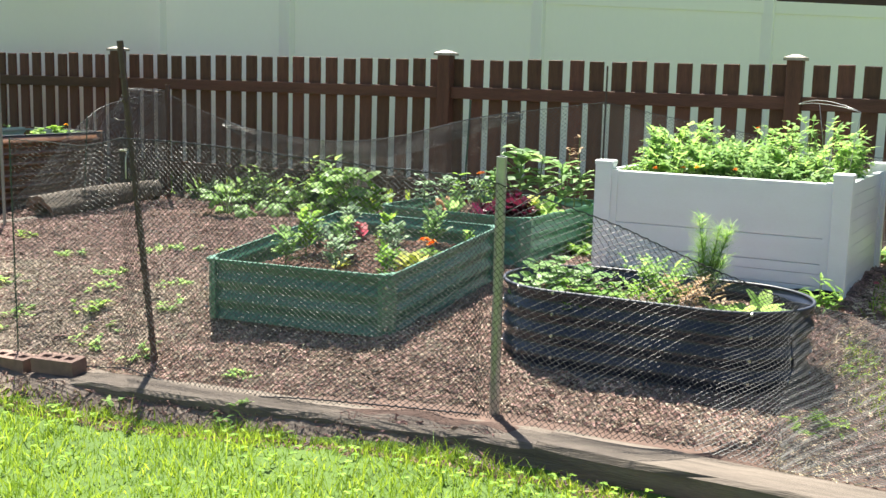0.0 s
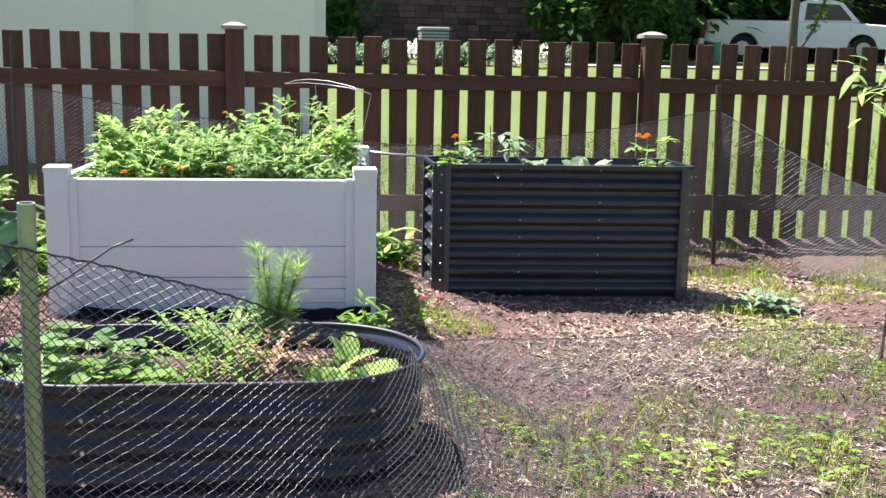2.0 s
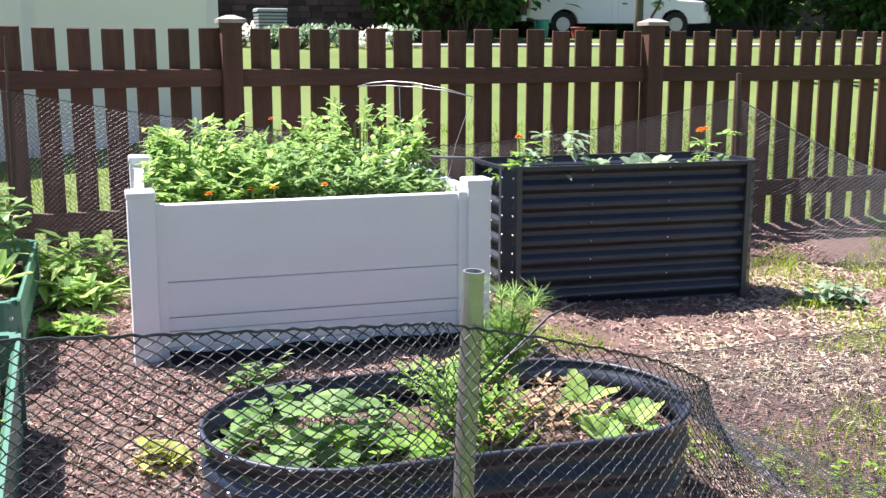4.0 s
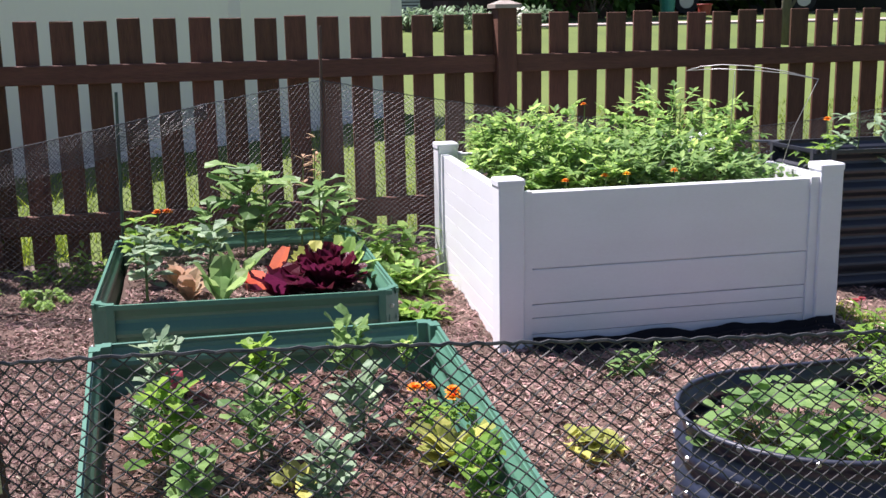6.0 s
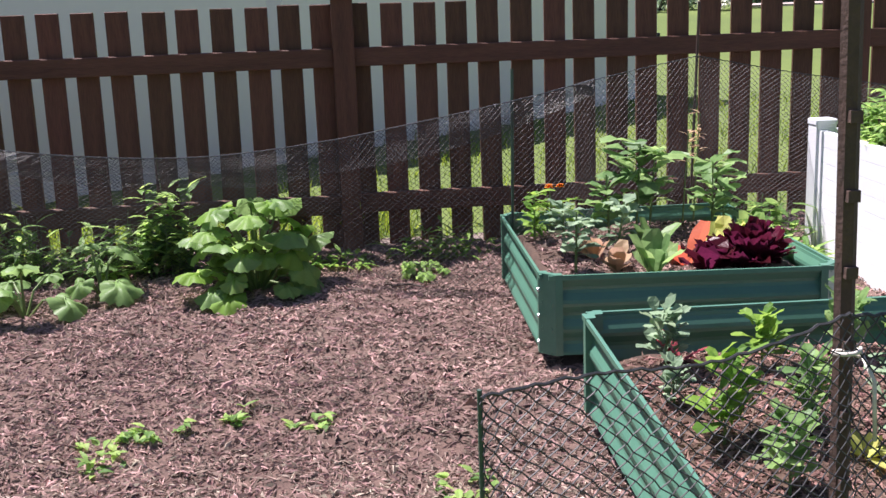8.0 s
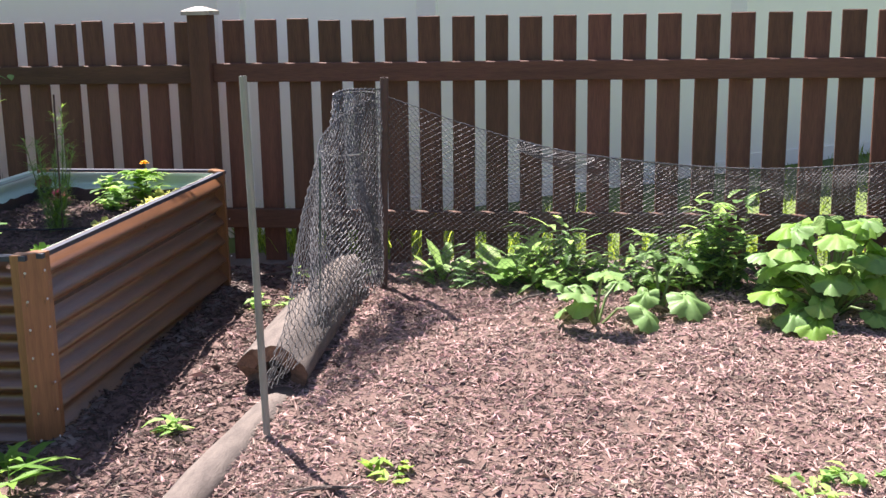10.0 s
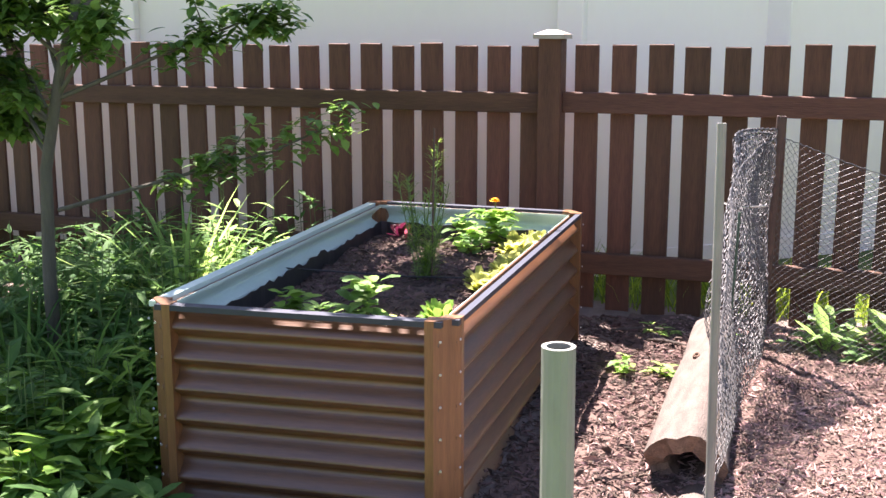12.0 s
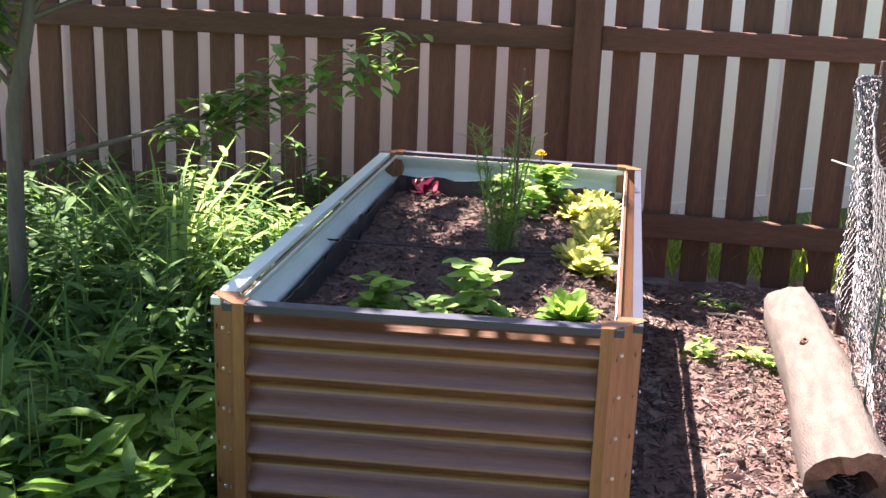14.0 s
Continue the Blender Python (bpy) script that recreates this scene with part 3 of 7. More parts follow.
def metal_bed(name, corners, z0, z1, mat, corner_mat, ribs, amp, label, bolts=(), inner="", rim_mat="", chamfer=0.055, square=0.5, corner_label="", slope=0.0, bolt_size=1.0, side_rim="", rim_deep=0.011):
    """A bolted sheet-metal bed: four ribbed walls, four folded corner plates, bolts and a rim."""
    c = [Vector(p) for p in corners]
    bed = thing(name, (c[0].x, c[0].y, z0), label, "raised bed")
    back = max(p.y for p in c)

    def lean(s):
        s.v = [(x, y, z + slope * (y - back)) for x, y, z in s.v]
        return s

    for i in range(4):
        a, b = c[i], c[(i + 1) % 4]
        d = (b - a).normalized()
        n = Vector((d.y, -d.x))
        u, v = a + d * chamfer, b - d * chamfer
        s = Soup()
        ribbed_wall(s, u - d * 0.012 - n * (amp + 0.004), v + d * 0.012 - n * (amp + 0.004), z0, z1 - 0.004, ribs, amp, square=square)
        wall = part("side_panel", lean(s), mat, bed)
        if inner:
            s = Soup()
            ribbed_wall(s, u - n * (amp + 0.0115), v - n * (amp + 0.0115), z0, z1 - 0.004, ribs, amp, thick=0.002, square=square)
            part("inner_face", lean(s), inner, wall, "pale mint inner face of the sheet")
        s = Soup()
        r0, r1 = u - d * 0.02, v + d * 0.02
        deep = 0.016 if side_rim and i == 1 else rim_deep
        ring = [r0 + n * 0.003, r1 + n * 0.003, r1 - n * deep, r0 - n * deep]
        s.prism([tuple(q) for q in ring], z1 - 0.008, z1 + 0.006)
        part("rim", lean(s), (side_rim if side_rim and i == 3 else rim_mat) or mat, bed)
        for f in bolts:
            p = u + (v - u) * f if 0 < f < 1 else (u - d * 0.018 if f == 0 else v + d * 0.018)
            for k in range(ribs):
                z = z0 + (z1 - z0) * (k + (1.0 if 0 < f < 1 else 0.5)) / ribs
                if z > z1 - 0.012:
                    z = z1 - 0.014
                at = p + n * (0.006 if not 0 < f < 1 else 0.0)
                shared("bolt", BOLT, bed, (at.x, at.y, z + slope * (at.y - back)), (0, 0, math.atan2(d.y, d.x)), (bolt_size,) * 3)
        prev = (a - c[i - 1]).normalized()
        pn = Vector((prev.y, -prev.x))
        s = Soup()
        ring = [a - prev * (chamfer + 0.022), a - prev * chamfer + pn * 0.004, a + d * chamfer + n * 0.004, a + d * (chamfer + 0.022),
                a + d * (chamfer + 0.021) - n * (2 * amp + 0.008), a + d * chamfer - n * (2 * amp + 0.01), a - prev * chamfer - pn * (2 * amp + 0.01), a - prev * (chamfer + 0.021) - pn * (2 * amp + 0.008)]
        ring[0] += pn * 0.004
        ring[3] += n * 0.004
        s.prism([tuple(q) for q in ring], z0, z1 + 0.008)
        part("corner_plate", lean(s), corner_mat, bed, corner_label)
    return bed


# white plastic bed
def white_bed():
    c = [Vector(p) for p in ((1.793, -1.886), (3.000, -1.915), (3.047, -0.821), (1.863, -0.727))]
    z0, zp, zt = 0.03, 0.575, 0.622
    bed = thing("planter_box", (1.79, -1.88, z0), "tall white plastic plank planter box with corner posts", "raised bed")
    mid = sum(c, Vector((0, 0))) / 4
    inn = []
    for p in c:
        q = p + Vector((0.042 if p.x < mid.x else -0.042, 0.042 if p.y < mid.y else -0.042))
        inn.append(q)
        s = Soup()
        s.box(q.x - 0.042, q.x + 0.042, q.y - 0.042, q.y + 0.042, z0 - 0.02, zt - 0.008, 0.004)
        post = part("corner_post", s, "white", bed)
        s = Soup()
        s.box(q.x - 0.045, q.x + 0.045, q.y - 0.045, q.y + 0.045, zt - 0.022, zt, 0.005)
        part("cap", s, "white", post)
    bands = ((0.323, zp), (0.205, 0.322), (0.16, 0.204), (0.105, 0.159), (0.03, 0.104))
    side_bands = tuple((0.03 + i * 0.0605, 0.0902 + i * 0.0605) for i in range(9))
    for i in range(4):
        a, b = inn[i], inn[(i + 1) % 4]
        d = (b - a).normalized()
        n = Vector((d.y, -d.x))
        u, v = a + d * 0.04, b - d * 0.04
        for z, w in (side_bands if i in (1, 3) else bands):
            s = Soup()
            m, vs = 0.022, []
            e = 0.0004 if i in (1, 3) else (0.001 if w < 0.3 else 0.0028)
            for p in (u, v):
                for o, zz in ((m - e, w - 0.0005), (m, w - 0.0005 - e), (m, z + 0.0005 + e), (m - e, z + 0.0005), (-0.012, z + 0.0005), (-0.012, w - 0.0005)):
                    q = p + n * o
                    vs.append((q.x, q.y, zz))
            s.add(vs, [(k, (k + 1) % 6, 6 + (k + 1) % 6, 6 + k) for k in range(6)])
            part("plank", s, "white", bed)
        for e, sgn in ((u, 1), (v, -1)):
            s = Soup()
            p = e + d * 0.016 * sgn
            ring = [p - d * 0.016 + n * 0.03, p + d * 0.016 + n * 0.03, p + d * 0.016 + n * 0.0, p - d * 0.016 + n * 0.0]
            s.prism([tuple(q) for q in ring], z0, zp + 0.003)
            part("channel", s, "white", bed)
    soil_patch("bed_soil", [tuple(p) for p in inn], 0.50, "soil", "dark soil filling the white planter box", chips=350, inset=0.02)


white_bed()


def weed_cloth():
    """Crumpled black cloth along the planter's foot; its black also stands in for the planter's shadow."""
    s, n, m = Soup(), 60, 5
    for i in range(n + 1):
        for j in range(m + 1):
            x = 1.90 + 1.08 * i / n
            y = -1.895 - 0.024 * (x - 1.79) - (0.06 + 0.05 * noise.noise((x * 4, 2.0, 0.0))) * j / m
            s.v.append((x, y, bumpy(x, y) + 0.016 + 0.012 * abs(noise.noise((x * 11, y * 22, 4.0))) - 0.014 * (j == m) + 0.022 * (j == 0)))
    w = m + 1
    s.f = [(i * w + j, i * w + j + 1, (i + 1) * w + j + 1, (i + 1) * w + j) for i in range(n) for j in range(m)]
    whole("weed_cloth", s, "cloth", "crumpled black weed cloth at the white planter's foot, doubling as its shadow", "cloth", smooth=True)


weed_cloth()

DARK_C = ((3.306, -1.303), (4.463, -1.377), (4.452, -0.965), (3.300, -0.893))
metal_bed("steel_bed", DARK_C, -0.05, 0.575, "charcoal", "post_grey", 8, 0.012, "tall charcoal corrugated steel bed with bolted sides", bolts=(0, 0.31, 0.64, 1), bolt_size=0.55, chamfer=0.045, square=0.6)
soil_patch("bed_soil", DARK_C, 0.50, "soil", "dark soil in the charcoal bed", chips=180)

BACK_C = ((0.544, -1.847), (1.458, -1.921), (1.49, -0.80), (0.579, -0.79))
metal_bed("green_bed", BACK_C, 0.05, 0.298, "green", "green", 3, 0.008, "low green painted ribbed metal bed full of lettuce", bolts=(1,), square=1.0, chamfer=0.042, rim_deep=0.006)
soil_patch("bed_soil", BACK_C, 0.255, "soil", "bark-covered soil in the green bed", chips=5200, chip_mat="chips")

FRONT_C = ((0.590, -3.39), (1.465, -3.335), (1.475, -2.310), (0.569, -2.290))
metal_bed("green_bed", FRONT_C, 0.055, 0.306, "green", "green", 3, 0.008, "low green painted ribbed metal bed with young brassicas", bolts=(1,), square=1.0, slope=0.09, chamfer=0.03, rim_deep=0.006)
soil_patch("bed_soil", FRONT_C, 0.215, "soil", "bark-covered soil in the green bed", chips=8000, chip_mat="soil_chips", slope=0.09)

BROWN_C = ((-3.571, -2.204), (-2.770, -2.124), (-2.845, -0.393), (-3.715, -0.394))
brown = metal_bed("woodgrain_bed", BROWN_C, -0.055, 0.512, "woodprint", "woodprint_up", 7, 0.017, "tall brown wood-print corrugated metal bed with pale inside", bolts=(0, 1), inner="mint", rim_mat="rubber", chamfer=0.05, square=0, bolt_size=0.5, side_rim="mint", rim_deep=0.03, corner_label="brown wood-print corner plate")
soil_patch("bed_soil", BROWN_C, 0.41, "soil", "dark bark-strewn soil in the brown bed", chips=8000, lumps=0.02, chip_mat="humus_chips")
s = Soup()
s.tube([(-3.62, -1.38, 0.44), (-3.2, -1.33, 0.432), (-2.83, -1.28, 0.44)], 0.003, 6)
part("brace_rod", s, "black", brown, "thin dark brace rod across the bed")


def fabric_liner():
    """Ragged weed cloth standing up between the soil and the sheet."""
    s, rnd, n = Soup(), random.Random(12), 70
    path = [Vector((-3.50, -2.10)), Vector((-3.635, -0.50)), Vector((-2.92, -0.475))]
    legs = [(path[1] - path[0]).length, (path[2] - path[1]).length]
    for i in range(n + 1):
        q = sum(legs) * i / n
        p = path[0].lerp(path[1], q / legs[0]) if q < legs[0] else path[1].lerp(path[2], (q - legs[0]) / legs[1])
        wob = 0.006 * noise.noise((q * 9, 1.0, 0.0))
        top = 0.448 + 0.016 * noise.noise((q * 5, 3.0, 0.0)) + rnd.uniform(-0.006, 0.008)
        for x, z in ((0.0, 0.36), (0.0, top), (0.003, top), (0.003, 0.36)):
            s.v.append((p.x + wob + x, p.y - x, z))
        if i:
            k = 4 * i
            s.f += [(k - 4 + q, k + q, k + (q + 1) % 4, k - 4 + (q + 1) % 4) for q in range(4)]
    part("fabric_liner", s, "black", brown, "ragged black weed cloth along the inner wall")


fabric_liner()


# oval bed
def oval_bed():
    cx, cy, ang, L, R = 2.451, -3.073, -0.024, 0.275, 0.313
    z0, z1, n, ribs = -0.085, 0.238, 72, 4
    bed = thing("oval_bed", (cx, cy, z0), "dark blue-black oval corrugated metal bed of herbs", "raised bed")

    def ring(r):
        out = []
        for i in range(n):
            a = 2 * math.pi * i / n
            x, y = r * math.cos(a) + (L if math.cos(a) > 0 else -L), r * math.sin(a)
            out.append((cx + x * math.cos(ang) - y * math.sin(ang), cy + x * math.sin(ang) + y * math.cos(ang)))
        return out

    def shell(name, lo, hi, inset, mat, label=""):
        s = Soup()
        m = ribs * 8
        for k in range(m + 1):
            t = k / m
            c = math.cos(2 * math.pi * ribs * t)
            o = 0.010 * math.copysign(abs(c) ** 0.7, c)
            s.v += [(x, y, lo + (hi - lo) * t) for x, y in ring(R - 0.012 + o - inset)]
            if k:
                s.f += [((k - 1) * n + i, (k - 1) * n + (i + 1) % n, k * n + (i + 1) % n, k * n + i) for i in range(n)]
        return part(name, s, mat, bed, label, smooth=True)

    shell("wall", z0, z1, 0, "navy")
    shell("inner_wall", z0, z1, 0.006, "navy")
    s = Soup()
    path = [(x, y, z1) for x, y in ring(R - 0.006)]
    s.tube(path + path[:2], 0.007, 6, caps=False)
    part("rim", s, "rubber", bed, smooth=True)
    for i in range(0, n, 6):
        for k in range(ribs):
            x, y = ring(R - 0.003)[i]
            shared("bolt", BOLT, bed, (x, y, z0 + (z1 - z0) * (k + 1 - 0.02 * (k == 3)) / ribs - 0.002), (0, 0, 2 * math.pi * i / n + math.pi / 2))
    s = Soup()
    inner = ring(R - 0.03)
    z = 0.165
    for f in (1.0, 0.8, 0.6, 0.4, 0.2):
        for x, y in inner:
            px, py = cx + (x - cx) * f, cy + (y - cy) * f
            s.v.append((px, py, z + 0.02 * noise.noise((px * 6, py * 6, 2.0)) - 0.015 * f ** 4))
    s.f = [(k * n + i, k * n + (i + 1) % n, (k + 1) * n + (i + 1) % n, (k + 1) * n + i) for k in range(4) for i in range(n)] + [tuple(4 * n + i for i in range(n))]
    whole("bed_soil", s, "soil", "bark-covered soil in the oval bed", "soil", kind="stuff", smooth=True)

    def place(rnd):
        a, q = rnd.uniform(0, 6.283), math.sqrt(rnd.random())
        i = int(a / 6.283 * n) % n
        x, y = inner[i]
        px, py = cx + (x - cx) * q * 0.97, cy + (y - cy) * q * 0.97
        return px, py, z + 0.02 * noise.noise((px * 6, py * 6, 2.0))
    scatter_chips("bark_mulch", place, 3600, "chips", "loose bark chips in the oval bed", 0.03)


oval_bed()


# ---- timber edge and bricks ----
def timbers():
    for a, b, tilt, zt in (((0.42, -3.96), (2.42, -4.03), 0.11, -0.19), ((2.419, -4.03), (4.8, -4.15), 0.01, -0.074)):
        a, b = Vector(a), Vector(b)
        d = (b - a).normalized()
        n = Vector((d.y, -d.x))
        s, m = Soup(), 26
        rnd = random.Random(int(a.x * 10))
        for i in range(m + 1):
            p = a + (b - a) * (i / m)
            j = lambda: rnd.uniform(-0.005, 0.005)
            w = 0.088
            for o, z in ((w, zt - 0.16), (w + j(), zt - 0.014 + j()), (w - 0.012 + j(), zt + j() * 0.5), (-w + 0.012 + j(), zt + j() * 0.5), (-w + j(), zt - 0.012), (-w, zt - 0.16)):
                q = p + n * o
                s.v.append((q.x, q.y, z + tilt * i / m))
            if i:
                k = 6 * i
                s.f += [(k - 6 + q, k - 6 + (q + 1) % 6, k + (q + 1) % 6, k + q) for q in range(6)]
        s.f += [tuple(range(6)), tuple(6 * m + q for q in (5, 4, 3, 2, 1, 0))]
        whole("landscape_timber", s, "timber", "weathered grey-brown timber edging the mulch", "timber", group="garden edge timbers")


timbers()


def cored_brick(at, yaw, tilt=0.0):
    L, W, H = 0.195, 0.09, 0.058
    s = Soup()
    xs = [-L / 2, -0.073, -0.037, -0.018, 0.018, 0.037, 0.073, L / 2]
    ys = [-W / 2, -0.017, 0.017, W / 2]
    hole = lambda i, j: j == 1 and i in (1, 3, 5)
    idx = {}
    for k, z in enumerate((0, H)):
        for i, x in enumerate(xs):
            for j, y in enumerate(ys):
                idx[i, j, k] = len(s.v)
                s.v.append((x, y, z))
    for i in range(7):
        for j in range(3):
            q = [idx[i, j, 1], idx[i + 1, j, 1], idx[i + 1, j + 1, 1], idx[i, j + 1, 1]]
            r = [idx[i, j, 0], idx[i, j + 1, 0], idx[i + 1, j + 1, 0], idx[i + 1, j, 0]]
            if not hole(i, j):
                s.f += [tuple(q), tuple(r)]
            else:
                lo = [idx[i, j, 0], idx[i + 1, j, 0], idx[i + 1, j + 1, 0], idx[i, j + 1, 0]]
                s.f += [(q[a], lo[a], lo[(a + 1) % 4], q[(a + 1) % 4]) for a in range(4)]
    for i in range(7):
        s.f += [(idx[i, 0, 0], idx[i + 1, 0, 0], idx[i + 1, 0, 1], idx[i, 0, 1]), (idx[i + 1, 3, 0], idx[i, 3, 0], idx[i, 3, 1], idx[i + 1, 3, 1])]
    for j in range(3):
        s.f += [(idx[0, j + 1, 0], idx[0, j, 0], idx[0, j, 1], idx[0, j + 1, 1]), (idx[7, j, 0], idx[7, j + 1, 0], idx[7, j + 1, 1], idx[7, j, 1])]
    ob = whole("brick", s, "brick", "reddish-brown cored clay brick on the garden edge", "brick", group="edge bricks")
    ob.matrix_world = pose(*at, tilt, 0, yaw)
    return ob


b0 = cored_brick((0.335, -3.975, -0.188), 8, 3)
for p, yaw in (((0.11, -4.0, -0.205), 3), ((-0.11, -4.01, -0.21), -4), ((-0.33, -4.02, -0.21), 5)):
    copy_thing(b0, pose(*p, 2, 0, yaw))

# ---- mulch over the ground ----
def mulch_place(rnd):
    while True:
        x, y = rnd.uniform(-2.6, 5.4), rnd.uniform(-4.0, -0.02)
        if not in_garden(x, y) or y < -3.86 and x > 0.42:
            continue
        if 1.86 < x < 2.98 and -1.82 < y < -0.85 or 0.62 < x < 1.42 and -1.8 < y < -0.85 or 3.36 < x < 4.4 and -1.27 < y < -0.95:
            continue
        if x < -2.28 and rnd.random() < 0.7:
            continue
        if x > 3.1 and rnd.random() < 0.72 or rnd.random() < 0.8 * bare(x, y):
            continue
        if noise.noise((x * 5, y * 5, 21.0)) < -0.15 and rnd.random() < 0.58:
            continue
        return x, y, bumpy(x, y)


scatter_chips("bark_mulch", mulch_place, 215000, "chips", "loose shredded reddish bark mulch over the garden", 0.031)


scatter_chips("bark_shreds", mulch_place, 2600, "chips", "long torn shreds of bark lying over the mulch", 0.062, 17)


def grey_place(rnd):
    while True:
        x, y = rnd.uniform(-1.4, 3.4), rnd.uniform(-3.95, -2.2)
        if 0.6 < x < 1.44 and y > -3.3 or y < -3.86 and x > 0.42:
            continue
        if rnd.random() < bare(x, y) + 0.4 * smoothstep(2.6, 3.4, -y):
            return x, y, bumpy(x, y)


scatter_chips("bark_mulch", grey_place, 42000, "grey_chips", "sun-bleached grey bark chips along the garden's front", 0.026, 14)


# This dark litter also deepens the brown bed's shadow strip by colour.
def earth_place(rnd):
    x, y = rnd.uniform(-3.0, -2.3), rnd.uniform(-3.4, -0.1)
    return x, y, bumpy(x, y)


scatter_chips("leaf_litter", earth_place, 12000, "humus_chips", "dark bark and leaf litter beside the log", 0.035, 5)


def ditch_place(rnd):
    x, y = rnd.uniform(-0.6, 4.6), rnd.uniform(-4.32, -4.06)
    return x, y, bumpy(x, y)


scatter_chips("leaf_litter", ditch_place, 7000, "soil_chips", "dry dark litter along the timber's foot", 0.03, 6)


def straw_place(rnd):
    while True:
        x, y = rnd.uniform(3.05, 6.0), rnd.uniform(-4.0, -0.9)
        if 3.3 < x < 4.47 and y > -1.4:
            continue
        if noise.noise((x * 1.6, y * 1.6, 31.0)) + 0.3 > 0.5 * rnd.random():
            return x, y, bumpy(x, y)


scatter_chips("dry_straw", straw_place, 17000, "straw", "pale dry straw and grass litter over thin mulch", 0.042, 9)


# ---- stakes and poles ----
def stake(name, low, top, radius, mat, label, hollow=0.0, sides=10, fins=False):
    s = Soup()
    low, top = Vector(low), Vector(top)
    path = [low + (top - low) * (i / 4) for i in range(5)]
    s.tube(path, radius, sides, hollow)
    if fins:
        post = thing(name, low, label, "stake")
        part("shaft", s, mat, post)
        for k in range(12):
            p = low + (top - low) * (0.15 + 0.068 * k)
            s = Soup()
            s.box(p.x - radius * 0.6, p.x + radius * 0.6, p.y - radius * 1.5, p.y - radius * 0.6, p.z, p.z + 0.014)
            part("stud", s, mat, post)
        return post
    return whole(name, s, mat, label, "stake", smooth=False)


stake("steel_pipe", (2.165, -3.86, -0.25), (2.186, -3.913, 0.756), 0.0165, "steel", "grey galvanised pipe stake holding the front netting", 0.78, 14)
stake("garden_stake", (0.610, -3.72, -0.28), (0.537, -3.821, 1.105), 0.0125, "rust", "dark rusty steel stake leaning at the garden edge", 0.0, 6, True)
stake("thin_stake", (0.085, -3.95, -0.3), (0.085, -3.96, 0.72), 0.0028, "stake_green", "thin green wire stake by the edge bricks", 0, 6)
stake("rusty_pipe", (-2.172, -0.44, -0.1), (-2.134, -0.479, 0.905), 0.017, "rust", "rusty brown pipe stake at the netting corner", 0.8, 12)
stake("conduit_pole", (-2.17, -2.02, -0.3), (-2.19, -2.02, 0.995), 0.0105, "pvc", "thin grey-green metal conduit pole", 0.7, 10)
stake("hollow_pole", (-2.135, -3.695, -0.4), (-2.143, -3.70, 0.955), 0.0133, "pvc", "pale weathered hollow pole standing in the garden", 0.72, 16)
stake("garden_stake", (0.60, -0.93, -0.05), (0.622, -0.885, 0.875), 0.006, "stake_green", "thin green plastic-coated garden stake", 0, 8)
stake("garden_stake", (1.40, -0.62, -0.05), (1.42, -0.665, 1.10), 0.006, "rust", "thin dark stake propping the netting peak", 0, 8)
stake("rusty_pipe", (4.89, -0.59, -0.1), (4.861, -0.583, 0.925), 0.013, "rust", "rusty brown stake at the netting's far corner", 0.0, 10)
stake("thin_stake", (-2.22, -1.28, -0.05), (-2.20, -1.25, 0.68), 0.004, "stake_green", "thin dark wire stake beside the rolled netting", 0, 6)

stake("thin_stake", (4.86, -2.30, -0.2), (4.90, -2.28, 0.42), 0.006, "rust", "thin dark stake at the slack netting's end", 0, 8)

tie = Soup()
tie.tube([(0.549 + 0.016 * math.cos(a), -3.822 + 0.016 * math.sin(a), 0.68 + 0.002 * a) for a in np.linspace(0, 6.6, 12)] + [(0.575, -3.842, 0.655), (0.578, -3.845, 0.58)], 0.0028, 5)
whole("cable_tie", tie, "tie", "pale cable tie knotted round the leaning stake", "tie", smooth=True)
tie = Soup()
tie.tube([(-2.31, -0.86, 0.655), (-2.24, -0.90, 0.64), (-2.15, -0.87, 0.645)], 0.003, 5)
whole("cable_tie", tie, "tie", "pale string tied round the rolled netting", "tie")


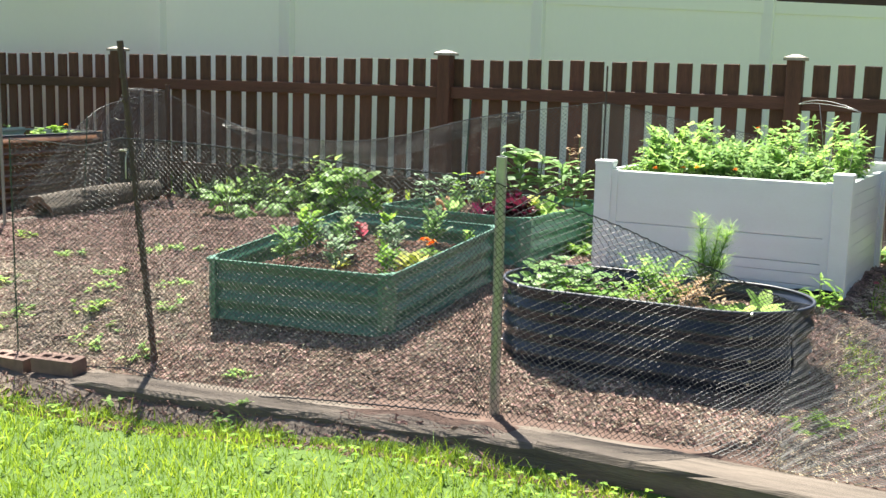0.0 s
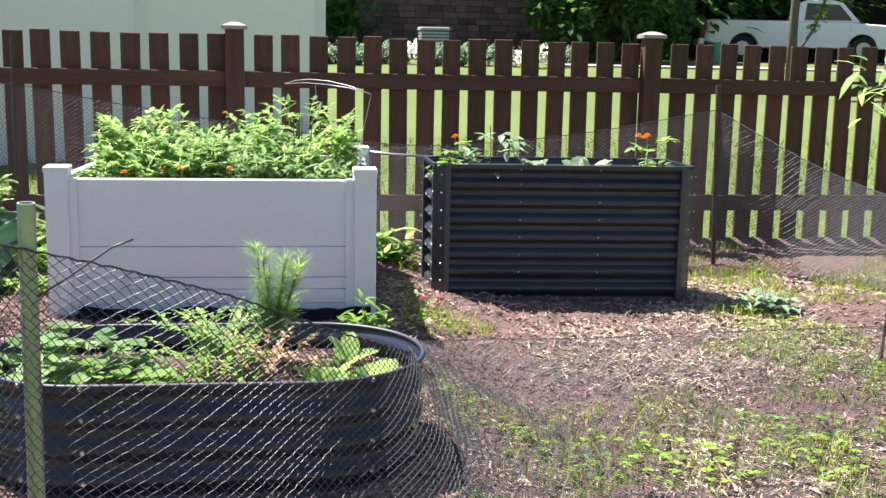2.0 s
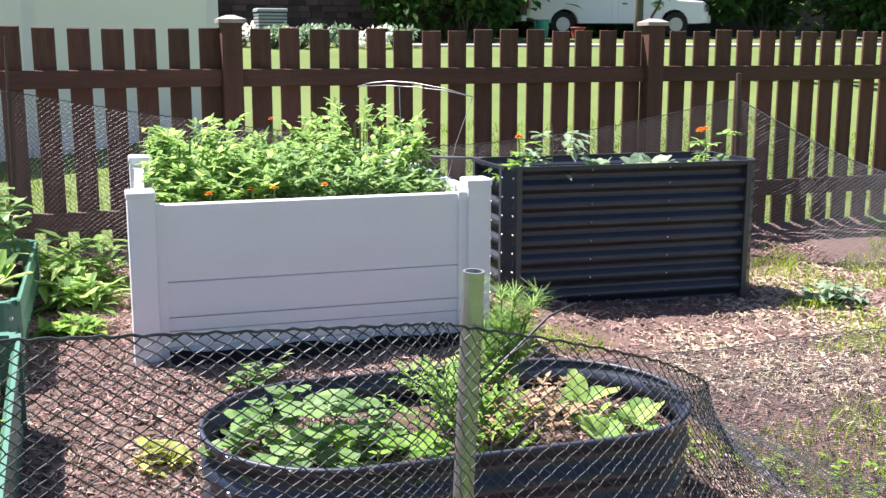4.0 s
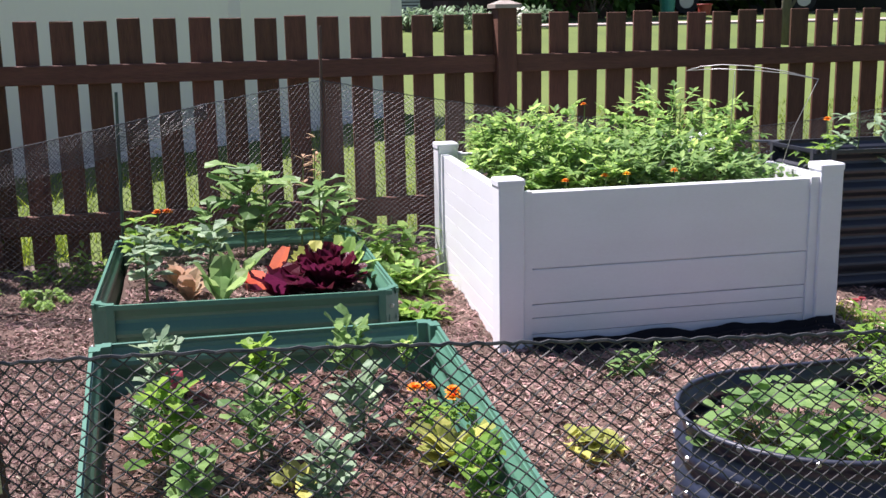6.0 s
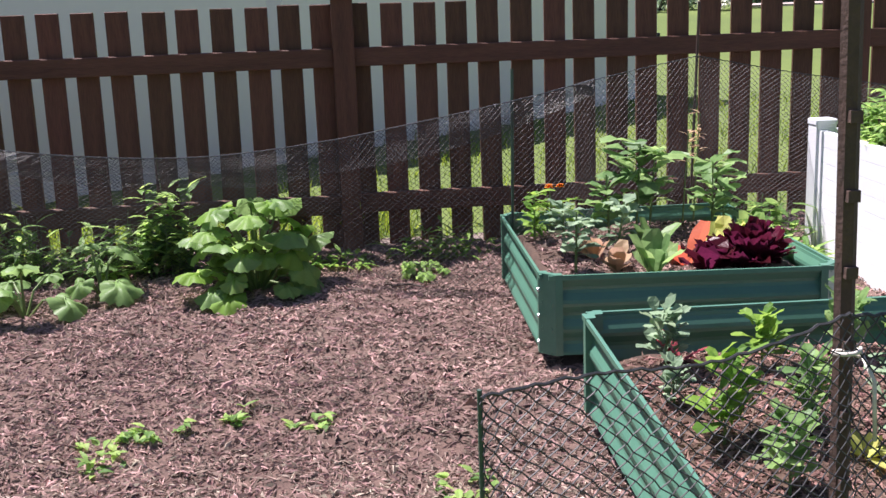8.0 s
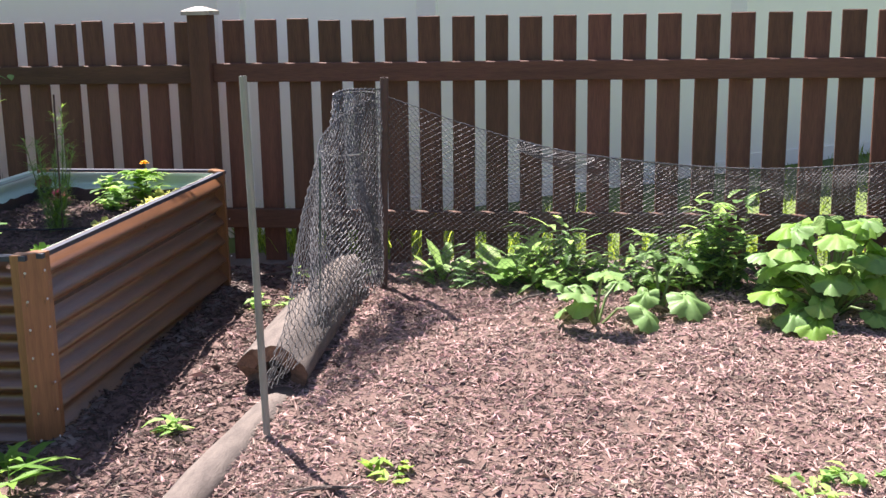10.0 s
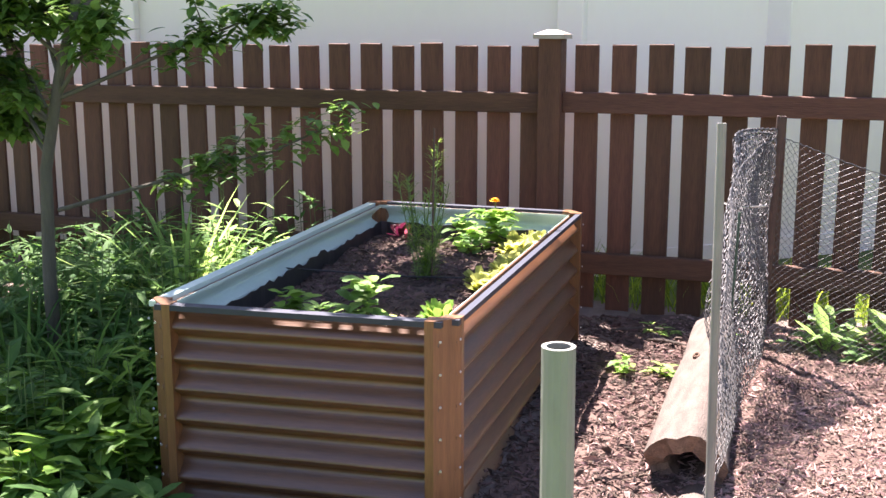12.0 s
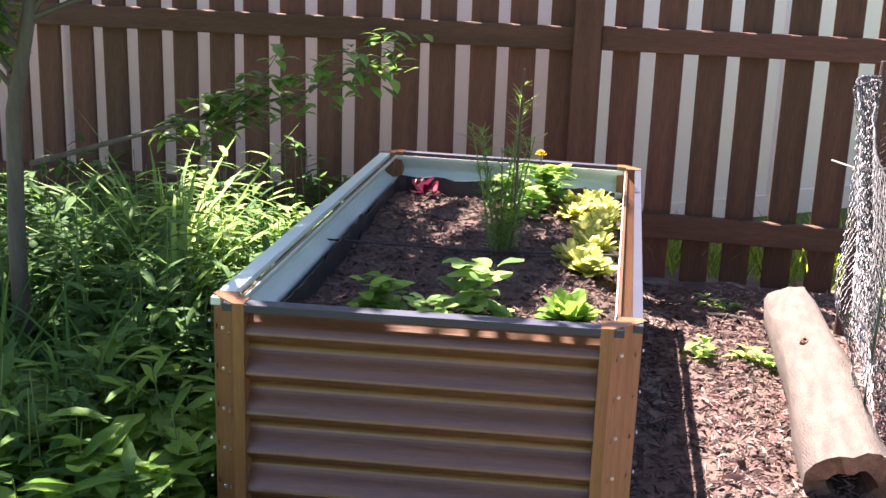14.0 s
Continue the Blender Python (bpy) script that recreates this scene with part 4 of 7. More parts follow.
# ---- netting ----
def netting(name, top, low, cell, label, mat="net", hem="net", strand=0.0011, slack=0.012, seed=0, category="netting", knots=False, low_hem=False):
    """Diamond netting hung between a top line and a lower line, with a hem cord."""
    def line(pts):
        pts = [Vector(p) for p in pts]
        d = [0.0]
        for a, b in zip(pts, pts[1:]):
            d.append(d[-1] + (b - a).length)

        def at(t):
            x = t * d[-1]
            for i in range(len(pts) - 1):
                if x <= d[i + 1] or i == len(pts) - 2:
                    f = (x - d[i]) / max(d[i + 1] - d[i], 1e-6)
                    p0, p1, p2, p3 = pts[max(i - 1, 0)], pts[i], pts[i + 1], pts[min(i + 2, len(pts) - 1)]
                    m1 = (p2 - p0) * 0.5 * (1 if i else 1)
                    m2 = (p3 - p1) * 0.5
                    if (p1 - p0).length > 2.5 * (p2 - p1).length or (p3 - p2).length > 2.5 * (p2 - p1).length:
                        return p1.lerp(p2, f)
                    h = f * f * f
                    g = f * f
                    return p1 * (2 * h - 3 * g + 1) + m1 * (h - 2 * g + f) + p2 * (3 * g - 2 * h) + m2 * (h - g)
        return at, d[-1]

    ta, tl = line(top)
    la, ll = line(low)
    cols = max(4, int(max(tl, ll) / cell))
    hgt = sum((ta(i / 10) - la(i / 10)).length for i in range(11)) / 11
    rows = max(3, int(hgt / (cell * 0.4)))
    tops, lows = [ta(i / (2 * cols)) for i in range(2 * cols + 1)], [la(i / (2 * cols)) for i in range(2 * cols + 1)]
    net = thing(name, (top[0][0], top[0][1], top[0][2]), label, category)
    P = {}

    def node(i, j):
        if (i, j) not in P:
            p = lows[i].lerp(tops[i], j / rows)
            q = p * 3.1
            e = math.sin(math.pi * j / rows)
            wob = Vector((math.sin(i * 12.9 + j * 78.2), math.sin(i * 39.3 + j * 11.1), math.sin(i * 73.1 + j * 52.7))) * cell * 0.07
            P[i, j] = p + wob + Vector((noise.noise(q), noise.noise(q + Vector((9, 0, 0))), 0.4 * noise.noise(q + Vector((0, 9, 0))))) * slack * (0.3 + e)
        return P[i, j]

    vs, fs = [], []
    view = Vector((0.1, -1, 0.3)).normalized()
    for j in range(rows):
        for i in range(2 * cols):
            if (i + j) % 2 == 0:
                ends = ((node(i, j), node(i + 1, j + 1)),)
            else:
                ends = ((node(i + 1, j), node(i, j + 1)),)
            for a, b in ends:
                d = b - a
                u = d.cross(view)
                if u.length < 1e-6:
                    continue
                u = u.normalized() * strand
                w = d.cross(u).normalized() * strand
                k = len(vs)
                vs += [a + u, a + w, a - u, a - w, b + u, b + w, b - u, b - w]
                fs += [(k + q, k + (q + 1) % 4, k + 4 + (q + 1) % 4, k + 4 + q) for q in range(4)]
    r = strand * 1.9
    for p in (list(P.values()) if knots else ()):
        k = len(vs)
        vs += [p + Vector((r, 0, 0)), p + Vector((-r, 0, 0)), p + Vector((0, -r, 0)), p + Vector((0, 0, r)), p + Vector((0, 0, -r))]
        fs += [(k, k + 3, k + 2), (k + 2, k + 3, k + 1), (k + 2, k + 4, k), (k + 1, k + 4, k + 2)]
    s = Soup()
    s.v, s.f = vs, fs
    part("mesh_sheet", s, mat, net)
    s = Soup()
    s.tube([node(i, rows) for i in range(0, 2 * cols + 1)], strand * 2.4, 5)
    part("hem_cord", s, hem, net)
    if low_hem:
        s = Soup()
        s.tube([node(i, 0) + Vector((0, 0, 0.012)) for i in range(0, 2 * cols + 1)], strand * 2.6, 5)
        part("ground_cord", s, "net", net)
    return net


def low_line(pts, dz=0.0):
    return [(x, y, bumpy(x, y) + dz) for x, y in pts]


netting("garden_netting", [(-2.134, -0.479, 0.835), (-1.75, -0.47, 0.70), (-1.3, -0.46, 0.59), (-0.7, -0.47, 0.545), (-0.1, -0.60, 0.60), (0.62, -0.89, 0.755), (1.05, -0.77, 0.83), (1.42, -0.665, 0.885)],
        low_line([(-2.17, -0.44), (-1.75, -0.44), (-1.3, -0.43), (-0.7, -0.44), (-0.1, -0.57), (0.60, -0.92), (1.05, -0.76), (1.40, -0.63)], 0.01), 0.026, "black plastic diamond netting sagging along the picket fence", mat="net", hem="net_light", slack=0.02, strand=0.00075)
# The fold's shine comes from its paler strand colours.
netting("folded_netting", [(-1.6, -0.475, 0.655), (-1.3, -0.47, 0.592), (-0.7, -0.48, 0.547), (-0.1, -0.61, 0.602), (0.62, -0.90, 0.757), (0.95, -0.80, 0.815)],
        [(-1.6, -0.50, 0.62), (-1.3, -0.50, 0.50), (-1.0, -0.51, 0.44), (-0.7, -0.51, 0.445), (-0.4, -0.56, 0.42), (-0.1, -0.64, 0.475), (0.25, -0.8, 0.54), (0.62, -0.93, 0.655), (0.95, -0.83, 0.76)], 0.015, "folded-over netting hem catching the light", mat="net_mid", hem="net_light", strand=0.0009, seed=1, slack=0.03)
netting("garden_netting", [(1.42, -0.665, 0.885), (1.9, -0.60, 0.79), (2.6, -0.52, 0.68), (3.3, -0.5, 0.60), (4.1, -0.53, 0.66), (4.861, -0.583, 0.80)],
        low_line([(1.40, -0.62), (1.9, -0.56), (2.6, -0.50), (3.3, -0.48), (4.1, -0.52), (4.88, -0.59)], 0.01), 0.022, "black plastic netting behind the white planter box", mat="net_mid", seed=2, slack=0.02, strand=0.0008)
netting("garden_netting", [(4.861, -0.583, 0.80), (5.1, -0.66, 0.66), (5.5, -0.80, 0.46), (6.1, -1.0, 0.25)],
        low_line([(4.88, -0.60), (5.2, -0.95), (5.7, -1.4), (6.2, -1.8)], 0.01), 0.022, "netting draped from the far corner stake to the ground", mat="net_light", hem="net_light", seed=3, slack=0.02)
netting("garden_netting", [(0.549, -3.83, 0.735), (0.95, -3.88, 0.735), (1.5, -3.92, 0.71), (2.13, -3.94, 0.688)],
        low_line([(0.58, -3.87), (1.05, -3.95), (1.55, -3.97), (2.16, -3.96)], 0.012), 0.0235, "black plastic netting strung between two front stakes", seed=4, strand=0.00105, knots=True, low_hem=True)
netting("garden_netting", [(2.13, -3.94, 0.688), (2.5, -3.86, 0.58), (2.75, -3.68, 0.45), (2.98, -3.25, 0.275)],
        low_line([(2.16, -3.96), (2.5, -3.99), (2.8, -4.0), (3.1, -4.0)], 0.02), 0.026, "black netting slumping from the pipe stake over the oval bed", mat="net", hem="net", seed=5, strand=0.0009, slack=0.02, knots=True)
netting("garden_netting", [(2.98, -3.25, 0.275), (3.05, -2.72, 0.16), (3.25, -2.28, 0.05), (3.77, -2.24, 0.04), (4.45, -2.25, 0.06), (5.4, -2.2, 0.06)],
        low_line([(3.1, -4.0), (3.6, -4.0), (4.5, -4.05), (5.4, -4.05)], 0.02), 0.027, "slack black netting collapsed over the mulch", mat="net", hem="net", seed=15, strand=0.0008, slack=0.03)
netting("garden_netting", [(0.085, -3.965, 0.715), (0.22, -3.90, 0.708), (0.38, -3.86, 0.70), (0.549, -3.83, 0.738)],
        low_line([(0.08, -3.97), (0.25, -3.96), (0.4, -3.93), (0.58, -3.87)], 0.012), 0.0235, "black netting strung from the leaning stake to a thin one", seed=6, strand=0.0009, low_hem=True)
# gathered netting hanging over the log, its silver shine put into paler strands
netting("gathered_netting", [(-2.265, -0.82, 0.862), (-2.245, -0.72, 0.872), (-2.20, -0.60, 0.868), (-2.14, -0.50, 0.86)],
        [(-2.225, -1.46, 0.12), (-2.20, -1.10, 0.13), (-2.17, -0.80, 0.10), (-2.15, -0.52, 0.06)], 0.044,
        "bunched pale grey netting hanging from the rusty pipe", mat="net_light", hem="net", seed=10, slack=0.045, strand=0.0015)
netting("gathered_netting", [(-2.215, -1.27, 0.64), (-2.235, -1.05, 0.74), (-2.21, -0.80, 0.80), (-2.15, -0.52, 0.83)],
        [(-2.195, -1.98, 0.09), (-2.175, -1.55, 0.09), (-2.165, -1.10, 0.09), (-2.15, -0.56, 0.06)], 0.042,
        "slack dark netting draped along the log", mat="net_mid", hem="net", seed=11, slack=0.04, strand=0.0011)
netting("gathered_netting", [(-2.275, -0.80, 0.855), (-2.20, -0.70, 0.865), (-2.15, -0.55, 0.85)],
        [(-2.26, -1.30, 0.16), (-2.20, -1.0, 0.14), (-2.15, -0.60, 0.10)], 0.036,
        "inner fold of the bunched black netting", mat="net", hem="net", seed=12, slack=0.07, strand=0.0011)

wire = Soup()
wire.tube([(2.66, -1.41, 0.918), (2.70, -1.44, 0.932), (2.76, -1.49, 0.940), (2.83, -1.56, 0.936), (2.91, -1.65, 0.920), (2.99, -1.75, 0.893)], 0.0018, 6)
wire.tube([(2.66, -1.41, 0.918), (2.74, -1.50, 0.926), (2.83, -1.60, 0.922), (2.91, -1.68, 0.912), (2.99, -1.75, 0.893)], 0.0014, 6)
wire.tube([(2.78, -1.55, 0.918), (2.80, -1.50, 0.75), (2.82, -1.45, 0.5)], 0.0014, 5)
wire.tube([(2.99, -1.75, 0.893), (2.96, -1.66, 0.72), (2.93, -1.6, 0.5)], 0.0014, 5)
whole("wire_hoop", wire, "wire", "bright twisted wire hoop standing over the planter", "wire", smooth=True)

strap = Soup()
strap.tube([(3.0, -0.86, 0.60), (3.15, -0.87, 0.585), (3.32, -0.92, 0.58)], 0.006, 6)
whole("tie_strap", strap, "wire", "pale strap tied between the two tall beds", "strap", smooth=True)
hoop = Soup()
hoop.tube([(2.185, -3.91, 0.57), (2.25, -3.89, 0.61), (2.33, -3.87, 0.665), (2.37, -3.87, 0.68)], 0.0022, 6)
whole("support_wire", hoop, "black", "bent black support wire at the pipe stake", "wire", smooth=True)


# ---- log ----
def build_log():
    log = thing("hollow_log", (-2.37, -0.9, 0.0), "pale weathered hollow log with a broken rotten end", "log")
    s, n = Soup(), 22
    st = [(-0.40, -2.325, 0.085, 0.04), (-0.42, -2.325, 0.085, 0.078), (-0.52, -2.32, 0.080, 0.088), (-0.8, -2.305, 0.07, 0.092), (-1.1, -2.295, 0.058, 0.098), (-1.4, -2.29, 0.045, 0.102), (-1.62, -2.285, 0.035, 0.106)]
    for k, (y, x, z, r) in enumerate(st):
        for i in range(n):
            a = 2 * math.pi * i / n
            q = r * (1 + 0.22 * noise.noise((math.cos(a) * 1.6, math.sin(a) * 1.6, y * 2.5)) + 0.05 * noise.noise((math.cos(a) * 5, math.sin(a) * 5, y * 8)))
            yy = y - (0.05 * noise.noise((a * 1.3, 3.0, 1.0)) + 0.05 * math.sin(a)) * (k == len(st) - 1)
            s.v.append((x + q * math.cos(a), yy, z + q * math.sin(a)))
        if k:
            s.f += [((k - 1) * n + i, k * n + i, k * n + (i + 1) % n, (k - 1) * n + (i + 1) % n) for i in range(n)]
    s.f.append(tuple(range(n)))
    last = (len(st) - 1) * n
    part("bark_shell", s, "log", log, smooth=True)
    c = Soup()
    for k, (q, dy) in enumerate(((0.99, 0.0), (0.5, 0.015), (0.40, 0.25))):
        for i in range(n):
            x, y, z = s.v[last + i][0] - 2.37 + 2.37, s.v[last + i][1], s.v[last + i][2]
            p = Vector((s.v[last + i][0], s.v[last + i][1], s.v[last + i][2])) + origin(log)
            m = Vector((-2.285, p.y, 0.035))
            p = m + (p - m) * q + Vector((0, dy, 0))
            c.v.append(tuple(p))
        if k:
            c.f += [((k - 1) * n + i, (k - 1) * n + (i + 1) % n, k * n + (i + 1) % n, k * n + i) for i in range(n)]
    c.f.append(tuple(2 * n + i for i in range(n)))
    part("rotten_core", c, "log_in", log, "dark red-brown rotten hollow")
    for kx, ky, kz, kr in ((-2.335, -0.95, 0.152, 0.011), (-2.30, -1.22, 0.147, 0.008), (-2.26, -1.42, 0.128, 0.013)):
        k = Soup()
        k.tube([(kx, ky, kz - 0.03), (kx, ky, kz), (kx, ky - 0.004, kz + 0.006)], [kr, kr * 1.25, kr * 0.8], 9, 0.6)
        part("knot", k, "log_in", log, "dark knot hole")
    s = Soup()
    rnd = random.Random(3)
    for y in np.linspace(-1.66, -2.9, 9):
        r = 0.062 + rnd.uniform(-0.006, 0.006)
        for i in range(12):
            a = 2 * math.pi * i / 12
            s.v.append((-2.235 + 0.03 * (y + 1.5) + r * math.cos(a), y, -0.045 + r * 0.85 * math.sin(a)))
    s.f = [(k * 12 + i, (k + 1) * 12 + i, (k + 1) * 12 + (i + 1) % 12, k * 12 + (i + 1) % 12) for k in range(8) for i in range(12)] + [tuple(range(12)), tuple(96 + i for i in range(11, -1, -1))]
    whole("split_log", s, "log", "pale split log lying in line with the hollow one", "log", smooth=True)


build_log()

sticks = Soup()
rnd = random.Random(8)
for x, y, a, L in ((-2.62, -0.30, 0.2, 0.25), (-2.52, -0.42, -0.3, 0.22), (-1.95, -2.35, 0.25, 0.24), (-1.2, -2.5, -0.4, 0.12), (-1.55, -0.62, 0.9, 0.2), (-1.0, -0.75, 0.3, 0.15), (0.2, -0.75, -0.5, 0.14)):
    z = bumpy(x, y) + 0.012
    d = Vector((math.cos(a), math.sin(a), 0.05)) * L / 2
    p = Vector((x, y, z))
    sticks.tube([p - d, p + Vector((0, 0.01, 0.006)), p + d], [0.004, 0.006, 0.003], 5)
whole("fallen_twigs", sticks, "log", "dry broken twigs scattered on the mulch", "twig", kind="stuff")


# ---- plants ----
def rosette(s, at, count, length, width, rise=(0.3, 1.1), droop=0.7, fold=0.2, ruffle=0.06, shape=None, rnd=random, squeeze=1.0):
    for i in range(count):
        a = rnd.uniform(0, 6.283)
        e = rnd.uniform(*rise)
        L = length * rnd.uniform(0.65, 1.15)
        way = (math.cos(a) * math.cos(e), math.sin(a) * math.cos(e) * squeeze, math.sin(e))
        b = Vector(at) + Vector((math.cos(a), math.sin(a), 0)) * 0.01
        s.leaf(b, way, L, width * rnd.uniform(0.7, 1.2), droop=droop * rnd.uniform(0.4, 1.3), fold=fold, ruffle=ruffle, shape=shape)


ROUND = (0.3, 0.95, 1.15, 1.0, 0.45)
SPOON = (0.12, 0.2, 0.7, 1.0, 0.6)
LANCE = (0.35, 1.0, 0.6, 0.0)


def compound(s, base, way, length, leaflets, size, rnd, droop=0.5, thin=0.0025):
    """A feathered leaf: a bent midrib with paired leaflets."""
    p, d = Vector(base), Vector(way).normalized()
    n = leaflets
    for i in range(n):
        d = (d - Vector((0, 0, droop / n))).normalized()
        q = p + d * (length / n)
        s.leaf(p, q - p, (q - p).length * 1.05, thin * 2, droop=0, steps=1, shape=(1, 1))
        p = q
        side = d.cross(Vector((0, 0, 1))).normalized()
        w = size * (0.55 + 0.6 * math.sin(math.pi * (i + 1) / (n + 1)))
        if i:
            for g in (-1, 1):
                v = side * g + d * rnd.uniform(0.3, 0.8) + Vector((0, 0, rnd.uniform(-0.6, 0.7)))
                s.leaf(p, v, w * rnd.uniform(0.8, 1.15), w * 0.58, droop=rnd.uniform(0.1, 0.6), fold=0.25, shape=(0.3, 1.0, 0.7, 0.0))
    s.leaf(p, d, size * 1.2, size * 0.55, droop=0.3, shape=(0.3, 1.0, 0.7, 0.0))


def plant(name, at, label, mats_soups, category="plant", group="", stems=None):
    p = thing(name, at, label, category, group)
    for nm, s, m in mats_soups:
        if s.f:
            tagged(part(nm, s, m, p), kind="stuff")
    return p


def bloom(s, at, r, rnd, layers=3):
    for k in range(layers):
        for i in range(7):
            a = 6.283 * i / 7 + 0.4 * k + rnd.uniform(-0.2, 0.2)
            e = 0.2 + 0.4 * k
            s.leaf(at, (math.cos(a) * math.cos(e), math.sin(a) * math.cos(e), math.sin(e)), r * (1.1 - 0.2 * k), r * 0.7, droop=0.5, shape=(0.4, 0.9, 0.8))


def marigold(at, hgt, rnd, label, flower="petal", leaf="leaf", blooms=1):
    s, st, f = Soup(), Soup(), Soup()
    at = Vector(at)
    st.tube([at, at + Vector((0.005, 0, hgt * 0.6)), at + Vector((0, 0.005, hgt))], 0.0025, 5)
    for i in range(10):
        a = rnd.uniform(0, 6.283)
        e = rnd.uniform(-0.1, 0.7)
        compound(s, at + Vector((0, 0, hgt * rnd.uniform(0.15, 0.85))), (math.cos(a), math.sin(a), e), hgt * 0.55, 4, hgt * 0.2, rnd)
    for i in range(blooms):
        bloom(f, at + Vector((rnd.uniform(-0.3, 0.3) * hgt * (i > 0), rnd.uniform(-0.3, 0.3) * hgt * (i > 0), hgt * rnd.uniform(0.95, 1.05))), 0.018, rnd)
    plant("marigold", at, label, (("foliage", s, leaf), ("stem", st, "stem"), ("flower", f, flower)), "flower")


R = random.Random(21)

PINKS = ((3.10, -1.68), (3.20, -1.72), (3.27, -1.66))

# white planter: dense tomato and marigold growth
for cx, cy, rad, hgt, n, lab in ((2.05, -1.30, 0.30, 0.28, 230, "bushy feathery tomato plant in the white planter"), (2.38, -1.42, 0.28, 0.18, 200, "dense low tomato foliage in the white planter"),
                                 (2.72, -1.20, 0.28, 0.31, 230, "tall leafy tomato plant in the white planter"), (2.26, -1.02, 0.26, 0.20, 130, "leafy tomato plant at the planter's back"), (2.15, -1.66, 0.24, 0.12, 110, "low marigold foliage along the planter edge"),
                                 (2.62, -1.62, 0.26, 0.10, 100, "low pale foliage along the planter edge")):
    s, st = Soup(), Soup()
    for i in range(n):
        a, q = R.uniform(0, 6.283), math.sqrt(R.random()) * rad
        z = 0.50 + hgt * (1 - 0.6 * (q / rad) ** 2) * R.uniform(0.15, 0.95)
        b = Vector((min(max(cx + q * math.cos(a), 2.0), 2.88), min(max(cy + q * math.sin(a), -1.65), -0.95), z))
        compound(s, b, (math.cos(a) + R.uniform(-0.6, 0.6), math.sin(a) + R.uniform(-0.6, 0.6), R.uniform(0.1, 1.5)), R.uniform(0.07, 0.12), 4, 0.038, R, droop=R.uniform(0.1, 0.7))
    for i in range(7):
        a, q = R.uniform(0, 6.283), R.random() * rad * 0.7
        p = Vector((cx + q * math.cos(a) * 0.5, cy + q * math.sin(a) * 0.5, 0.49))
        st.tube([p, p + Vector((q * math.cos(a) * 0.4, q * math.sin(a) * 0.4, hgt * 0.9))], [0.004, 0.002], 5)
    plant("tomato_plant", (cx, cy, 0.5), lab, (("foliage", s, "leaf_squash" if cx > 2.3 and cy < -1.4 else "leaf_bright"), ("stem", st, "stem")), group="planter tomatoes")
for x, y, z, m in ((2.20, -1.76, 0.60, "petal"), (2.27, -1.78, 0.605, "petal_y"), (2.45, -1.76, 0.605, "petal"), (2.06, -1.76, 0.59, "petal"), (2.40, -1.05, 0.78, "petal")):
    if x < 3:
        f, st = Soup(), Soup()
        st.tube([(x, y, 0.49), (x + 0.004, y, z)], 0.0022, 5)
        bloom(f, (x, y, z), 0.013, R)
        plant("marigold", (x, y, 0.49), "small bright marigold flower among tomato leaves", (("flower", f, m), ("stem", st, "stem")), "flower")

for x, y in PINKS:
    f, st = Soup(), Soup()
    z = bumpy(x, y)
    st.tube([(x, y, z - 0.01), (x + 0.01, y, z + 0.07)], 0.0018, 4)
    bloom(f, (x + 0.01, y, z + 0.07), 0.016, R, 2)
    plant("pink_flower", (x, y, z), "small pink flower in the mulch by the planter", (("flower", f, "leaf_pink"), ("stem", st, "stem")), "flower")

# charcoal bed
marigold((3.41, -1.18, 0.49), 0.20, R, "orange marigold in the charcoal bed", blooms=1)
marigold((3.57, -1.16, 0.49), 0.25, R, "pale-leaved marigold in the charcoal bed", leaf="leaf_grey", blooms=0)
marigold((4.28, -1.22, 0.49), 0.21, R, "leafy orange marigold in the charcoal bed", leaf="leaf_bright", blooms=3)
for x, y in ((3.77, -1.20), (3.96, -1.22), (4.05, -1.18)):
    s = Soup()
    rosette(s, (x, y, 0.53), 9, 0.10, 0.07, (0.4, 1.1), shape=ROUND, rnd=R)
    plant("squash_seedling", (x, y, 0.49), "small pale squash seedling in the charcoal bed", (("leaves", s, "leaf_grey"),))

# oval bed
def round_leaf_clump(name, cx, cy, z, rad, hgt, n, size, mat, label, lo=-10, hi=10):
    s, st = Soup(), Soup()
    for i in range(n):
        a, q = R.uniform(0, 6.283), math.sqrt(R.random()) * rad
        b = Vector((min(max(cx + q * math.cos(a), lo), hi), cy + 0.75 * q * math.sin(a), z + hgt * (1 - 0.7 * (q / rad) ** 2) * R.uniform(0.25, 1.0)))
        d = Vector((math.cos(a) + R.uniform(-0.5, 0.5), math.sin(a) + R.uniform(-0.5, 0.5), R.uniform(-0.1, 0.7)))
        s.leaf(b, d, size * R.uniform(0.6, 1.2), size * R.uniform(0.8, 1.1), droop=R.uniform(0.1, 0.8), fold=0.12, ruffle=0.04, shape=ROUND)
        if i % 3 == 0:
            st.tube([(cx + 0.4 * q * math.cos(a), cy + 0.3 * q * math.sin(a), z - 0.02), b], 0.0016, 4)
    plant(name, (cx, cy, z), label, (("leaves", s, mat), ("stem", st, "stem")))


